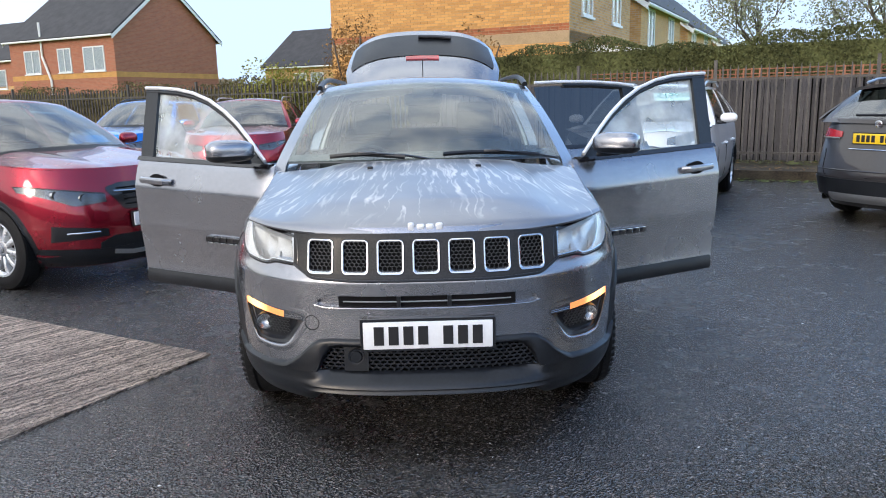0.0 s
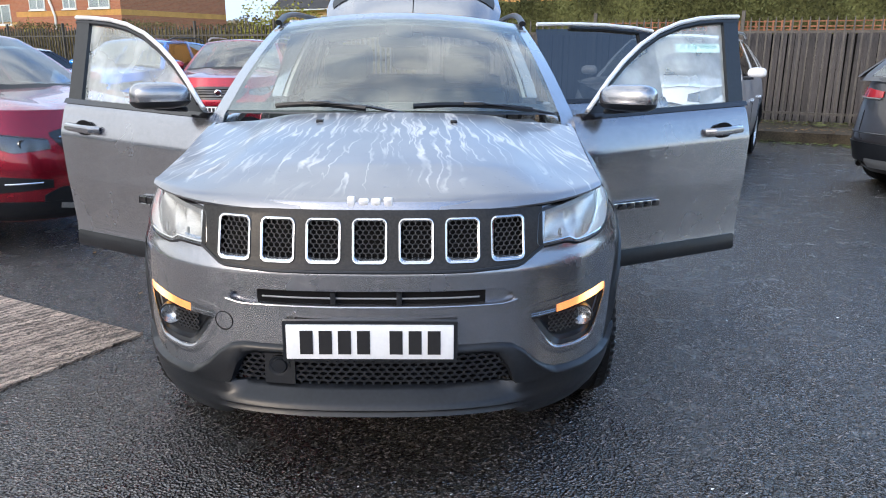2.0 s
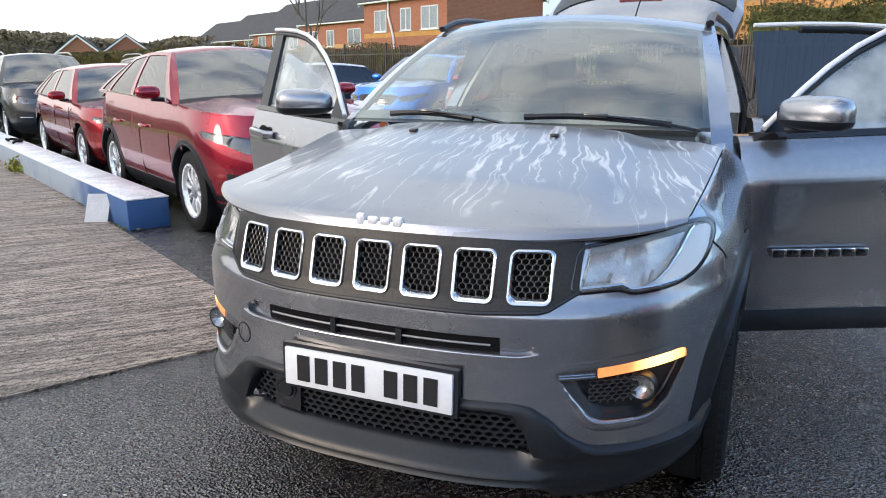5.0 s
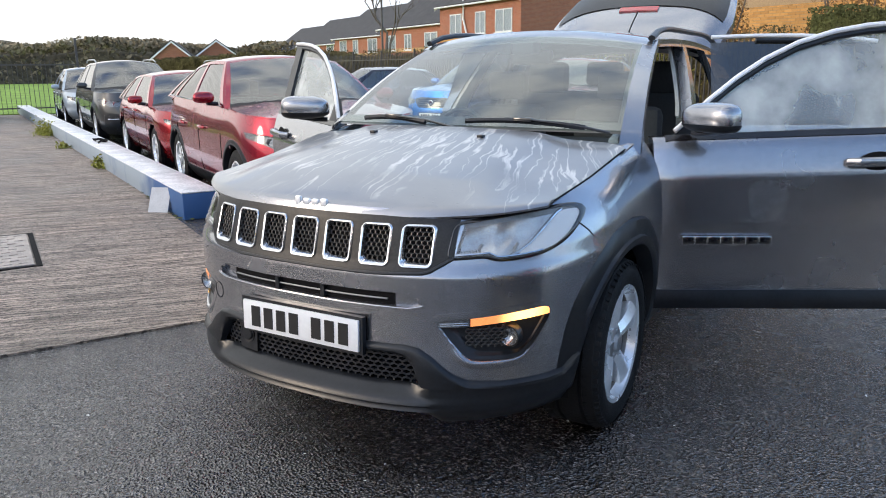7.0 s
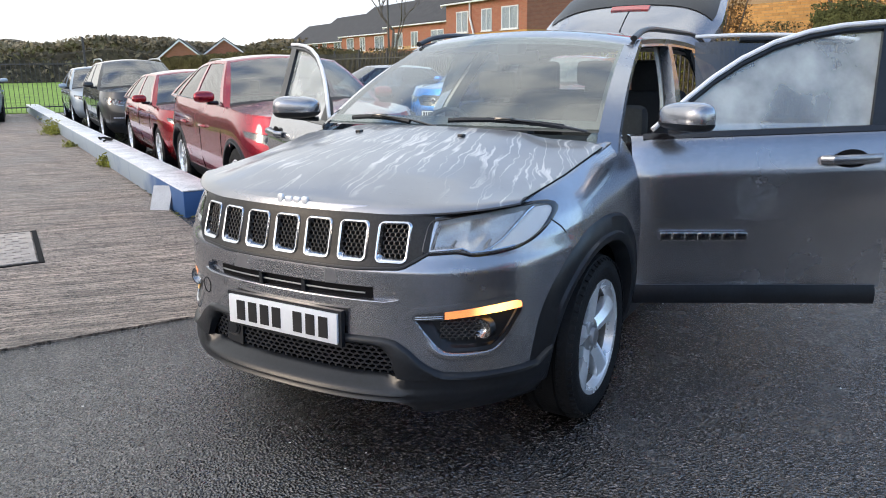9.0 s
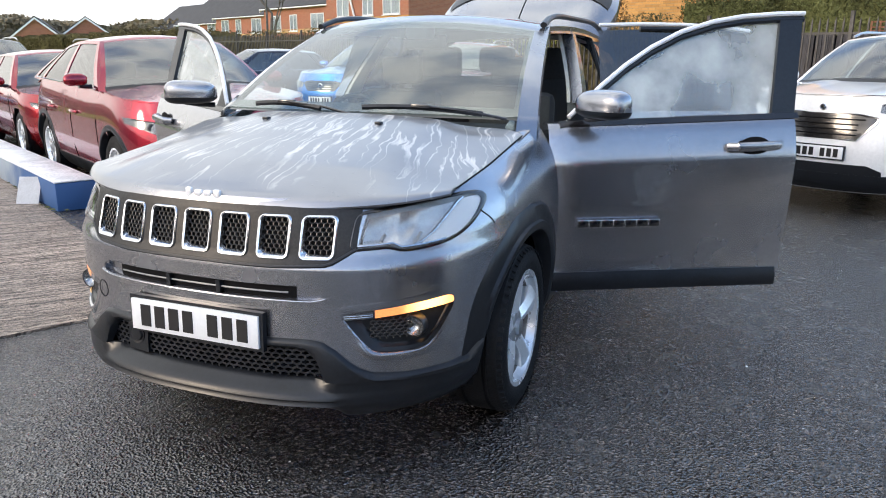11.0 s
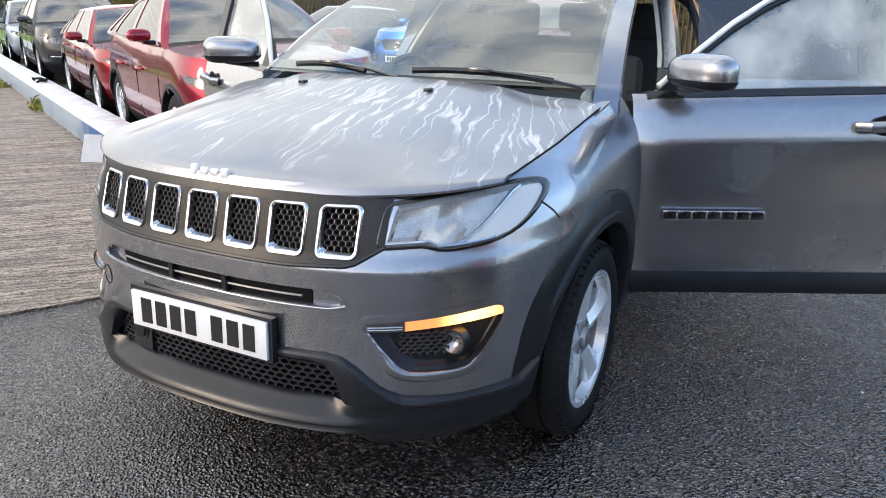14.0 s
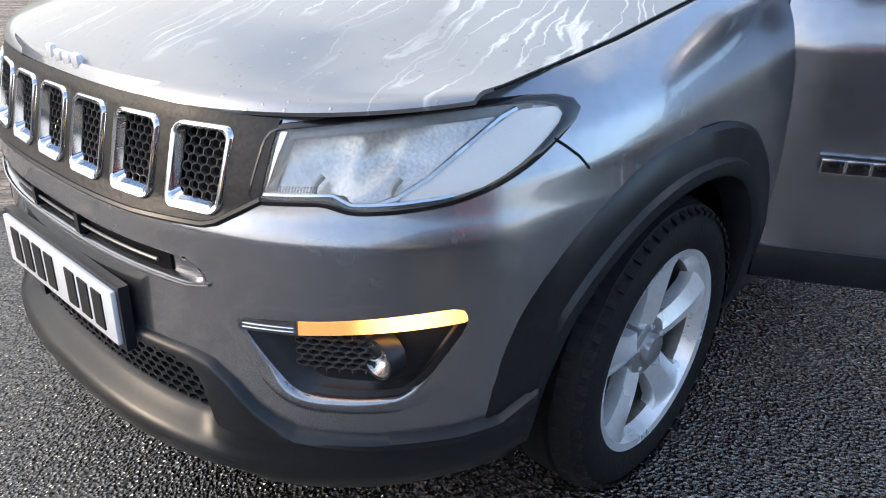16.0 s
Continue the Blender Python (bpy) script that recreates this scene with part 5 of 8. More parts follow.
for sgn in (1, -1):
    f = (lambda p: p) if sgn > 0 else mirrored
    way = (0, -1, 0)
    hl = part("headlight", facing(ring_loft([behind(LAMP_EDGE, -0.007, -0.001, sgn), behind(LAMP_EDGE, -0.006, -0.005, sgn), behind(LAMP_EDGE, 0.001, -0.007, sgn), behind(LAMP_EDGE, 0.004, -0.002, sgn), behind(LAMP_EDGE, 0.005, 0.012, sgn)]), way), M_GLOSSBLK, grey_suv, "headlight with clear lens")
    rows = []
    for i in range(45):
        x = lerp(0.528, 0.826, i / 44)
        zt, zb = interp(x, HT) - 0.002, interp(x, HB) + 0.002
        rows.append([(sgn * x, JS.front(x, z) + bowl_depth(x, z), z) for z in (lerp(zb, zt, j / 16) for j in range(17))])
    part("lamp_bowl", facing(grid_mesh(rows), way), M_LAMPIN, hl, "mottled bright reflector")
    part("lamp_ceiling", slab([[(sgn * x, JS.front(x, interp(x, HT) - 0.010) + d, interp(x, HT) - 0.004 - 0.014 * (d < 0.005)) for d in (0.002, 0.014, 0.03)] for x in np.linspace(0.54, 0.79, 16)], (0, 0, -0.003)), M_FROST, hl)
    part("inner_rim", facing(slab([[(sgn * lerp(a, b, j / 6), JS.front(lerp(a, b, j / 6), lerp(0.836, 0.926, j / 6)) + d, lerp(0.836, 0.926, j / 6)) for j in range(7)] for a, b, d in ((0.538, 0.546, 0.002), (0.546, 0.556, 0.001), (0.552, 0.562, 0.014))], (0, 0.002, 0)), way), M_CHROME, hl)
    for xb in (0.606, 0.700):
        part("bulb_shield", tube([(sgn * xb, JS.front(xb, 0.84) + 0.012, 0.838), (sgn * xb, JS.front(xb, 0.84) + 0.016, 0.850), (sgn * (xb + 0.004), JS.front(xb, 0.84) + 0.03, 0.862)], 0.005, seg=8), M_FROST, hl)
    part("divider", tube([(sgn * x, JS.front(x, z) + 0.004, z) for x, z in ((0.692, 0.826), (0.712, 0.836), (0.736, 0.862), (0.756, 0.900), (0.772, 0.942), (0.780, 0.952))], 0.005, seg=6), M_CHROME, hl)
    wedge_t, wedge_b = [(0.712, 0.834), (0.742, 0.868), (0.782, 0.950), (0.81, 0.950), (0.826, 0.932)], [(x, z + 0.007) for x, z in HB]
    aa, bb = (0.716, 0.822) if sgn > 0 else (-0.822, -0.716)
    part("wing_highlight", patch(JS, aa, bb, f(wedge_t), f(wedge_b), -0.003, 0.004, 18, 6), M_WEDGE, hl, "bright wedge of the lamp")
    part("lamp_sill", tube([(sgn * x, JS.front(x, interp(x, HB)) + 0.003, interp(x, HB) + 0.009) for x in np.linspace(0.545, 0.77, 20)], 0.004, seg=6), M_CHROME, hl)
    ribs = []
    for k in range(16):
        x = 0.548 + 0.0042 * k
        zb = interp(x, HB) + 0.013
        ribs.append(tube([(sgn * x, JS.front(x, zb) + 0.004, zb), (sgn * (x + 0.002), JS.front(x, zb) + 0.006, zb + 0.010)], 0.0013, seg=5))
    tagged(part("lamp_serration", join(*ribs), M_CHROME, hl), kind="stuff")
    a, b = (0.529, 0.827) if sgn > 0 else (-0.827, -0.529)
    part("lens", facing(grid_only(JS, a, b, f(HT), f(HB), 0.004, 40, 8), way), M_LENS, hl)
    part("lamp_gap", tube([(sgn * x, JS.front(x, z) - 0.001, z) for x, z in ((0.829, 0.905), (0.842, 0.89), (0.856, 0.872), (0.868, 0.85))], 0.0028, seg=5), M_DARK, grey_suv, "thin dark panel gap")
    pk = part("fog_pocket", facing(ring_loft([behind(POCKET_EDGE, 0.0, 0.002, sgn), behind(POCKET_EDGE, 0.003, 0.012, sgn), behind(POCKET_EDGE, 0.014, 0.018, sgn), behind(POCKET_EDGE, 0.018, 0.030, sgn), behind(POCKET_EDGE, 0.024, 0.038, sgn)]), way), M_PLASTIC, grey_suv, "dark recessed fog lamp pocket")
    a, b = (0.515, 0.795) if sgn > 0 else (-0.795, -0.515)
    part("pocket_floor", patch(JS, a, b, f([(0.502, 0.606), (0.80, 0.64)]), f([(x, z + 0.012) for x, z in PB]), -0.037, 0.01, 24, 6), M_PLASTIC, pk)
    rim_at = lambda out, rise, low: [(sgn * x, JS.front(x, z) - rise - low * (1 - step01(z, 0.480, 0.53)), z) for x, z in shrunk(POCKET_EDGE, -out)]
    part("pocket_rim", facing(ring_loft([rim_at(0.030, -0.0015, 0.0), rim_at(0.024, 0.0004, 0.0015), rim_at(0.017, 0.0006, 0.005), rim_at(0.010, 0.0008, 0.0075), rim_at(0.004, 0.0008, 0.0065), rim_at(0.000, 0.0, 0.003), rim_at(-0.002, -0.005, 0.0)]), way), M_GREY, pk, "painted rolled edge of the pocket")
    tagged(part("pocket_mesh", honeycomb(JS, lambda x, z: 0.575 < abs(x) < 0.690 and 0.515 + 0.35 * max(0, 0.60 - abs(x)) < z < 0.585 + 0.08 * (abs(x) - 0.57), 0.57 if sgn > 0 else -0.70, 0.70 if sgn > 0 else -0.57, 0.51, 0.60, 0.018, 0.004, -0.026, 0.008, 0.7), M_MESH, pk, smooth=False), kind="stuff")
    d_t = [(0.502, 0.612), (0.80, 0.646)]
    d_b = [(0.502, 0.592), (0.60, 0.597), (0.80, 0.619)]
    for x0, x1, mm, nm, lb in ((0.507, 0.600, M_CLEARDARK, "lamp_strip", "clear unlit lamp strip"), (0.602, 0.796, M_AMBER, "indicator", "lit amber indicator")):
        aa, bb = (x0, x1) if sgn > 0 else (-x1, -x0)
        part(nm, patch(JS, aa, bb, f(d_t), f(d_b), -0.002, 0.02, 16, 3), mm, pk, lb)
    for dz in (0.006, 0.013):
        part("strip_rib", tube([(sgn * x, JS.front(x, interp(x, d_b) + dz) + 0.001, interp(x, d_b) + dz) for x in np.linspace(0.512, 0.596, 8)], 0.0016, seg=5), M_CHROME, pk)
    part("indicator_lens", facing(grid_only(JS, *((0.505, 0.797) if sgn > 0 else (-0.797, -0.505)), f(d_t), f(d_b), 0.003, 24, 3), way), M_LAMPGLASS, pk)
    fy = JS.front(0.703, 0.556)
    part("fog_bezel", lathe_y((sgn * 0.701, fy + 0.008, 0.556), [(0.032, 0.0), (0.034, -0.004), (0.037, -0.004), (0.039, 0.002), (0.040, 0.03)]), M_PLASTIC, pk)
    fl = part("fog_lamp", lathe_y((sgn * 0.701, fy + 0.008, 0.556), [(0.0, 0.020), (0.012, 0.018), (0.024, 0.010), (0.033, -0.002)]), M_FOGLAMP, pk, "round bright fog lamp reflector")
    part("fog_lens", facing(lathe_y((sgn * 0.701, fy + 0.008, 0.556), [(0.0, -0.005), (0.012, -0.0045), (0.024, -0.003), (0.034, -0.001)]), way), M_LAMPGLASS, pk)

# number plate with plain bars
npl = number_plate(grey_suv, (0, 0.004, 0.5515), 0, M_PLATEW, -2)

# arches, wheels, wells
for sgn in (1, -1):
    for wy in (WY, 3.54):
        part("arch_trim", arch_flare(JS, wy, WZ, RA - 0.006, RA + 0.105, sgn, 0.020, -12, 186, square=2.35), M_PLASTIC, grey_suv)
        part("wheel_well", wheel_well(wy, WZ, RA + 0.035, 0.45, 0.835 if wy < 2 else 0.88, sgn), M_DARK, grey_suv)
        wheel(grey_suv, (sgn * 0.795, wy, RT), sgn, RT, 0.236, 0.225, "five")

# screen, pillars, roof
JC = dict(W=0.91, top=[(0, 1.145), (4.4, 1.16)], xb=0.80, xr=0.645, roof_z=1.615, cowl_y=1.06, cowl_z=1.165, screen_y=1.96, rear_y=3.80, back_y=4.25, back_z=1.1, roof_drop=0.03)
j_screen, j_roof, j_back, j_side = cabin_points(JC)
part("windscreen", facing(grid_mesh(rect_grid(j_screen, -0.95, 0.95, 0.02, 0.92, 24, 12)), (0, -1, 0.6)), M_SCREEN, grey_suv)
part("windscreen_band", join(grid_mesh(rect_grid(lambda q, t: (j_screen(q, t)[0], j_screen(q, t)[1] + 0.004, j_screen(q, t)[2] - 0.003), -0.95, 0.95, 0.0, 0.09, 20, 2)), grid_mesh(rect_grid(lambda q, t: (j_screen(q, t)[0], j_screen(q, t)[1] + 0.004, j_screen(q, t)[2] - 0.003), -0.95, 0.95, 0.885, 0.92, 20, 2)), *[grid_mesh(rect_grid(lambda q, t: (j_screen(q, t)[0], j_screen(q, t)[1] + 0.004, j_screen(q, t)[2] - 0.003), a, b, 0.05, 0.97, 2, 10)) for a, b in ((-0.955, -0.925), (0.925, 0.955))]), M_GLOSSBLK, grey_suv, "black border of the windscreen")
for q0, q1 in ((-1.04, -0.95), (0.95, 1.04)):
    part("front_pillar", slab([[(x, y + 0.035 * abs(abs(lerp(q0, q1, i / 4)) - 0.95) / 0.09, z - 0.045 * max(0, 2 - j)) for j, (x, y, z) in enumerate(r)] for i, r in enumerate(rect_grid(j_screen, q0, q1, -0.17, 1.0, 4, 16))], (0, 0.03, -0.02)), M_GREY, grey_suv)
part("cowl_panel", slab([[(q * 0.80, lerp(1.0 + 0.18 * q * q, 1.10 + 0.2 * q * q, j / 3), 1.135 - 0.06 * q * q) for j in range(4)] for q in [k / 13 for k in range(-12, 13)]], (0, 0, -0.02)), M_PLASTIC, grey_suv)
for sgn in (1, -1):
    # wing corner between the bonnet, the pillar and the door
    part("wing_corner", slab([[(sgn * lerp(lerp(0.785, 0.70, step01(y, 1.15, 1.22)), 0.806, j / 4), y, interp(y, JS.top) + lerp(0.018, 0.002, (j / 4) ** 2) * min(1.0, max(0.0, y - 1.19) / 0.10) + 0.02 * max(0, (y - 1.15) / 0.25) * (1 - j / 4)) for j in range(5)] for y in np.linspace(1.08, 1.42, 12)], (0, 0, -0.03)), M_GREY, grey_suv)
    part("sill", slab([[(sgn * (JS.side_x(z) - 0.03), y, z) for z in (0.22, 0.30, 0.40, 0.44)] for y in np.linspace(1.30, 3.2, 5)], (-sgn * 0.16, 0, 0)), M_GREY, grey_suv)
    part("sill_cladding", slab([[(sgn * (JS.side_x(z) + 0.004), y, z) for z in (0.20, 0.25, 0.30, 0.34)] for y in np.linspace(1.30, 3.14, 5)], (-sgn * 0.1, 0, 0)), M_PLASTIC, grey_suv)
    fs = lambda s, t: j_side(s, t, sgn)
    part("roof_side", slab(rect_grid(fs, 0, 1, 0.90, 1.0, 12, 2), (-sgn * 0.05, 0, 0)), M_GREY, grey_suv)
    part("middle_pillar", join(slab(rect_grid(fs, 0.40, 0.445, 0, 0.93, 2, 6), (-sgn * 0.06, 0, 0)), slab([[(sgn * (JS.side_x(z) - 0.03), y, z) for z in (0.4, 0.6, 0.8, 1.0, 1.15)] for y in (2.42, 2.54)], (-sgn * 0.08, 0, 0))), M_GREY, grey_suv)
    part("pillar_trim", slab(rect_grid(lambda s, t: (fs(s, t)[0] - sgn * 0.07, *fs(s, t)[1:]), 0.40, 0.46, 0, 0.95, 2, 6), (-sgn * 0.02, 0, 0)), M_BEIGE, grey_suv)
    part("rear_pillar", slab(rect_grid(fs, 0.74, 0.80, 0, 0.93, 2, 6), (-sgn * 0.05, 0, 0)), M_GREY, grey_suv)
    part("rear_quarter_frame", slab(rect_grid(fs, 0.90, 1.0, 0, 0.93, 2, 6), (-sgn * 0.05, 0, 0)), M_GREY, grey_suv)
    part("quarter_window", facing(grid_mesh(rect_grid(fs, 0.80, 0.90, 0.02, 0.92, 4, 4)), (sgn, 0, 0)), M_TINT, grey_suv)
    rows = [[(sgn * JS.side_x(min(z, 0.96)) * (1 if z < 1 else 0.97), y, z) for z in (0.3, 0.5, 0.7, 0.85, 0.95, 1.06, 1.15)] for y in (3.42, 3.6, 3.8, 4.0, 4.15)]
    rows += [[(sgn * 0.82, 4.3, z) for z in (0.3, 0.5, 0.7, 0.85, 0.95, 1.06, 1.15)], [(sgn * 0.55, 4.37, z) for z in (0.3, 0.5, 0.7, 0.85, 0.95, 1.06, 1.15)]]
    qv, qf = grid_mesh(rows)
    qf = [q for q in qf if not all(math.hypot(qv[k][1] - 3.54, qv[k][2] - WZ) < 0.42 for k in q)]
    part("rear_quarter", (qv, qf), M_GREY, grey_suv)
    part("roof_rail", join(tube([(sgn * (0.655 - 0.02 * (1 - abs((i - 6) / 6) ** 2) + 0.0), y, 1.565 + 0.062 * (1 - abs((i - 6) / 6) ** 5)) for i, y in enumerate(np.linspace(2.02, 3.72, 13))], 0.019, seg=8, flat=0.8)), M_PLASTIC, grey_suv, "black roof rail")
part("rear_bumper", slab([[(x, 4.40 - plan_y(x, 0.9, 0.4), z) for z in (0.28, 0.4, 0.55, 0.62)] for x in np.linspace(-0.86, 0.86, 21)], (0, -0.05, 0)), M_PLASTIC, grey_suv)
part("roof", slab(join_rows(rect_grid(j_screen, -1.02, 1.02, 0.912, 1.0, 20, 1), rect_grid(j_roof, -1.02, 1.02, 0, 1, 20, 12)), (0, 0, -0.03)), M_GREY, grey_suv)
part("headlining", grid_mesh([[(x, y, z - 0.06) for x, y, z in row] for row in rect_grid(j_roof, -0.95, 0.95, 0.03, 0.97, 8, 6)]), M_BEIGE, grey_suv, "pale cloth headlining")

# open tailgate
tg = part("tailgate", slab([[(q * lerp(0.63, 0.70, min(1, t * 2)) * (1 - 0.16 * max(0, t - 0.45) ** 1.5), lerp(3.80, 4.62, t) - 0.10 * q * q * (1 - t) - 0.12 * q * q * t, 1.62 + 0.52 * t**0.8 - 0.07 * q * q - 0.12 * abs(q) ** 5) for t in (0, 0.1, 0.2, 0.3, 0.4, 0.5, 0.6, 0.7, 0.8, 0.9, 1.0)] for q in [k / 12 for k in range(-12, 13)]], (0, 0.03, -0.05)), M_GREY, grey_suv, "raised tailgate")


def gate_point(q, t, off):
    x = q * lerp(0.63, 0.70, min(1, t * 2)) * (1 - 0.16 * max(0, t - 0.45) ** 1.5)
    return x, lerp(3.80, 4.62, t) - 0.10 * q * q * (1 - t) - 0.12 * q * q * t - off * 0.5, 1.62 + 0.52 * t**0.8 - 0.07 * q * q - 0.12 * abs(q) ** 5 + off


part("rear_window", grid_mesh(rect_grid(lambda q, t: gate_point(q, t, 0.006), -0.93, 0.93, 0.42, 0.88, 20, 6)), M_PLASTIC, tg, "dark rear window")
part("brake_light", slab(rect_grid(lambda q, t: gate_point(q, t, 0.010), -0.22, 0.22, 0.34, 0.40, 8, 2), (0, 0.01, -0.01)), M_TAIL, tg, "red high brake light")
part("rear_wiper", tube([gate_point(q, 0.78 - 0.10 * q * q, 0.022) for q in np.linspace(-0.05, 0.40, 9)], 0.020, seg=8), M_GLOSSBLK, tg)
part("gate_seam", tube([gate_point(0.0, t, 0.002) for t in (0.05, 0.15, 0.25, 0.33)], 0.004, seg=5), M_DARK, tg)

# wipers
for x0, x1, y0, dz in ((-0.10, -0.50, 0.0, 0.0), (0.62, 0.10, 0.0, 0.0)):
    pts = []
    for k in range(9):
        x = lerp(x0, x1, k / 8)
        q = x / 0.80
        px, py, pz = j_screen(q, 0.005 + 0.035 * math.sin(math.pi * k / 8 * 0.8))
        pts.append((x, py - 0.022, pz + 0.018))
    wb = part("wiper", tube(pts, 0.0085, seg=6, flat=1.5), M_PLASTIC, grey_suv)
    base_x = x0 + (0.16 if x0 < 0 else 0.10)
    bq = j_screen(min(0.93, base_x / 0.80), 0.0)
    part("wiper_arm", tube([(base_x, bq[1] - 0.035, bq[2] + 0.004), (lerp(base_x, pts[4][0], 0.4), lerp(bq[1], pts[4][1], 0.4) - 0.026, lerp(bq[2], pts[4][2], 0.4) + 0.014), (pts[4][0], pts[4][1] - 0.008, pts[4][2] + 0.008)], 0.0095, seg=8, flat=0.7), M_GLOSSBLK, wb)
    bm = bmesh.new()
    add_box(bm, pts[4][0] - 0.045, pts[4][0] + 0.045, pts[4][1] - 0.020, pts[4][1] + 0.004, pts[4][2] - 0.002, pts[4][2] + 0.016, 0.006)
    part("wiper_head", bm, M_GLOSSBLK, wb)

# cabin
bm = bmesh.new()
add_box(bm, -0.74, 0.74, 1.25, 1.72, 0.55, 1.09, 0.06)
add_box(bm, -0.62, -0.12, 1.45, 1.75, 1.0, 1.16, 0.05)
part("dashboard", bm, M_DASH, grey_suv)
part("steering_wheel", join(tube_ring_tilt((-0.36, 1.80, 1.03), 0.185, 0.016, 28), tube([(-0.53, 1.80, 1.03), (-0.19, 1.80, 1.03)], 0.02, seg=6), tube([(-0.36, 1.80, 1.03), (-0.36, 1.70, 0.95)], 0.035, seg=8)), M_DASH, grey_suv)
for sx in (-0.36, 0.36):
    seat("front_seat", grey_suv, sx, 2.42, 0.52, 0.52, 0.68)
seat("rear_seat", grey_suv, 0, 3.25, 0.52, 1.3, 0.74)
for sx in (-0.42, 0.42):
    bm = bmesh.new()
    add_box(bm, sx - 0.15, sx + 0.15, 3.27, 3.38, 1.24, 1.46, 0.04)
    part("rear_headrest", bm, M_FABRIC, grey_suv)
for sgn in (1, -1):
    part("rear_trim", slab([[(sgn * lerp(0.80, 0.66, max(0, z - 1.1) / 0.45), y, z) for z in (0.42, 0.8, 1.1, 1.3, 1.5)] for y in (3.3, 3.7, 4.1)], (-sgn * 0.02, 0, 0)), M_FABRIC, grey_suv, "dark boot side trim")
bm = bmesh.new()
add_box(bm, -0.72, 0.72, 1.3, 4.2, 0.30, 0.42)
add_box(bm, -0.5, 0.5, 1.0, 1.3, 0.3, 0.9)
part("cabin_floor", bm, M_FABRIC, grey_suv)
bm = bmesh.new()
add_box(bm, -0.12, 0.12, 2.0, 2.06, 1.44, 1.52, 0.02)
add_box(bm, -0.07, 0.07, 1.88, 2.0, 1.49, 1.57, 0.02)
part("interior_mirror", bm, M_DASH, grey_suv)


for sgn in (1, -1):
    part("door_jamb", slab([[(sgn * x, 1.425 + (0.03 if x < 0.85 else 0), z) for z in (0.36, 0.6, 0.8, 1.0, 1.09)] for x in (0.72, 0.84, 0.90)], (0, 0.02, 0)), M_GREY, grey_suv)


# doors
def door_x(z):
    return interp(z, [(0.33, -0.03), (0.38, -0.006), (0.45, -0.026), (0.58, -0.017), (0.70, -0.006), (0.715, -0.003), (0.80, 0.001), (0.93, 0.006), (0.945, 0.006), (0.985, -0.003), (1.06, -0.025), (1.095, -0.040), (1.12, -0.066), (1.62, -0.265)])


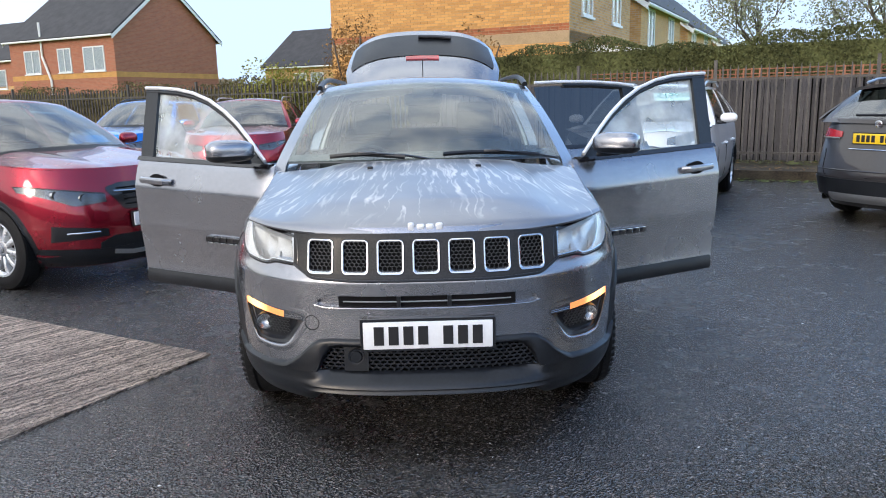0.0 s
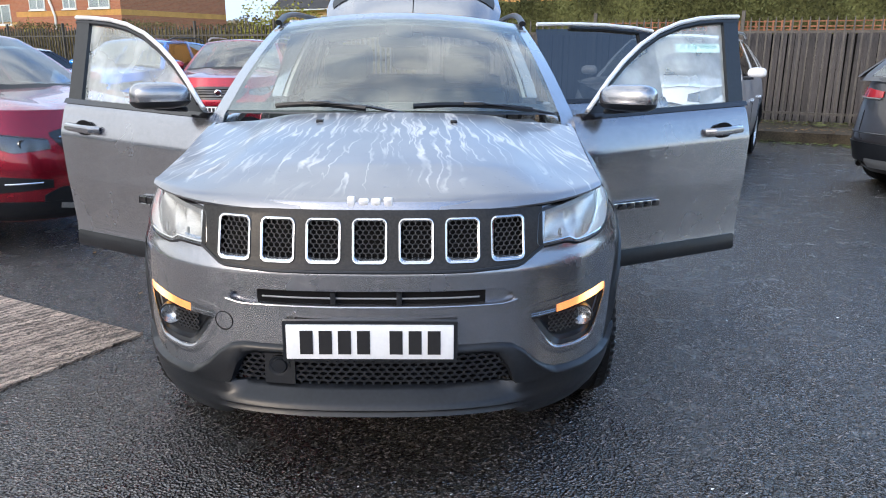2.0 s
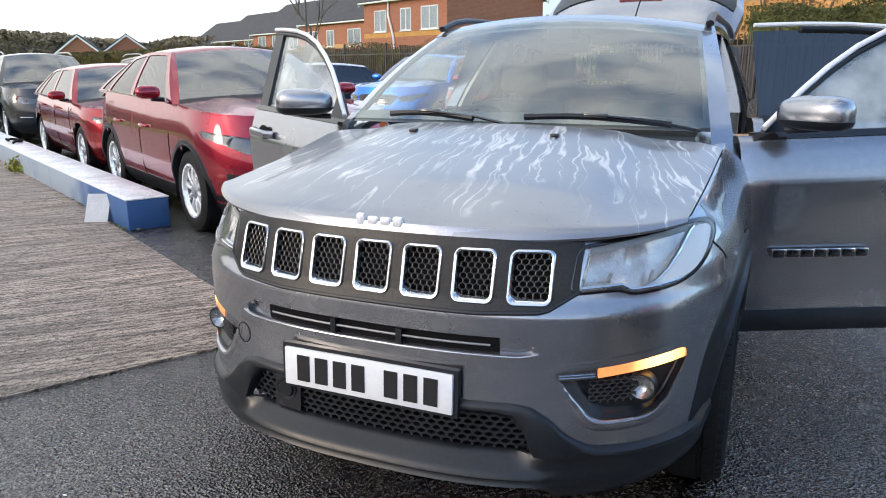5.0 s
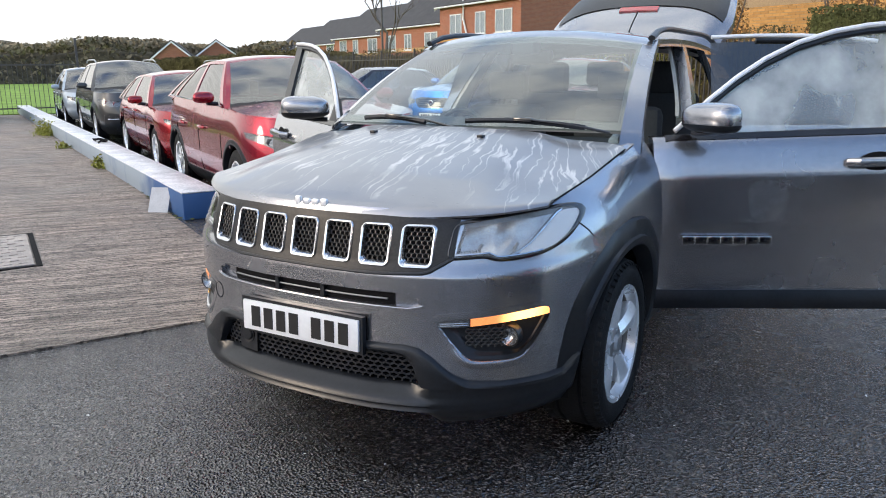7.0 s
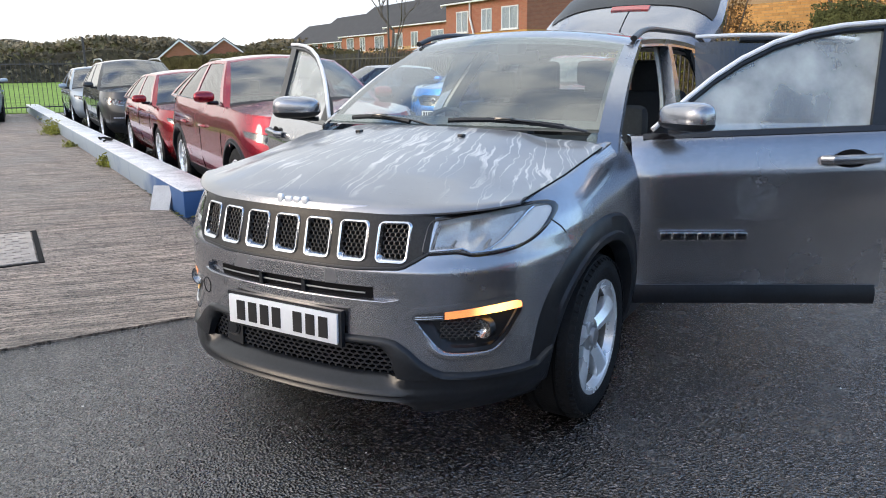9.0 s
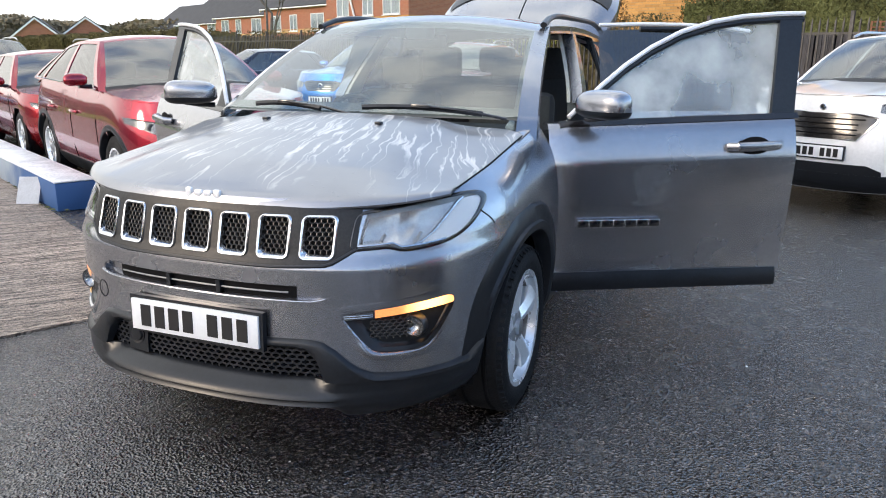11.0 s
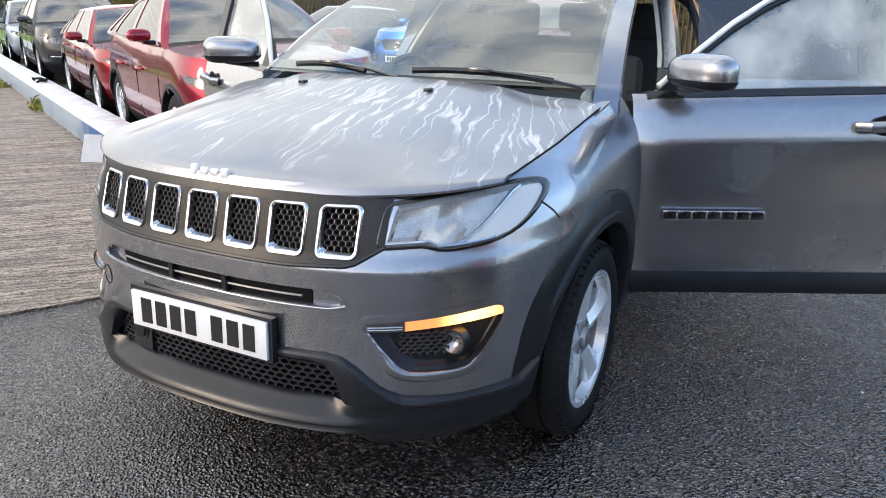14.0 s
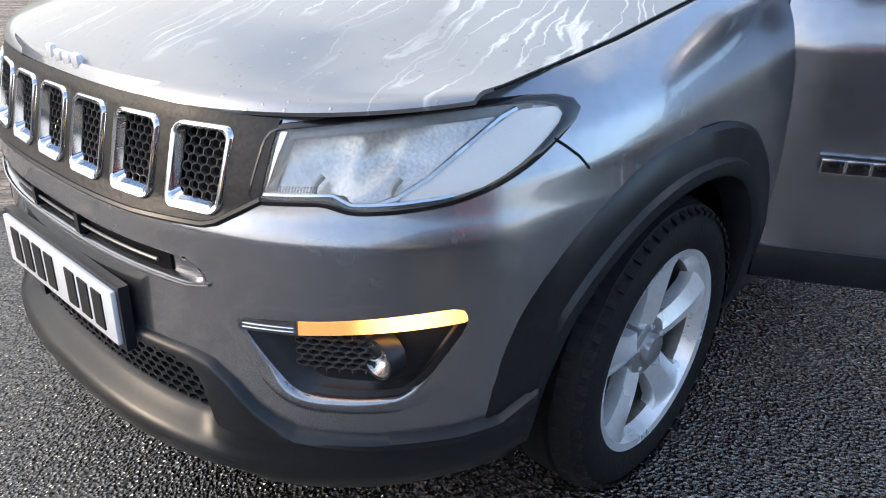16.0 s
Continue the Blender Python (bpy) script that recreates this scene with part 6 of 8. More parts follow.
def car_door(sgn, hinge, turn, length, front, glass_mat, name, top, rear_lean, mirror, rise=0.0):
    """A hinged car door, open by turn degrees; local x outwards, y from the hinge to the latch."""
    X = lambda z, d=0.0: sgn * (door_x(z) + d)
    lift = lambda z, q: z + rise * q * min(1.0, max(0.0, (z - 0.75) / 0.2))
    rear_at = lambda z: lerp(length + 0.015, top[-1][0], min(1.0, max(0.0, (z - 1.12) / (top[-1][1] - 1.12))))
    zs = [0.43, 0.46, 0.52, 0.58, 0.64, 0.70, 0.715, 0.76, 0.80, 0.87, 0.925, 0.935, 0.945, 0.965, 0.985, 1.01, 1.06, 1.095, 1.12]
    rows = []
    for i in range(17):
        q = i / 16
        rows.append([(X(z) - sgn * 0.02 * (q < 0.01), -0.03 + q * (length + 0.03 + rear_lean * (z - 0.4)), lift(z, q)) for z in zs])
    d = part(name, slab(rows, (-sgn * 0.09, 0, 0)), M_GREY, grey_suv, "open door")
    d.matrix_local = pose(sgn * hinge[0], hinge[1], 0, 0, 0, -sgn * turn)
    part("door_cladding", slab([[(X(z, 0.008), q * (length - 0.02), z) for z in (0.352, 0.37, 0.40, 0.425, 0.44)] for q in np.linspace(0, 1, 5)], (-sgn * 0.09, 0, 0)), M_PLASTIC, d, "black lower door cladding")
    part("door_trim_panel", slab([[(X(z) - sgn * 0.10, 0.05 + q * (length - 0.1), z) for z in (0.45, 0.6, 0.75, 0.9, 1.0, 1.1)] for q in np.linspace(0, 1, 5)], (-sgn * 0.05, 0, 0)), M_DASH, d, "dark inner door panel")
    line = [(X(z, 0.012), y, z) for y, z in ([(0.06, 1.150)] + top[1:] if front else top)]
    part("window_trim", tube(line, 0.0115, seg=8), M_TRIM, d, "bright trim along the window top")
    part("window_frame", tube([(X(z, -0.004), y, z) for y, z in [(y, z - 0.026) for y, z in top[1:]]], 0.014, seg=8), M_PLASTIC, d)
    part("waist_seal", slab([[(X(z, 0.006), y, lift(z, y / length)) for z in (1.108, 1.132)] for y in np.linspace(0.02, length + 0.03, 9)], (-sgn * 0.04, 0, 0)), M_GLOSSBLK, d)
    ye = top[-1][0]
    part("latch_pillar", slab([[(X(z, 0.008), rear_at(z) - w, z) for z in np.linspace(1.12 + rise, top[-1][1] - 0.01, 6)] for w in (0.115, 0.06, 0.004)], (-sgn * 0.04, 0, 0)), M_PLASTIC, d, "dark pillar cover")
    rows = []
    for i in range(21):
        y = lerp(top[0][0], ye - 0.12, i / 20)
        zt = interp(y, top) - 0.03
        rows.append([(X(z, -0.012), min(y, rear_at(z) - 0.10), z) for z in (lerp(1.11, max(1.112, zt), j / 8) for j in range(9))])
    g = part("window_glass", facing(grid_mesh(rows), (sgn, 0, 0)), glass_mat, d)
    hy = length - 0.20
    hz = 0.98 + rise * 1.3
    part("door_handle", join(tube([(X(0.98, 0.004), hy - 0.125, hz - 0.008), (X(0.98, 0.040), hy - 0.095, hz - 0.004), (X(0.98, 0.046), hy, hz), (X(0.98, 0.040), hy + 0.095, hz + 0.004), (X(0.98, 0.004), hy + 0.125, hz + 0.004)], 0.017, seg=8, flat=1.25)), M_GREY, d, "painted grey handle")
    part("handle_bowl", lathe_side(sgn, (X(0.975, 0.003), hy, hz - 0.002), 0.075, 0.042), M_DARK, d)
    if front:
        bm = bmesh.new()
        for k, bw in enumerate((0.050, 0.050, 0.053, 0.050, 0.050, 0.050, 0.050)):
            y = 0.105 + k * 0.056
            add_box(bm, sgn * 0.002, sgn * 0.016, y, y + bw, 0.660, 0.691, 0.003)
        ml = part("model_lettering", bm, M_GLOSSBLK, d, "row of black plain letter shapes")
        bm = bmesh.new()
        for k, bw in enumerate((0.050, 0.050, 0.053, 0.050, 0.050, 0.050, 0.050)):
            y = 0.105 + k * 0.056
            add_box(bm, sgn * 0.000, sgn * 0.0145, y - 0.002, y + bw + 0.002, 0.657, 0.694, 0.002)
        part("lettering_edge", bm, M_CHROME, ml, "bright edge of the letter shapes")
    if mirror:
        mx, my, mz = mirror
        mirror_turn = Matrix.Rotation(radians(30), 3, "Z")
        bm = bmesh.new()
        bmesh.ops.create_uvsphere(bm, u_segments=28, v_segments=18, radius=1)
        for v in bm.verts:
            x, y, z = v.co
            sq = lambda a, e: math.copysign(abs(a) ** e, a)
            p = mirror_turn @ Vector((0.135 * sq(x, 0.62), (0.085 if y < 0 else 0.045) * sq(y, 0.7), (0.070 if z > 0 else 0.052) * sq(z, 0.6) * (1.0 + 0.10 * x)))
            v.co = Vector((sgn * (mx + p.x), my + p.y, mz + p.z))
        md = Matrix.Translation((0, 0, 0))
        ms = part("mirror_shell", bm, M_GREY, d, "grey mirror shell")
        bm = bmesh.new()
        bmesh.ops.create_uvsphere(bm, u_segments=28, v_segments=18, radius=1)
        for v in bm.verts:
            x, y, z = v.co
            p = mirror_turn @ Vector((0.137 * sq(x, 0.62), (0.087 if y < 0 else 0.047) * sq(y, 0.7), min(-0.018, 0.055 * sq(z, 0.6) * (1.0 + 0.10 * x))))
            v.co = Vector((sgn * (mx + p.x), my + p.y, mz + p.z))
        part("mirror_skirt", bm, M_PLASTIC, d, "black lower mirror shell")
        part("mirror_base", join(tube([(sgn * -0.03, my - 0.035, mz - 0.062), (sgn * (mx - 0.05), my - 0.01, mz - 0.058), (sgn * (mx + 0.03), my + 0.02, mz - 0.046)], 0.026, seg=8, flat=0.55)), M_PLASTIC, d, "black mirror arm")
        part("mirror_sail", slab([[(X(z, 0.002), y, z) for z in (lerp(1.115, max(1.118, interp(y, top) - 0.02), j / 3) for j in range(4))] for y in np.linspace(0.03, 0.22, 6)], (-sgn * 0.03, 0, 0)), M_PLASTIC, d, "black corner panel behind the mirror")
        glass_corners = [mirror_turn @ Vector(c) for c in ((-0.085, 0.044, -0.034), (0.085, 0.044, -0.034), (0.085, 0.044, 0.042), (-0.08, 0.044, 0.038))]
        part("mirror_glass", ([(sgn * (mx + c.x), my + c.y, mz + c.z) for c in glass_corners], [(0, 1, 2, 3)]), M_MIRRORGLASS, d)
    return d


TOPF = [(0.03, 1.125), (0.12, 1.20), (0.22, 1.285), (0.34, 1.375), (0.47, 1.455), (0.62, 1.525), (0.78, 1.572), (0.93, 1.597), (1.10, 1.610), (1.235, 1.614)]
car_door(1, (0.902, 1.378), 62.0, 1.118, True, M_MIST, "front_door", TOPF, 0.01, (0.085, 0.175, 1.209), 0.035)
car_door(-1, (0.902, 1.378), 59.3, 1.10, True, M_MIST, "front_door", [(y * 0.985, z - 0.022 * min(1, y / 0.5)) for y, z in TOPF], 0.01, (0.085, 0.175, 1.209), 0.03)
TOPR = [(0.0, 1.585), (0.25, 1.592), (0.5, 1.59), (0.75, 1.575), (0.9, 1.555)]
car_door(1, (0.915, 2.48), 66.0, 0.88, False, M_TINT, "rear_door", TOPR, 0.05, None)
car_door(-1, (0.915, 2.48), 0.0, 0.88, False, M_TINT, "rear_door", TOPR, 0.05, None)


# ---- the other cars ----
def nose_at(x, y, turn):
    """A car whose nose is at lot place x, y and whose tail lies at the given turn from lot Y."""
    return lot(x, y, 0.0, turn)


row_y = 1.17 + 0.80
grand = dict(SUV, rails="", grille_chrome=False, chrome=True, skid=True, low_clad=0.34, wing_bar=0.795, badge_z=0.81, badge_r=0.07, headlamp=(0.44, 0.885, 0.70, 0.80, 0.07), grille=(0.42, 0.64, 0.865), fog=(0.46, 0.80, 0.42, 0.55), intake=(0.52, 0.29, 0.44), plate_z=0.555, wheel_y=(0.87, 3.32), L=4.15, cowl_y=1.08, screen_y=1.86, rear_y=3.36, back_y=3.98, roof_drop=0.07, roof_z=1.56)
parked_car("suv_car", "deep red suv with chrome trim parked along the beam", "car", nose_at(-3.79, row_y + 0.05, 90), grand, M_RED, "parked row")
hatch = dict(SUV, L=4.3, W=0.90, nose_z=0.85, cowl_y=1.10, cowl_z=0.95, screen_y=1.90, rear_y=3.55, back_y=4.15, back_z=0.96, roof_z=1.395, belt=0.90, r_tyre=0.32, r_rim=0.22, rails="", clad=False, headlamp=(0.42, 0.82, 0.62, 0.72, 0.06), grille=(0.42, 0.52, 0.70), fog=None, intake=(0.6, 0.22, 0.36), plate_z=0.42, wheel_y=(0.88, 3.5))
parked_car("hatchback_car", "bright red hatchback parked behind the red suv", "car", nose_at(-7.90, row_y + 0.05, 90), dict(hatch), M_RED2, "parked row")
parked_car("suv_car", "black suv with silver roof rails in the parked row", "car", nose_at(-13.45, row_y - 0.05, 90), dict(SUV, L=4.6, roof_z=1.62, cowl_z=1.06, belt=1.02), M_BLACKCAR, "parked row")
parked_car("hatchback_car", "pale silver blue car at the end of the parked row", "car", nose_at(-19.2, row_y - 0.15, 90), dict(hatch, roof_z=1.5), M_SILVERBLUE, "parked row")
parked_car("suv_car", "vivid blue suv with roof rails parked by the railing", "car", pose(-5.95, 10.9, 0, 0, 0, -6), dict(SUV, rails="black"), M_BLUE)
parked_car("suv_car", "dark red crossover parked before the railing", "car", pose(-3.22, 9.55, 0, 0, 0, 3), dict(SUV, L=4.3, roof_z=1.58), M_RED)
white_suv_c = dict(SUV, nose_z=1.06, cowl_z=1.15, belt=1.08, roof_z=1.63, grille=(0.47, 0.67, 0.90), grille_chrome=True, headlamp=(0.47, 0.87, 0.90, 1.0, 0.10), fog=(0.59, 0.82, 0.50, 0.76), fog_round=True, low_clad=0.36, intake=(0.56, 0.25, 0.45), plate_z=0.55, badge_z=0.955, badge_r=0.03)
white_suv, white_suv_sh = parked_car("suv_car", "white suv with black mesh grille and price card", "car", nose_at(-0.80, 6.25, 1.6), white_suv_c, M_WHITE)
k_screen = cabin_points(white_suv_c)[0]
kc = new("price_card")
kc.parent = white_suv
px_, py_, pz_ = k_screen(0.42, 0.62)
slope = math.degrees(math.atan2(white_suv_c["roof_z"] - white_suv_c["cowl_z"], white_suv_c["screen_y"] - white_suv_c["cowl_y"]))
kc.matrix_local = pose(px_, py_ - 0.012, pz_ + 0.014, slope, 0, 14)
box("card", -0.26, 0.26, -0.115, 0.085, -0.002, 0.0, M_PRICE, kc)
letters("price_lettering", "£13999", 0.145, 0.001, M_UPVC2, kc, pose(0, 0.01, 0.002), "teal price figures", 0.002)
dark_suv_c = dict(SUV, L=4.45, roof_z=1.60, back_z=1.13, belt=1.11, tail_lamp=(0.44, 0.88, 0.94, 1.08), rear_plate_z=0.96, rear_glass=M_GLASS, back_y=4.30, rear_y=3.85)
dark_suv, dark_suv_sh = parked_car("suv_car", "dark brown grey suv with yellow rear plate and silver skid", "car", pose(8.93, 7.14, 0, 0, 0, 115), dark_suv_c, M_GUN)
b_back = cabin_points(dark_suv_c)[2]
part("roof_spoiler", slab([[(q * 0.60, lerp(3.72, 4.05 - 0.06 * q * q, j / 3), 1.595 - 0.055 * q * q - 0.03 * j / 3) for j in range(4)] for q in [k / 6 for k in range(-6, 7)]], (0, 0, -0.035)), M_GUN, dark_suv)
part("rear_wiper", tube([b_back(q, 0.80) for q in (0.0, 0.1, 0.25, 0.45)], 0.016, seg=6), M_PLASTIC, dark_suv)
part("lower_rear_bumper", patch(dark_suv_sh, -0.86, 0.86, [(-2, 0.50), (2, 0.50)], [(-2, 0.30), (2, 0.30)], 0.016, 0.04, 26, 4, "rear"), M_PLASTIC, dark_suv, "black lower rear bumper")
part("rear_skid", patch(dark_suv_sh, -0.50, 0.50, [(-2, 0.335), (2, 0.335)], [(-2, 0.235), (2, 0.235)], 0.030, 0.04, 20, 3, "rear"), M_SATIN, dark_suv, "silver skid plate")
part("bumper_crease", tube([(x, dark_suv_sh.rear(x, 0.60) + 0.006, 0.60) for x in np.linspace(-0.86, 0.86, 25)], 0.009, seg=6), M_GUN, dark_suv)
part("boot_gap", tube([(x, dark_suv_sh.rear(x, z) + 0.001, z) for x, z in ((-0.66, 0.82), (-0.65, 0.60), (-0.60, 0.535), (0.0, 0.525), (0.60, 0.535), (0.65, 0.60), (0.66, 0.82))], 0.004, seg=5), M_DARK, dark_suv)
part("chrome_strip", tube([(x, dark_suv_sh.rear(x, 0.84) + 0.012, 0.84) for x in np.linspace(-0.30, 0.30, 9)], 0.008, seg=6), M_CHROME, dark_suv)
for sx in (-0.60, 0.60):
    part("exhaust_pipe", lathe_y((sx, dark_suv_sh.rear(sx, 0.27) + 0.05, 0.27), [(0.030, -0.02), (0.034, 0.0), (0.042, 0.0), (0.043, -0.12)]), M_CHROME, dark_suv)
    part("lamp_band", tube([(math.copysign(x, sx), dark_suv_sh.rear(x, 0.955) + 0.020, 0.955) for x in np.linspace(0.46, 0.86, 9)], 0.010, seg=6), M_FROST, dark_suv, "pale lower band of the tail light")

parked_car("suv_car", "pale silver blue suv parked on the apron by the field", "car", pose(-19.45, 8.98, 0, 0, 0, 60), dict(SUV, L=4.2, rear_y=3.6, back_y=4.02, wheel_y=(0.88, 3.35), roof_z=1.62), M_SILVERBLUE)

# the near car: a generic body with its own stepped tail
navy_c = dict(SUV, L=4.40, roof_z=1.56, rear_plate_z=None)
NY = -0.66
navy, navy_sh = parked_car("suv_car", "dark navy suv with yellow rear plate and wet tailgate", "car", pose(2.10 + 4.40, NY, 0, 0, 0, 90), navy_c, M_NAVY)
TAIL = [(0.22, 0.10), (0.30, 0.05), (0.42, 0.022), (0.52, 0.012), (0.55, 0.016), (0.562, 0.030), (0.572, 0.055), (0.64, 0.060), (0.76, 0.050), (0.82, 0.046), (0.855, 0.052), (0.885, 0.066), (0.92, 0.078), (0.97, 0.078), (1.04, 0.070), (1.12, 0.066), (1.20, 0.115)]


def tail_point(a, z, off=0.0):
    """On the near car's tail, a across; the wall turns forward past its corners."""
    r = min(abs(a), 0.90)
    back = 4.51 - interp(z, TAIL) - 0.123 * (r / 0.92) ** 4 + off
    if abs(a) > 0.90:
        back -= 6.0 * (abs(a) - 0.90)
    over = 0.022 * min(1.0, max(0.0, abs(a) - 0.90) / 0.02)
    return math.copysign(r + over, a), back, z


across = [-1.0, -0.95, -0.92, -0.91] + list(np.linspace(-0.90, 0.90, 37)) + [0.91, 0.92, 0.95, 1.0]
part("rear_bumper", grid_mesh([[tail_point(a, z) for z in (0.22, 0.26, 0.30, 0.36, 0.42, 0.48, 0.52, 0.55, 0.562, 0.572)] for a in across]), M_NAVY, navy, "scratched wet rear bumper")
part("tailgate_panel", grid_mesh([[tail_point(a, z) for z in (0.572, 0.60, 0.64, 0.70, 0.76, 0.79, 0.82, 0.84, 0.855, 0.87, 0.885, 0.90, 0.92, 0.95, 0.97, 1.0, 1.04, 1.08, 1.12, 1.16, 1.20)] for a in across]), M_NAVY, navy, "wet streaked tailgate")
part("bumper_scuff", tube([tail_point(a, 0.556, 0.002) for a in np.linspace(-0.85, 0.85, 41)], 0.0035, seg=5), M_SATIN, navy, "worn pale edge of the bumper")
for sgn in (1, -1):
    part("tail_light", slab([[tail_point(sgn * a, lerp(1.005 + 0.02 * (0.9 - min(a, 0.9)), 1.135, j / 5), 0.010) for j in range(6)] for a in (0.50, 0.58, 0.66, 0.74, 0.82, 0.88, 0.90, 0.92, 0.96)], (0, -0.02, 0)), M_TAIL, navy)
    part("rear_reflector", slab([[tail_point(sgn * a, z, 0.006) for z in (0.70, 0.72, 0.76)] for a in (0.60, 0.66, 0.72, 0.78)], (0, -0.01, 0)), M_TAIL, navy)
    part("boot_gap", tube([tail_point(sgn * a, z, 0.001) for a, z in ((0.56, 1.02), (0.60, 0.92), (0.64, 0.84), (0.62, 0.74), (0.50, 0.66), (0.36, 0.61))], 0.004, seg=5), M_DARK, navy)
bm = bmesh.new()
for k in range(6):
    x, y, z = tail_point(0.40 + 0.036 * k, 0.875)
    add_box(bm, x, x + 0.028, y - 0.004, y + 0.008, 0.86, 0.89, 0.003)
part("model_lettering", bm, M_CHROME, navy, "row of bright plain letter shapes")
px_, py_, pz_ = tail_point(0.0, 0.715, 0.012)
number_plate(navy, (px_, py_, pz_), 180, M_PLATEY, -8)
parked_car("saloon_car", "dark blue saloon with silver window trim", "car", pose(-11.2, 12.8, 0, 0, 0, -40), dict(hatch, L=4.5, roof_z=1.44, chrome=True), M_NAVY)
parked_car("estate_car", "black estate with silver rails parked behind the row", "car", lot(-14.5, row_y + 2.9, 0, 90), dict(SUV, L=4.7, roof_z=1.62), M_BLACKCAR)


# ---- ground and setting ----
def tarmac():
    """Wet tarmac: chippings of mixed tones in a dark binder, each a little tilted, with a film of water that lies in patches."""
    m, b, node, l = shader("wet tarmac")
    co = node("TexCoord").outputs["Object"]
    stones = node("TexVoronoi", {"Vector": co}, Scale=98.0)
    patches = node("TexNoise", {"Vector": co}, Scale=0.5, Detail=7.0, Roughness=0.6)
    blotch = node("TexNoise", {"Vector": co}, Scale=4.0, Detail=5.0, Roughness=0.65)
    fine = node("TexNoise", {"Vector": co}, Scale=30.0, Detail=5.0, Roughness=0.6)
    bw = node("RGBToBW", {"Color": stones.outputs["Color"]})
    stone = node("MapRange", {"Value": bw.outputs[0]}, From_Min=0.50, From_Max=0.92, To_Min=0.001, To_Max=0.14)
    tint = node("MixRGB", {"Fac": patches.outputs["Fac"]}, Color1=(0.68, 0.61, 0.575, 1), Color2=(1.62, 1.45, 1.33, 1))
    clump = node("TexNoise", {"Vector": co}, Scale=48.0, Detail=3.0, Roughness=0.8)
    lump = node("MapRange", {"Value": clump.outputs["Fac"]}, From_Min=0.36, From_Max=0.66, To_Min=0.25, To_Max=2.1)
    mixed = node("Math", {0: stone.outputs[0], 1: lump.outputs[0]}, operation="MULTIPLY")
    col = node("MixRGB", {"Color1": mixed.outputs[0], "Color2": tint.outputs[0]}, Fac=1.0)
    col.blend_type = "MULTIPLY"
    l.new(col.outputs[0], b.inputs["Base Color"])
    damp = node("Math", {0: patches.outputs["Fac"], 1: blotch.outputs["Fac"]}, operation="ADD")
    rough = node("MapRange", {"Value": damp.outputs[0]}, From_Min=0.80, From_Max=1.2, To_Min=0.12, To_Max=0.32)
    l.new(rough.outputs[0], b.inputs["Roughness"])
    tilt = node("VectorMath", {0: stones.outputs["Color"]}, operation="SUBTRACT")
    tilt.inputs[1].default_value = (0.5, 0.5, 0.0)
    lean = node("VectorMath", {0: tilt.outputs[0]}, operation="MULTIPLY")
    lean.inputs[1].default_value = (0.42, 0.42, 0.0)
    up = node("VectorMath", {0: lean.outputs[0]}, operation="ADD")
    up.inputs[1].default_value = (0, 0, 1)
    unit = node("VectorMath", {0: up.outputs[0]}, operation="NORMALIZE")
    soft = node("Math", {0: fine.outputs["Fac"]}, operation="MULTIPLY")
    soft.inputs[1].default_value = 0.15
    height = node("Math", {0: stones.outputs["Distance"], 1: soft.outputs[0]}, operation="ADD")
    bump = node("Bump", {"Height": height.outputs[0], "Normal": unit.outputs[0]}, Strength=1.0, Distance=0.008)
    l.new(bump.outputs[0], b.inputs["Normal"])
    b.inputs["Coat Roughness"].default_value = 0.10
    break_up = node("TexNoise", {"Vector": co}, Scale=85.0, Detail=2.0, Roughness=0.7)
    film = node("MapRange", {"Value": break_up.outputs["Fac"]}, From_Min=0.37, From_Max=0.53, To_Min=0.0, To_Max=1.0)
    gloss = node("MapRange", {"Value": break_up.outputs["Fac"]}, From_Min=0.37, From_Max=0.53, To_Min=0.2, To_Max=1.0)
    l.new(film.outputs[0], b.inputs["Coat Weight"])
    l.new(gloss.outputs[0], b.inputs["Specular IOR Level"])
    b.inputs["Coat IOR"].default_value = 1.75
    l.new(bump.outputs[0], b.inputs["Coat Normal"])
    return m


def brickwork(name, light, dark, mortar=(0.45, 0.38, 0.30)):
    """Brick laid in courses on upright walls."""
    m, b, node, l = shader(name, 0.85)
    xyz = node("SeparateXYZ", {"Vector": node("TexCoord").outputs["Object"]})
    along = node("Math", {0: xyz.outputs["X"], 1: xyz.outputs["Y"]}, operation="ADD")
    vec = node("CombineXYZ", {"X": along.outputs[0], "Y": xyz.outputs["Z"]})
    br = node("TexBrick", {"Vector": vec.outputs[0]}, Scale=1.0, Color1=(*light, 1), Color2=(*dark, 1), Mortar=(*mortar, 1), Mortar_Size=0.008, Brick_Width=0.225, Row_Height=0.075)
    l.new(br.outputs["Color"], b.inputs["Base Color"])
    bump = node("Bump", {"Height": br.outputs["Fac"]}, Strength=0.4, Distance=-0.01)
    l.new(bump.outputs[0], b.inputs["Normal"])
    return m


def island_brick(name, light, dark):
    """Brick faces that differ piece by piece."""
    m, b, node, l = shader(name, 0.85)
    rnd = node("NewGeometry").outputs["Random Per Island"]
    n1 = node("TexNoise", {"Vector": node("TexCoord").outputs["Object"]}, Scale=30.0, Detail=3.0)
    s = node("Math", {0: rnd, 1: n1.outputs["Fac"]}, operation="ADD")
    mr = node("MapRange", {"Value": s.outputs[0]}, From_Min=0.3, From_Max=1.4)
    col = node("MixRGB", {"Fac": mr.outputs[0]}, Color1=(*dark, 1), Color2=(*light, 1))
    l.new(col.outputs[0], b.inputs["Base Color"])
    return m


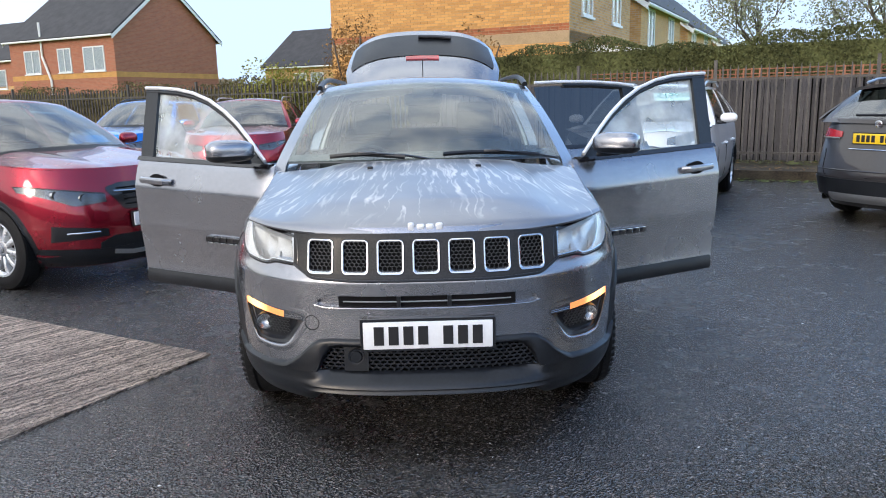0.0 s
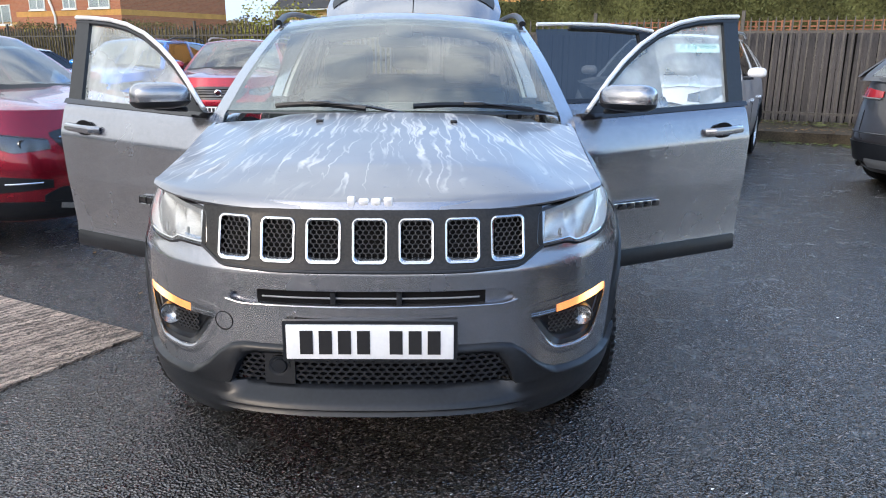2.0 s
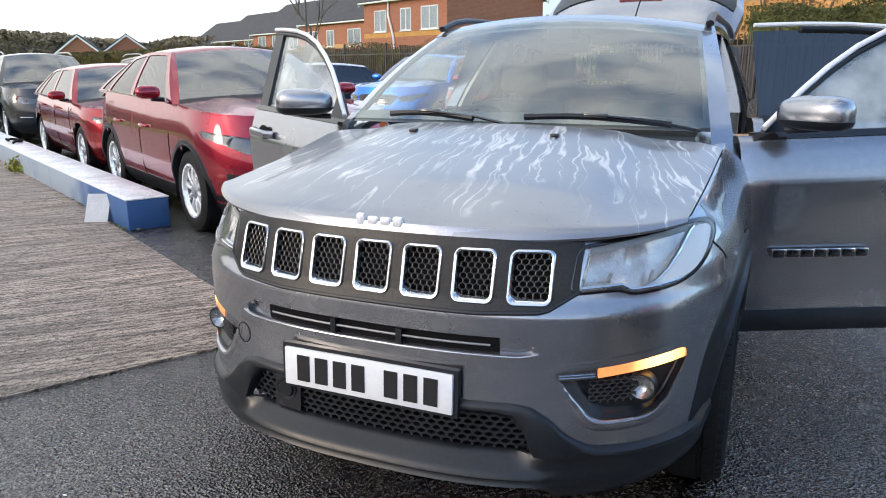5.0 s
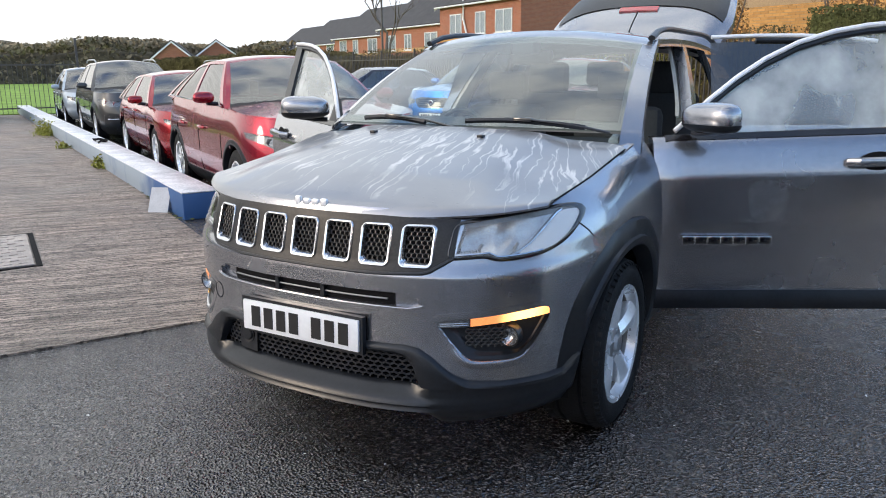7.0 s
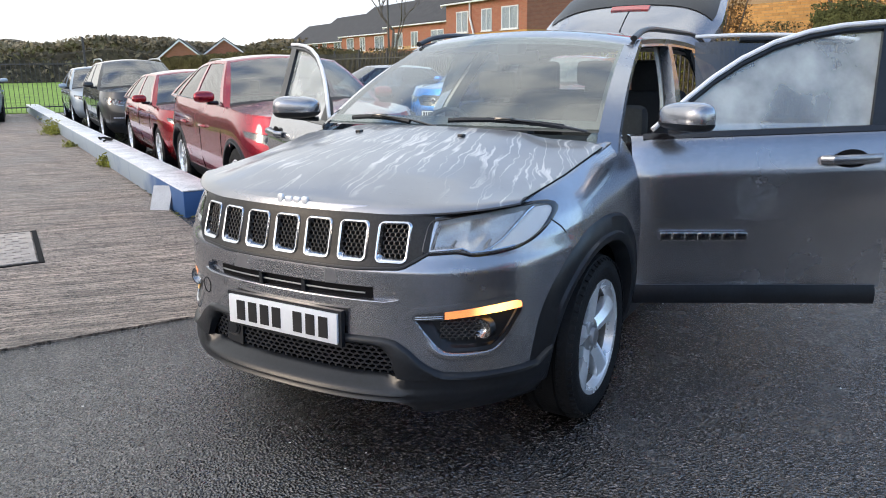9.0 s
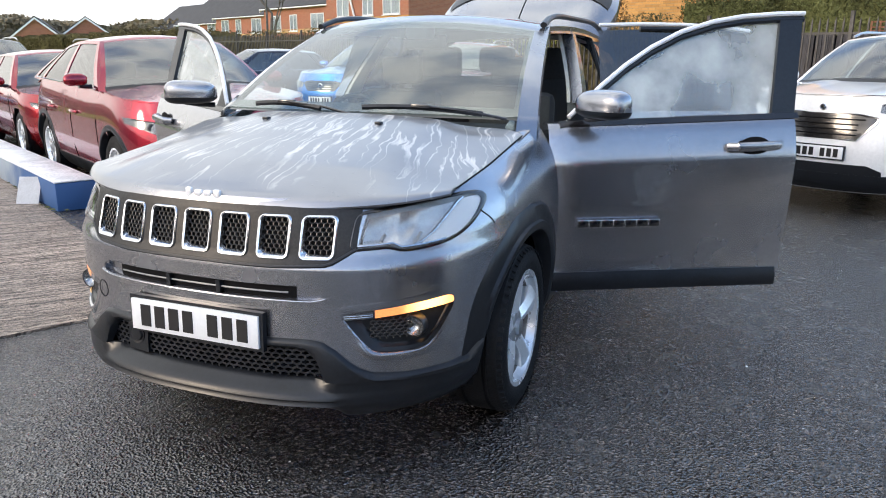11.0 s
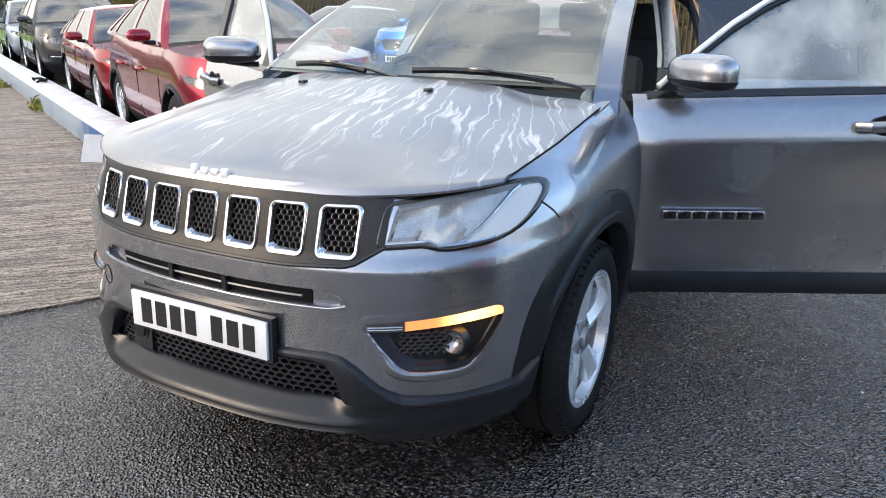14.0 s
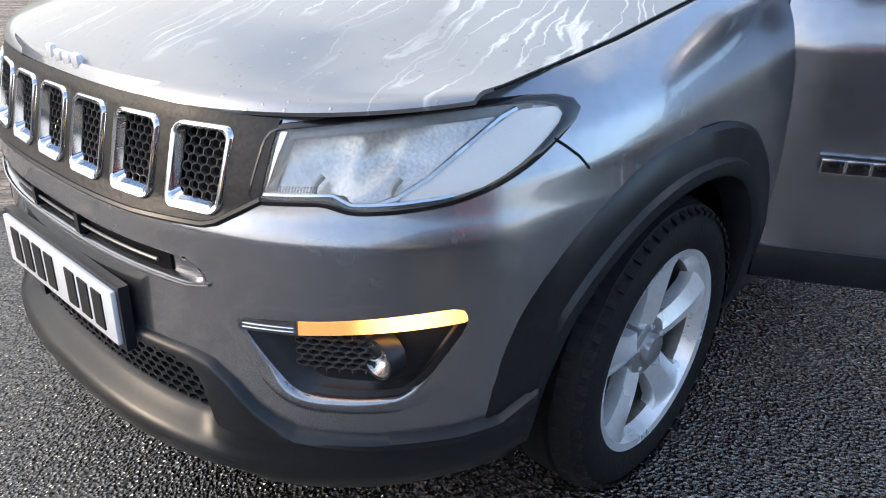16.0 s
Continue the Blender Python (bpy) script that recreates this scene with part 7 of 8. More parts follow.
def concrete():
    """Concrete tamped into ragged ridges, damp, gritty, with stains and a few cracks."""
    m, b, node, l = shader("brushed wet concrete")
    co = node("TexCoord").outputs["Object"]
    turn = node("Mapping", {"Vector": co}, Rotation=(0, 0, radians(-RIDGE)))
    wave = node("TexWave", {"Vector": turn.outputs[0]}, Scale=6.5, Distortion=9.0, Detail=5.0, Detail_Scale=2.0, Detail_Roughness=0.7)
    wave.bands_direction = "Y"
    broken = node("TexNoise", {"Vector": co}, Scale=7.0, Detail=5.0, Roughness=0.7)
    grit = node("TexNoise", {"Vector": co}, Scale=70.0, Detail=4.0, Roughness=0.75)
    stain = node("TexNoise", {"Vector": co}, Scale=0.7, Detail=6.0)
    pits = node("TexVoronoi", {"Vector": co}, Scale=48.0)
    pick = node("RGBToBW", {"Color": pits.outputs["Color"]})
    shape_ = node("Math", {0: wave.outputs["Fac"], 1: broken.outputs["Fac"]}, operation="ADD")
    ridge = node("MapRange", {"Value": shape_.outputs[0]}, From_Min=0.45, From_Max=0.95)
    gr = node("MapRange", {"Value": grit.outputs["Fac"]}, From_Min=0.3, From_Max=0.7, To_Min=-0.55, To_Max=0.55)
    tone = node("Math", {0: ridge.outputs[0], 1: gr.outputs[0]}, operation="ADD", clamp=True)
    chip = node("MapRange", {"Value": pick.outputs[0]}, From_Min=0.62, From_Max=0.85, To_Min=0.0, To_Max=0.45)
    tone2 = node("Math", {0: tone.outputs[0], 1: chip.outputs[0]}, operation="SUBTRACT", clamp=True)
    # the grooves' shade is painted into the colour, on top of their bump
    c1 = node("MixRGB", {"Fac": tone2.outputs[0]}, Color1=(0.12, 0.094, 0.076, 1), Color2=(0.60, 0.485, 0.40, 1))
    sr = node("MapRange", {"Value": stain.outputs["Fac"]}, From_Min=0.35, From_Max=0.7, To_Min=0.70, To_Max=1.15)
    along = node("Mapping", {"Vector": turn.outputs[0]}, Scale=(0.9, 8.0, 1.0))
    # broader dark furrows: shade painted as colour only, without relief
    furrow_shade = node("TexNoise", {"Vector": along.outputs[0]}, Scale=1.7, Detail=5.0, Roughness=0.6)
    fr = node("MapRange", {"Value": furrow_shade.outputs["Fac"]}, From_Min=0.38, From_Max=0.62, To_Min=0.45, To_Max=1.15)
    c0 = node("MixRGB", {"Color1": c1.outputs[0], "Color2": fr.outputs[0]}, Fac=1.0)
    c0.blend_type = "MULTIPLY"
    c2 = node("MixRGB", {"Color1": c0.outputs[0], "Color2": sr.outputs[0]}, Fac=1.0)
    c2.blend_type = "MULTIPLY"
    warp = node("TexNoise", {"Vector": co}, Scale=1.6, Detail=5.0)
    bend = node("MixRGB", {"Color1": co, "Color2": warp.outputs["Color"]}, Fac=0.22)
    crack = node("TexVoronoi", {"Vector": bend.outputs[0]}, Scale=0.28)
    crack.feature = "DISTANCE_TO_EDGE"
    line = node("MapRange", {"Value": crack.outputs["Distance"]}, From_Min=0.001, From_Max=0.003, To_Min=0.7, To_Max=1.0)
    c3 = node("MixRGB", {"Color1": c2.outputs[0], "Color2": line.outputs[0]}, Fac=1.0)
    c3.blend_type = "MULTIPLY"
    l.new(c3.outputs[0], b.inputs["Base Color"])
    rough = node("MapRange", {"Value": stain.outputs["Fac"]}, From_Min=0.35, From_Max=0.65, To_Min=0.40, To_Max=0.70)
    l.new(rough.outputs[0], b.inputs["Roughness"])
    hh = node("Math", {0: ridge.outputs[0], 1: grit.outputs["Fac"]}, operation="ADD")
    hp = node("Math", {0: hh.outputs[0], 1: pits.outputs["Distance"]}, operation="ADD")
    bump = node("Bump", {"Height": hp.outputs[0]}, Strength=0.9, Distance=0.014)
    l.new(bump.outputs[0], b.inputs["Normal"])
    return m


RIDGE = 78.0  # the ridges' way across the apron, in degrees from its long side
M_TARMAC = tarmac()
M_CONCRETE = concrete()
M_GRASS = mat("grass", (0.22, 0.36, 0.04), 0.9, var=0.3, scale=0.6, bump=0.6, bump_scale=30)
M_SOIL = mat("soil with dead leaves", (0.07, 0.055, 0.035), 0.9, var=0.45, scale=3, bump=1.0, bump_scale=30)
def worn_beam():
    """Blue paint, worn to pale grey away from the beam's near end."""
    m, b, node, l = shader("blue painted beam", 0.5)
    co = node("TexCoord").outputs["Object"]
    xyz = node("SeparateXYZ", {"Vector": co})
    n1 = node("TexNoise", {"Vector": co}, Scale=2.5, Detail=6.0)
    far = node("MapRange", {"Value": xyz.outputs["X"]}, From_Min=-2.2, From_Max=-0.3)
    s = node("Math", {0: far.outputs[0], 1: n1.outputs["Fac"]}, operation="ADD")
    mr = node("MapRange", {"Value": s.outputs[0]}, From_Min=0.55, From_Max=1.1)
    col = node("MixRGB", {"Fac": mr.outputs[0]}, Color1=(0.30, 0.36, 0.42, 1), Color2=(0.035, 0.10, 0.26, 1))
    l.new(col.outputs[0], b.inputs["Base Color"])
    bump = node("Bump", {"Height": n1.outputs["Fac"]}, Strength=0.3, Distance=0.01)
    l.new(bump.outputs[0], b.inputs["Normal"])
    return m


M_BEAMTOP = mat("pale worn beam top", (0.86, 0.89, 0.91), 0.45, var=0.22, scale=4, bump=0.3, bump_scale=50)
M_BOARD = mat("weathered brown fence board", (0.10, 0.093, 0.095), 0.8, var=0.25, scale=2, bump=0.5, bump_scale=40, stretch=(4, 4, 0.4), per_object=0.22)
M_IRON = mat("weathered painted iron", (0.085, 0.078, 0.070), 0.5, var=0.3)
M_LEAF = mat("hedge leaf", (0.125, 0.135, 0.05), 0.8, var=0.4, scale=1.2, spec=0.2)
M_BRICKY = mat("yellow brick", (0.60, 0.32, 0.10), 0.85, var=0.15, scale=2, bump=0.3, bump_scale=40, per_object=0.22)
M_BRICKRO = mat("red brick piece", (0.38, 0.13, 0.055), 0.85, var=0.15, scale=2, per_object=0.2)
M_BRICKR = brickwork("red brick", (0.40, 0.150, 0.088), (0.31, 0.108, 0.066), (0.34, 0.19, 0.13))
M_BRICKYF = brickwork("yellow brick far", (0.62, 0.36, 0.13), (0.46, 0.25, 0.085))
M_MORTAR = mat("pale mortar", (0.42, 0.30, 0.17), 0.9, var=0.15, scale=3)
M_BRICKJ = island_brick("yellow brick face", (0.66, 0.36, 0.115), (0.44, 0.22, 0.065))
M_BRICKJR = island_brick("red brick face", (0.42, 0.14, 0.06), (0.30, 0.095, 0.045))
M_WOODFAR = mat("far autumn trees", (0.27, 0.225, 0.15), 0.9, var=0.45, scale=0.12, spec=0.0)
M_BUSH = mat("yellow green shrub leaf", (0.30, 0.30, 0.04), 0.6, var=0.4, scale=2)
M_AUTUMN = mat("dry orange brown leaf", (0.26, 0.14, 0.04), 0.7, var=0.4, scale=2)
M_AUTUMNLEAF = mat("thin grey green leaf", (0.22, 0.23, 0.13), 0.8, var=0.3, scale=2)
M_MOSS = mat("wet moss", (0.10, 0.13, 0.025), 0.9, var=0.3, scale=5)
M_BARK = mat("grey bark", (0.13, 0.11, 0.09), 0.85, var=0.3, scale=4, bump=0.5, bump_scale=20)
M_TILE = mat("dark roof tile", (0.045, 0.043, 0.045), 0.7, var=0.3, scale=2)
M_UPVC = mat("white window plastic", (0.75, 0.76, 0.76), 0.4, var=0.04)
M_PANE = glass("house pane", (0.78, 0.81, 0.83), 0.03)
M_THICKET = mat("brown green thicket leaf", (0.16, 0.135, 0.065), 0.85, var=0.5, scale=0.5, spec=0.1)
M_WOOD = mat("woodland foliage", (0.10, 0.085, 0.05), 0.9, var=0.5, scale=0.12)

ground = tagged(new("ground"), "rough grassy earth round the car park", "ground", kind="structure")
part_rows = [[(LOT @ Vector((x, y, -0.05))) for y in (-700, -60, -20, 0, 20, 60, 900)] for x in (-900, -120, -60, -30, 0, 60, 700)]
gme = bpy.data.meshes.new("ground")
gv, gf = grid_mesh(part_rows)
gme.from_pydata([tuple(v) for v in gv], [], gf)
gme.materials.append(M_GRASS)
bpy.data.objects.remove(ground)
ground = tagged(new("ground", gme), "rough grassy earth round the car park", "ground", kind="structure")


def lot_slab(name, x0, x1, y0, y1, z0, z1, material, label, category, nx=1, ny=1):
    rows = [[(lerp(x0, x1, i / nx), lerp(y0, y1, j / ny), z1) for j in range(ny + 1)] for i in range(nx + 1)]
    ob = tagged(part(name, slab(rows, (0, 0, z0 - z1)), material, None, "", smooth=False), label, category, kind="structure")
    ob.matrix_world = LOT
    return ob


lot_slab("road_tarmac", -26.5, 60, -40, 11.6, -0.2, 0.0, M_TARMAC, "wet dark tarmac of the car park", "tarmac", 8, 8)
lot_slab("pavement_concrete", -26.4, -1.84, -40, 0.62, -0.2, 0.012, M_CONCRETE, "wet brushed concrete apron with worn edge", "concrete", 8, 8)
lot_slab("verge", -34, 60, 11.6, 14.4, -0.2, 0.16, M_SOIL, "narrow soil verge with dead leaves below the fence", "verge", 8, 2)

# unseen plain walls, added behind the walk to block low sky and darken reflections
M_UNSEENWALL = mat("grey wall cladding", (0.20, 0.19, 0.18), 0.75, var=0.2, scale=0.5, bump=0.2, bump_scale=8)
south = tagged(box("wall_south", -23.5, 26.0, -15.3, -15.0, -0.1, 2.8, M_UNSEENWALL), "plain grey wall behind the car park", "wall", kind="structure")
west = tagged(box("wall_west", -23.8, -23.5, -15.3, 1.5, -0.1, 3.0, M_UNSEENWALL), "plain grey wall beside the apron", "wall", kind="structure")

# beam along the parked row
beam = thing("parking_beam", "long blue painted timber beam with pale worn top", "barrier", lot(-4.97, 0.665, 0, 1.5))
bm = bmesh.new()
add_box(bm, -22.4, 0, 0, 0.36, 0, 0.262, 0.012)
part("beam_body", bm, worn_beam(), beam)
bm = bmesh.new()
add_box(bm, -22.4, 0.004, -0.004, 0.364, 0.262, 0.275, 0.004)
part("beam_top", bm, M_BEAMTOP, beam, "pale worn top board")

# iron railing, timber fence, hedge
FY = 13.4
rail = thing("iron_railing", "black iron railing with pointed bars", "fence", lot(0, FY))
bars = []
for k in range(430):
    x = -40 + k * 0.14
    h = 1.95
    w = 0.014
    bars.append(([(x - w, -w, 0.1), (x + w, -w, 0.1), (x + w, w, 0.1), (x - w, w, 0.1), (x - w, -w, h), (x + w, -w, h), (x + w, w, h), (x - w, w, h), (x, 0, h + 0.1)], [(0, 1, 5, 4), (1, 2, 6, 5), (2, 3, 7, 6), (3, 0, 4, 7), (4, 5, 8), (5, 6, 8), (6, 7, 8), (7, 4, 8)]))
tagged(part("bar_rest", join(*bars), M_IRON, rail, smooth=False), kind="stuff")
for z in (0.32, 1.75):
    box("rail", -40, 20.2, -0.02, 0.02, z, z + 0.04, M_IRON, rail)
for k in range(22):
    box("post", -40 + k * 2.8 - 0.03, -40 + k * 2.8 + 0.03, -0.03, 0.03, 0.1, 2.15, M_IRON, rail)

fence = thing("board_fence", "weathered brown upright board fence", "fence", lot(0, FY + 0.5))
bd = box("board", -0.0535, 0.0535, -0.01, 0.01, 0.1, 1.79, M_BOARD, fence)
# near-black sheet added so that the gaps between boards look shaded
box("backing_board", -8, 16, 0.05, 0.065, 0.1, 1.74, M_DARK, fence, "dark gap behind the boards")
for k in range(1, 190):
    b = bpy.data.objects.new("board", bd.data)
    scene.collection.objects.link(b)
    b.parent = fence
    b.matrix_local = pose(-8 + k * 0.125, random.uniform(-0.008, 0.008), random.uniform(-0.02, 0.02), 0, random.uniform(-0.6, 0.6), random.uniform(-2, 2))
bd.matrix_local = pose(-8, 0, 0)


trellis = thing("fence_trellis", "red brown timber lattice above the board fence", "trellis", lot(0, FY + 0.55))
M_TRELLIS = mat("red brown stained timber", (0.30, 0.13, 0.07), 0.8, var=0.25, scale=3, per_object=0.2)
for z in (1.81, 1.87, 1.96):
    box("lath", -3.5, 9.0, -0.008, 0.008, z, z + 0.022, M_TRELLIS, trellis)
for k in range(84):
    box("slat", -3.5 + k * 0.15, -3.47 + k * 0.15, -0.016, -0.008, 1.78, 1.99, M_TRELLIS, trellis)

# the railing at the field's edge
rail2 = thing("field_railing", "thin black railing at the edge of the field", "fence", lot(-26.2, 0))
fbars = []
for k in range(300):
    y = -40 + k * 0.14
    w = 0.008
    fbars.append(([(-w, y - w, 0.05), (w, y - w, 0.05), (w, y + w, 0.05), (-w, y + w, 0.05), (-w, y - w, 1.75), (w, y - w, 1.75), (w, y + w, 1.75), (-w, y + w, 1.75)], [(0, 1, 5, 4), (1, 2, 6, 5), (2, 3, 7, 6), (3, 0, 4, 7), (4, 5, 6, 7)]))
tagged(part("bar_rest", join(*fbars), M_IRON, rail2, smooth=False), kind="stuff")
for z in (0.2, 1.6):
    box("rail", -0.02, 0.02, -40, 2.0, z, z + 0.04, M_IRON, rail2)
for k in range(16):
    box("post", -0.035, 0.035, -40 + k * 2.8 - 0.035, -40 + k * 2.8 + 0.035, 0, 2.5, M_IRON, rail2)


def leaves(n, place, size, seed):
    """Many small leaf blades at the places that place(rng) gives."""
    rng = np.random.RandomState(seed)
    P = place(rng, n)
    a = rng.normal(size=(n, 3))
    a /= np.linalg.norm(a, axis=1)[:, None]
    b = np.cross(a, rng.normal(size=(n, 3)))
    b /= np.linalg.norm(b, axis=1)[:, None]
    s = size * rng.uniform(0.6, 1.4, (n, 1))
    V = np.stack([P - a * s, P + b * s * 0.5, P + a * s, P - b * s * 0.5], 1).reshape(-1, 3)
    return V.tolist(), [(4 * k, 4 * k + 1, 4 * k + 2, 4 * k + 3) for k in range(n)]


def hedge_places(x0, x1, y0, y1, z0, z1, wob=0.12):
    def f(rng, n):
        x = rng.uniform(x0, x1, n)
        y = y0 + (y1 - y0) * rng.beta(0.55, 1.0, n)
        zt = z1 + wob * np.sin(x * 1.3) + wob * 0.6 * np.sin(x * 3.7 + 1)
        z = z0 + (zt - z0) * rng.beta(1.3, 0.75, n)
        return np.stack([x, y, z], 1)
    return f


def hedge(label, x0, x1, y0, y1, z0, z1, n, size, material, seed):
    h = part("hedge", leaves(n, hedge_places(x0, x1, y0, y1, z0, z1), size, seed), material, None, "", smooth=False)
    h.matrix_world = LOT
    tagged(h, label, "hedge", kind="stuff")
    core = box("hedge_core", x0, x1, y0 + 0.18, y1, z0, z1 - 0.16, material, h)
    return h


hedge("clipped green hedge behind the board fence", -7.5, 20, FY + 0.6, FY + 1.8, 1.3, 2.62, 85000, 0.032, M_LEAF, 3)
hedge("low straggly brown hedge behind the railing", -42, -8, FY + 0.5, FY + 1.6, 0.1, 2.1, 45000, 0.035, M_THICKET, 4)
hedge("tall rough brown green thicket beside the field", -78, -34, FY + 0.4, FY + 2.6, 0.0, 2.35, 60000, 0.075, M_THICKET, 6)


def house(label, x, y, turn, w, d, eaves, ridge, wall_m, band_m, base=0.0, windows=(), gable_x=True):
    """A brick house: walls, pitched tile roof with its ridge along its depth or width, barge boards, gutter and windows (face, u, z, w, h)."""
    h = thing("house", label, "house", lot(x, y, base, turn))
    verts = [(-w / 2, 0, 0), (w / 2, 0, 0), (w / 2, d, 0), (-w / 2, d, 0), (-w / 2, 0, eaves), (w / 2, 0, eaves), (w / 2, d, eaves), (-w / 2, d, eaves)]
    faces = [(0, 1, 5, 4), (1, 2, 6, 5), (2, 3, 7, 6), (3, 0, 4, 7)]
    if gable_x:
        verts += [(0, 0, ridge), (0, d, ridge)]
        faces += [(4, 5, 8), (6, 7, 9)]
        slopes = [[(-w / 2 - 0.3, -0.25, eaves - 0.18), (0, -0.25, ridge + 0.05), (-w / 2 - 0.3, d + 0.25, eaves - 0.18), (0, d + 0.25, ridge + 0.05)], [(w / 2 + 0.3, -0.25, eaves - 0.18), (0, -0.25, ridge + 0.05), (w / 2 + 0.3, d + 0.25, eaves - 0.18), (0, d + 0.25, ridge + 0.05)]]
    else:
        verts += [(-w / 2, d / 2, ridge), (w / 2, d / 2, ridge)]
        slopes = [[(-w / 2 - 0.25, -0.3, eaves - 0.18), (-w / 2 - 0.25, d / 2, ridge + 0.05), (w / 2 + 0.25, -0.3, eaves - 0.18), (w / 2 + 0.25, d / 2, ridge + 0.05)], [(-w / 2 - 0.25, d + 0.3, eaves - 0.18), (-w / 2 - 0.25, d / 2, ridge + 0.05), (w / 2 + 0.25, d + 0.3, eaves - 0.18), (w / 2 + 0.25, d / 2, ridge + 0.05)]]
        faces += [(7, 4, 8), (5, 6, 9)]
    part("wall", (verts, faces), wall_m, h, smooth=False)
    for s in slopes:
        r = part("roof", slab([[s[0], s[1]], [s[2], s[3]]], (0, 0, 0.12)), M_TILE, h, smooth=False)
        for a, b in ((s[0], s[1]), (s[2], s[3])):
            part("barge_board", slab([[a, b], [(a[0], a[1], a[2] - 0.22), (b[0], b[1], b[2] - 0.22)]], (0, 0.03, 0) if gable_x else (0.03, 0, 0)), M_UPVC, r, smooth=False)
        part("gutter", tube([s[0], s[2]], 0.06, seg=6), M_UPVC, r)
    for z in (eaves * 0.565,):
        box("brick_band", -w / 2 - 0.012, w / 2 + 0.012, -0.012, d + 0.012, z, z + 0.3, band_m, h)
    for face, u, z, ww, hh in windows:
        wi = new("window")
        wi.parent = h
        wi.matrix_local = {"front": pose(u, -0.02, z), "right": pose(w / 2 + 0.02, u, z, 0, 0, 90), "left": pose(-w / 2 - 0.02, u, z, 0, 0, -90)}[face]
        bm = bmesh.new()
        for a, b, e, f in ((-ww / 2, -ww / 2 + 0.07, 0, hh), (ww / 2 - 0.07, ww / 2, 0, hh), (-ww / 2, ww / 2, 0, 0.07), (-ww / 2, ww / 2, hh - 0.07, hh), (-0.035, 0.035, 0, hh)):
            add_box(bm, a, b, -0.03, 0.06, e, f)
        part("window_frame", bm, M_UPVC, wi, smooth=False)
        box("pane", -ww / 2 + 0.05, ww / 2 - 0.05, 0.005, 0.012, 0.05, hh - 0.05, M_PANE, wi)
        box("curtain", -ww / 2 + 0.05, ww / 2 - 0.05, 0.014, 0.02, 0.05, hh - 0.05, M_UPVC, wi)
        box("sill", -ww / 2 - 0.06, ww / 2 + 0.06, -0.08, 0.04, -0.06, 0.0, M_UPVC, wi)
    return h


yellow = house("yellow brick house gable with red band", -8.8, 17.0, 0, 7.6, 6.4, 5.2, 8.2, M_MORTAR, M_MORTAR, 0, (("right", 1.5, 3.7, 1.0, 1.5), ("right", 4.6, 3.7, 1.0, 1.5)))
porch = part("porch_roof", slab([[(x, y, 2.85 + 0.12 * (4.7 - x)) for y in (1.6, 5.9)] for x in (3.82, 5.3)], (0, 0, -0.18)), M_UPVC, yellow, "white porch canopy", smooth=False)
for py in (1.7, 3.7, 5.7):
    part("porch_bracket", tube([(3.82, py, 2.3), (5.2, py, 2.72)], 0.05, seg=6), M_UPVC, porch)


def lay_bricks(h, x0, x1, z0, z1, red0, red1, parts_from):
    """Courses of single bricks on a house's front wall; those of the lowest courses in view are parts, the rest joined."""
    L, C, G = 0.215, 0.0652, 0.010
    proto = {}
    joined = {M_BRICKJ: [], M_BRICKJR: []}
    made = 0
    for r in range(int((z1 - z0) / (C + G))):
        z = z0 + r * (C + G)
        x = x0 - (L / 2 if r % 2 else 0)
        while x < x1:
            a, b = max(x, x0), min(x + L, x1)
            x += L + G
            if b - a < 0.04:
                continue
            mm = M_BRICKJR if red0 < z < red1 else M_BRICKJ
            d = random.uniform(0.008, 0.012)
            box_v = [(a, 0.002, z), (b, 0.002, z), (b, -d, z), (a, -d, z), (a, 0.002, z + C), (b, 0.002, z + C), (b, -d, z + C), (a, -d, z + C)]
            fs = [(0, 1, 2, 3), (3, 2, 6, 7), (4, 7, 6, 5), (0, 3, 7, 4), (1, 5, 6, 2)]
            if b - a > L - 0.001 and z > parts_from and made < 300:
                key = mm.name
                if key not in proto:
                    me = bpy.data.meshes.new("brick")
                    me.from_pydata([(0, 0.002, 0), (L, 0.002, 0), (L, -0.01, 0), (0, -0.01, 0), (0, 0.002, C), (L, 0.002, C), (L, -0.01, C), (0, -0.01, C)], [], [f[::-1] for f in fs])
                    me.materials.append({"yellow brick face": M_BRICKY, "red brick face": M_BRICKRO}[key])
                    proto[key] = me
                ob = new("brick", proto[key])
                ob.parent, ob.matrix_local = h, Matrix.Translation((a, 0, z))
                made += 1
            else:
                joined[mm].append((box_v, [f[::-1] for f in fs]))
    for mm, pairs in joined.items():
        if pairs:
            tagged(part("brick_rest", join(*pairs), mm, h, smooth=False), kind="stuff")


BRICKWORK = yellow
box("side_wall", 3.80, 3.812, 0.02, 6.4, 0, 5.2, M_BRICKYF, yellow)
red_house = house("red brick house with dark tiled roof and pale window blinds", -40, 27.5, 0, 9.5, 8.0, 5.7, 8.9, M_BRICKR, M_BRICKY, 0, (("front", -2.6, 3.6, 1.5, 1.4), ("front", 0.4, 3.6, 1.2, 1.4), ("front", 3.0, 3.6, 1.8, 1.4)), gable_x=False)
part("down_pipe", tube([(-0.9, -0.12, 0), (-0.9, -0.12, 3.2), (-1.5, -0.12, 4.6), (-1.5, -0.12, 6.6)], 0.07, seg=8), M_UPVC, red_house, "white soil pipe")
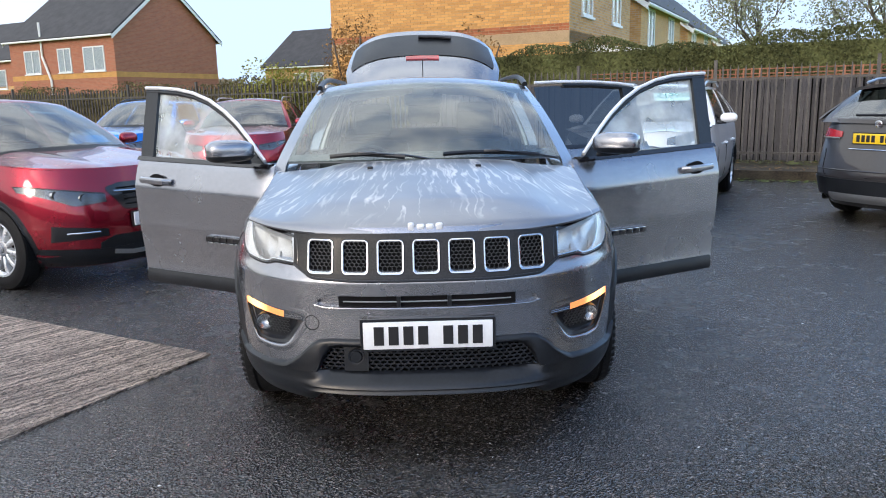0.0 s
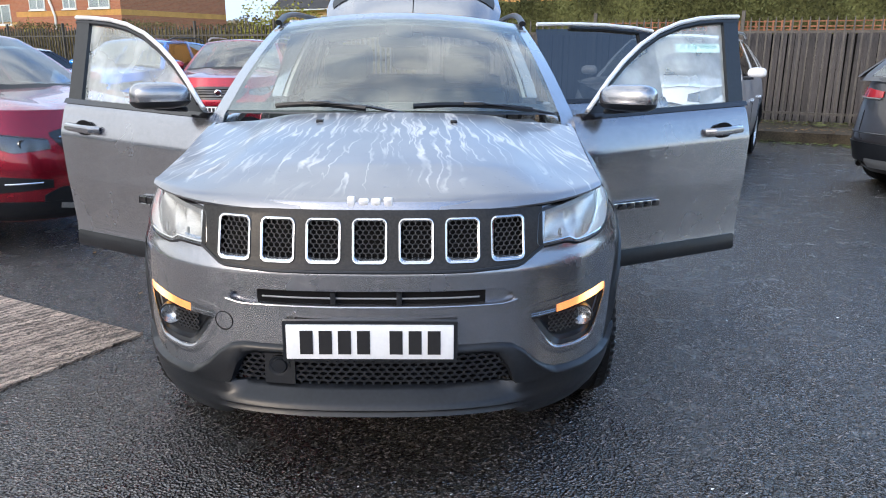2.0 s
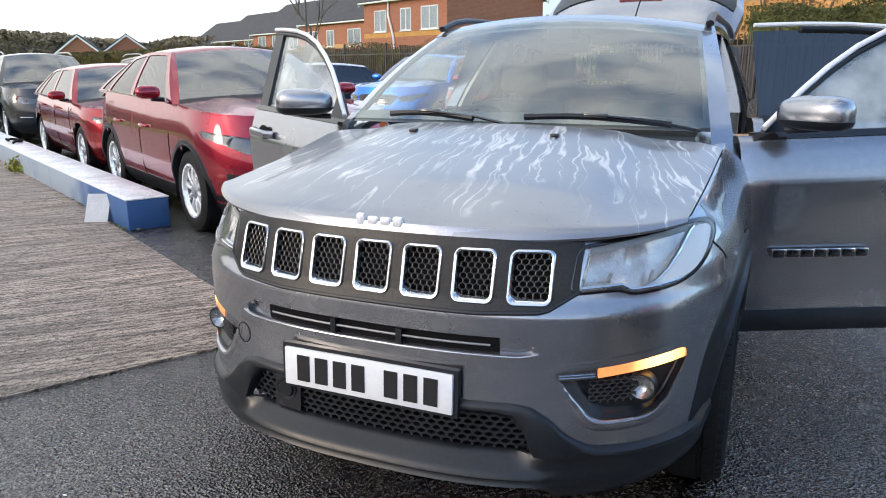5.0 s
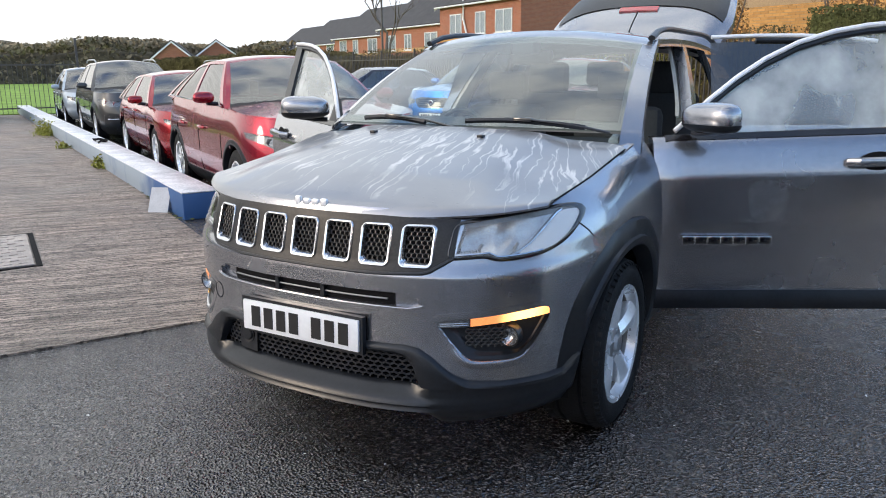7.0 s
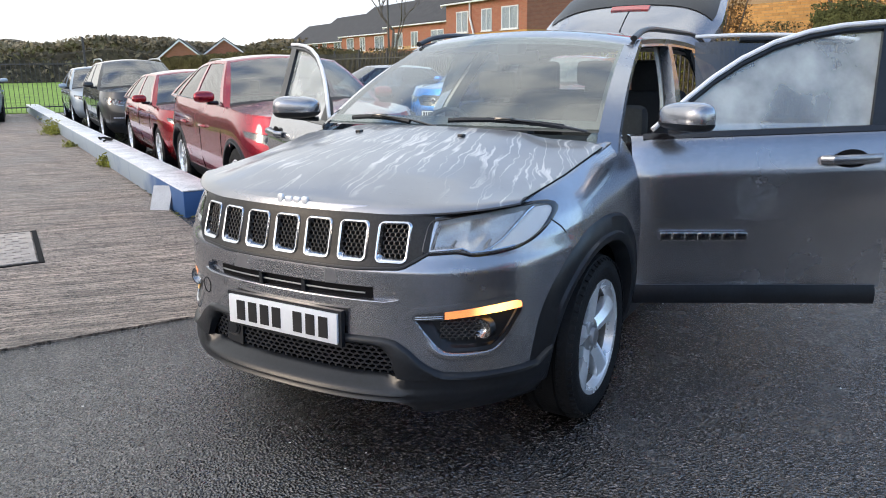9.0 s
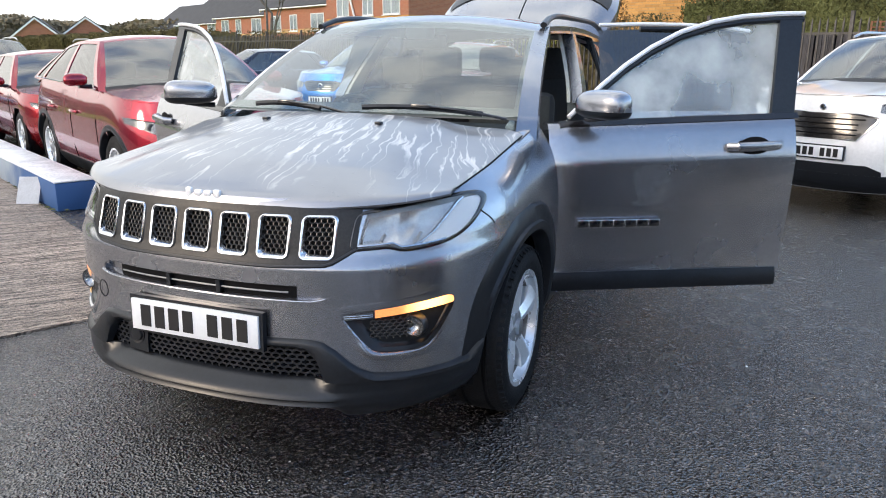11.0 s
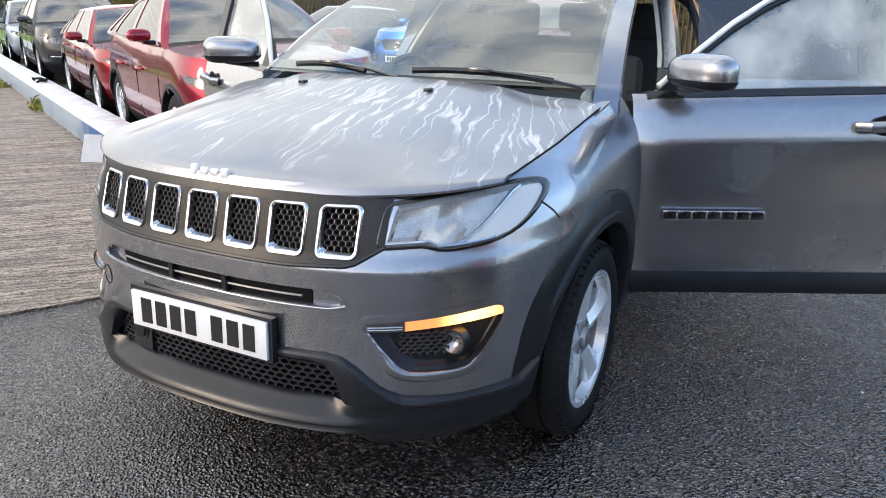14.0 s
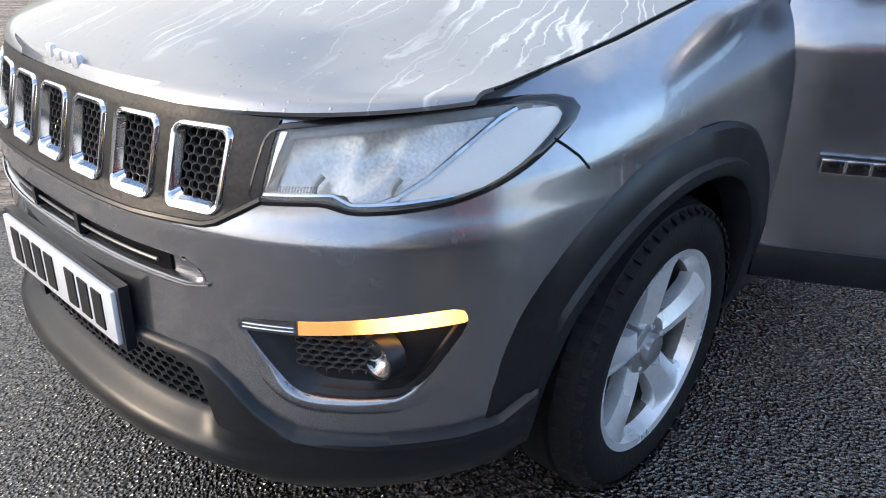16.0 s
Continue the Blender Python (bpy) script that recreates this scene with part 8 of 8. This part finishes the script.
for k in range(4):
    house("red brick terrace house with pale windows", -53.5 - 13 * k, 30 + 1.2 * k, 0, 11.5, 8.0, 4.9 - 0.35 * k, 7.7 - 0.35 * k, M_BRICKR, M_BRICKYF, 0.0, (("front", -3.6, 2.9, 1.7, 1.3), ("front", -0.6, 2.9, 1.2, 1.3), ("front", 3.2, 2.9, 2.0, 1.3), ("front", -2.6, 0.6, 1.8, 1.3), ("front", 2.6, 0.6, 1.8, 1.3)), gable_x=False)
for k in range(2):
    house("small far red brick gable house", -86 - 4 * k, 17.6 + 6.0 * k, 74, 4.4, 9, 2.7 + 0.5 * k, 4.5 + 0.3 * k, M_BRICKR, M_BRICKYF)
house("far red brick house gable behind the hedge", -14.0, 72.0, 0, 7, 8, 5.0, 7.4, M_BRICKR, M_BRICKYF)
for k in range(3):
    house("brick house in a row behind the yellow gable", -8.8, 25.5 + 9.5 * k, 0, 7.4, 7.5, 4.9 - 0.2 * k, 7.6, M_BRICKYF, M_BRICKR, 0, (("right", 1.6, 3.3, 1.1, 1.4), ("right", 5.4, 3.3, 1.1, 1.4)))
house("small far house with yellow front", -31.5, 44, 0, 14, 8.0, 4.4, 7.2, M_BRICKYF, M_BRICKR, 0, (("front", -3.6, 2.6, 1.2, 1.2), ("front", -2.0, 2.6, 1.2, 1.2)), gable_x=False)

# field and woods
lot_slab("grass_field", -160, -26.5, -90, 60, -0.25, 0.03, M_GRASS, "bright green playing field", "field")


def canopy(y):
    return 6.0 + 1.0 * np.sin(y * 0.05) + 0.7 * np.sin(y * 0.21 + 1) + 0.35 * np.sin(y * 0.63)


def wood_places(rng, n):
    x = -92 - 40 * rng.uniform(0, 1, n)
    y = rng.uniform(-160, 230, n)
    k = rng.uniform(0, 1, n)
    z = canopy(y + 0.4 * x) * np.where(k < 0.5, rng.uniform(0.85, 1.06, n), rng.uniform(0.0, 1.0, n)) * (0.8 + 0.2 * (-x - 92) / 40)
    return np.stack([x, y, z], 1)


woods = part("far_woods", leaves(260000, wood_places, 0.30, 9), M_WOODFAR, None, "", smooth=False)
woods.matrix_world = LOT
tagged(woods, "distant brown autumn woodland beyond the field", "woodland", kind="stuff")
hill_rows = [[LOT @ Vector((x, y, float(canopy(y + 0.4 * x)) * s)) for y in np.linspace(-160, 230, 196)] for x, s in ((-150, 0.99), (-132, 0.96), (-120, 0.9), (-105, 0.82), (-96, 0.6), (-93, 0.0))]
hill_part = part("backdrop_wood", grid_mesh(hill_rows), M_WOOD)
tagged(hill_part, "dark wooded rise behind the field", "woodland", kind="structure")


# plants, poles and small things
def tree(label, x, y, height, spread, leaf_mat, n_leaves, seed, leaf=0.05, base=0.0):
    """A tree: tapered trunk, forking limbs and a loose crown of small leaves."""
    rng = np.random.RandomState(seed)
    t = thing("tree", label, "tree", lot(x, y, base))
    limbs, tips = [], []

    def limb(p, d, length, r, depth):
        pts, q, w = [Vector(p)], Vector(p), Vector(d)
        for k in range(4):
            w = (w + Vector(rng.normal(size=3)) * 0.16 + Vector((0, 0, 0.06))).normalized()
            q = q + w * length / 4
            pts.append(q.copy())
        rows = []
        for k, c in enumerate(pts):
            rr = r * (1 - 0.16 * k)
            rows.append([c + Vector((rr * math.cos(a), rr * math.sin(a), 0)) for a in (0, 1.05, 2.09, 3.14, 4.19, 5.24)])
        limbs.append(grid_mesh(rows, closed=True))
        if depth == 0:
            tips.extend(pts[1:])
            return
        for _ in range(3 if depth > 1 else 4):
            a = rng.uniform(0, 6.28)
            nd = (w + Vector((math.cos(a), math.sin(a), 0.2)) * rng.uniform(0.5, 0.9)).normalized()
            limb(pts[rng.randint(2, 5)], nd, length * rng.uniform(0.55, 0.75), r * 0.5, depth - 1)

    limb((0, 0, 0), (0, 0, 1), height * 0.5, height * 0.022 + 0.02, 3)
    part("trunk", join(*limbs), M_BARK, t)
    if n_leaves:
        T = np.array([tuple(v) for v in tips])
        def place(r2, n):
            return T[r2.randint(0, len(T), n)] + r2.normal(size=(n, 3)) * spread
        tagged(part("crown", leaves(n_leaves, place, leaf, seed + 1), leaf_mat, t, smooth=False), kind="stuff")
    return t


def shrub(label, x, y, w, d, h, mat_, n, seed, leaf=0.04, base=0.1):
    def place(rng, n_):
        v = rng.normal(size=(n_, 3))
        v /= np.linalg.norm(v, axis=1)[:, None]
        r = rng.uniform(0.45, 1.0, (n_, 1)) * (1 + 0.25 * np.sin(v[:, :1] * 5 + seed) * np.cos(v[:, 1:2] * 6))
        return v * r * np.array([w / 2, d / 2, h / 2]) + np.array([0, 0, h / 2])
    t = thing("shrub", label, "shrub", lot(x, y, base))
    tagged(part("crown", leaves(n, place, leaf, seed), mat_, t, smooth=False), kind="stuff")
    part("stem", join(*[tube([(0, 0, 0), (0.2 * w * math.cos(a), 0.2 * d * math.sin(a), h * 0.5), (0.36 * w * math.cos(a), 0.36 * d * math.sin(a), h * 0.85)], 0.02, seg=5) for a in (0.3, 1.6, 2.9, 4.1, 5.4)]), M_BARK, t)
    return t


tree("tall thin-leaved tree behind the hedge", 0.4, 19.5, 5.2, 0.35, M_AUTUMNLEAF, 5000, 21, 0.04)
tree("thin-leaved tree behind the hedge", 2.8, 21.0, 5.2, 0.35, M_AUTUMNLEAF, 5000, 25, 0.04)
tree("bare tree before the brick houses", -40.0, 21.0, 7.5, 0.2, M_AUTUMN, 0, 31)
shrub("yellow green shrub over the railing", -12.4, FY + 0.7, 4.2, 1.2, 2.5, M_BUSH, 9000, 41)
shrub("dry orange brown bush beside the yellow house", -10.2, FY + 1.2, 2.0, 1.2, 3.6, M_AUTUMN, 5000, 43)
shrub("orange brown bush behind the hedge", -7.0, FY + 1.6, 2.4, 1.2, 3.2, M_AUTUMN, 4000, 45)
shrub("small garden bush by the red brick house", -39.5, 25.0, 2.6, 1.2, 2.8, M_BUSH, 2500, 47, 0.06)

pole = thing("lamp_post", "thin dark lamp post before the houses", "lamp post", lot(-37.0, 19.0))
part("pole", tube([(0, 0, 0), (0, 0, 7)], 0.06, seg=8), M_IRON, pole)
pole2 = thing("camera_post", "white post with a bracket by the fence", "post", lot(3.55, FY - 0.25, 0.16))
part("pole", tube([(0, 0, 0), (0, 0, 2.15)], 0.05, seg=10), M_UPVC, pole2)
box("bracket", -0.08, 0.08, -0.06, 0.06, 1.75, 2.0, M_UPVC, pole2)

M_CARD = mat("damp white card", (0.55, 0.56, 0.57), 0.6, var=0.12)
card = thing("leaning_card", "white card leaning on the blue beam", "card", lot(-5.50, 0.60, 0.012, 0))
cb = box("sheet", -0.105, 0.105, -0.002, 0.002, 0, 0.27, M_CARD, card)
cb.matrix_local = pose(0, -0.08, 0, -28, 0, 52)

cover = thing("manhole_cover", "rusty steel inspection cover set in the concrete", "manhole cover", lot(-4.41, -1.06, 0.012))
M_STEEL = mat("worn steel cover", (0.50, 0.43, 0.38), 0.45, 0.5, 0.3, 6, 0.4, 60)
bm = bmesh.new()
add_box(bm, -0.62, 0.62, -0.38, 0.38, 0.0, 0.012, 0.004)
part("lid", bm, M_STEEL, cover)
bm = bmesh.new()
for i in range(11):
    for j in range(7):
        x, y = -0.55 + i * 0.11, -0.32 + j * 0.105 + (0.05 if i % 2 else 0)
        if y < 0.36:
            add_box(bm, x - 0.010, x + 0.010, y - 0.032, y + 0.032, 0.011, 0.017, 0.003)
tagged(part("stud_rest", bm, M_STEEL, cover, smooth=False), kind="stuff")
bm = bmesh.new()
for a, b, c_, d_ in ((-0.67, -0.63, -0.43, 0.43), (0.63, 0.67, -0.43, 0.43), (-0.63, 0.63, -0.43, -0.39), (-0.63, 0.63, 0.39, 0.43)):
    add_box(bm, a, b, c_, d_, 0.0, 0.006)
part("frame", bm, M_DARK, cover, smooth=False)


def litter(label, x0, x1, y0, y1, n, size, material, seed, z=0.006, name="fallen_leaves"):
    def place(rng, k):
        return np.stack([rng.uniform(x0, x1, k), rng.uniform(y0, y1, k), np.full(k, z) + rng.uniform(0, 0.004, k)], 1)
    rng = np.random.RandomState(seed)
    P = place(rng, n)
    verts, faces = [], []
    for i in range(n):
        a, s = rng.uniform(0, 6.28), size * rng.uniform(0.5, 1.5)
        for k in range(4):
            verts.append((P[i, 0] + s * math.cos(a + k * 1.57) * (1 if k % 2 else 0.5), P[i, 1] + s * math.sin(a + k * 1.57) * (1 if k % 2 else 0.5), P[i, 2] + rng.uniform(0, s * 0.3)))
        faces.append((4 * i, 4 * i + 1, 4 * i + 2, 4 * i + 3))
    ob = part(name, (verts, faces), material, None, "", smooth=False)
    ob.matrix_world = LOT
    return tagged(ob, label, "litter", kind="stuff")


scrap = thing("cable_scrap", "dark tangled cable scrap lying on the beam", "scrap", lot(-11.1, 0.72, 0.279))
rng_c = np.random.RandomState(71)
for k in range(4):
    pts = [(0.20 * math.cos(a) + 0.10 * k - 0.15, 0.09 * math.sin(a * 1.3 + k), 0.012 + 0.02 * abs(math.sin(a * 2 + k))) for a in np.linspace(k, k + 4.2, 16)]
    part("cable", tube(pts, 0.011, seg=6), M_DARK, scrap)
for wx, wy, wr, wn_ in ((-16.8, 0.24, 0.30, 900), (-9.8, 0.55, 0.16, 420), (-13.3, 0.30, 0.12, 200)):
    def tuft(rng, n, wx=wx, wy=wy, wr=wr):
        v = rng.normal(size=(n, 3)) * np.array([wr, wr * 0.35, wr * 0.4])
        v[:, 2] = np.abs(v[:, 2]) + 0.014
        return v + np.array([wx, wy, 0.0])
    w_ob = part("weeds", leaves(wn_, tuft, 0.028, int(-wx * 10)), M_BUSH, None, "", smooth=False)
    w_ob.matrix_world = LOT
    tagged(w_ob, "tuft of green weeds at the beam's foot", "weeds", kind="stuff")

litter("dead leaves along the verge", -6, 20, 11.5, 13.6, 1800, 0.035, M_AUTUMN, 51, 0.17)
litter("pale chips and scraps on the tarmac", -1.5, 6, -2.5, 8, 130, 0.008, M_UPVC, 53, 0.004, "scattered_grit")
litter("stray brown leaves on the tarmac", -8, 8, -3, 11, 60, 0.022, M_AUTUMN, 55, 0.004)
litter("weeds and ivy along the verge", -6, 20, 12.4, 13.5, 2600, 0.055, M_LEAF, 61, 0.19, "weeds")
litter("moss at the tarmac edge", -6, 8, 11.2, 11.6, 900, 0.05, M_MOSS, 63, 0.003, "moss")
litter("moss and weeds at the beam foot", -22, -4.9, 0.60, 0.74, 700, 0.03, M_LEAF, 57, 0.015, "weeds")
litter("tuft of dry grass on the tarmac", 0.62, 0.76, -1.18, -1.10, 30, 0.014, M_BUSH, 59, 0.004, "grass_tuft")

lay_bricks(BRICKWORK, -3.8, 3.8, 2.0, 6.6, 3.20, 3.42, 2.9)
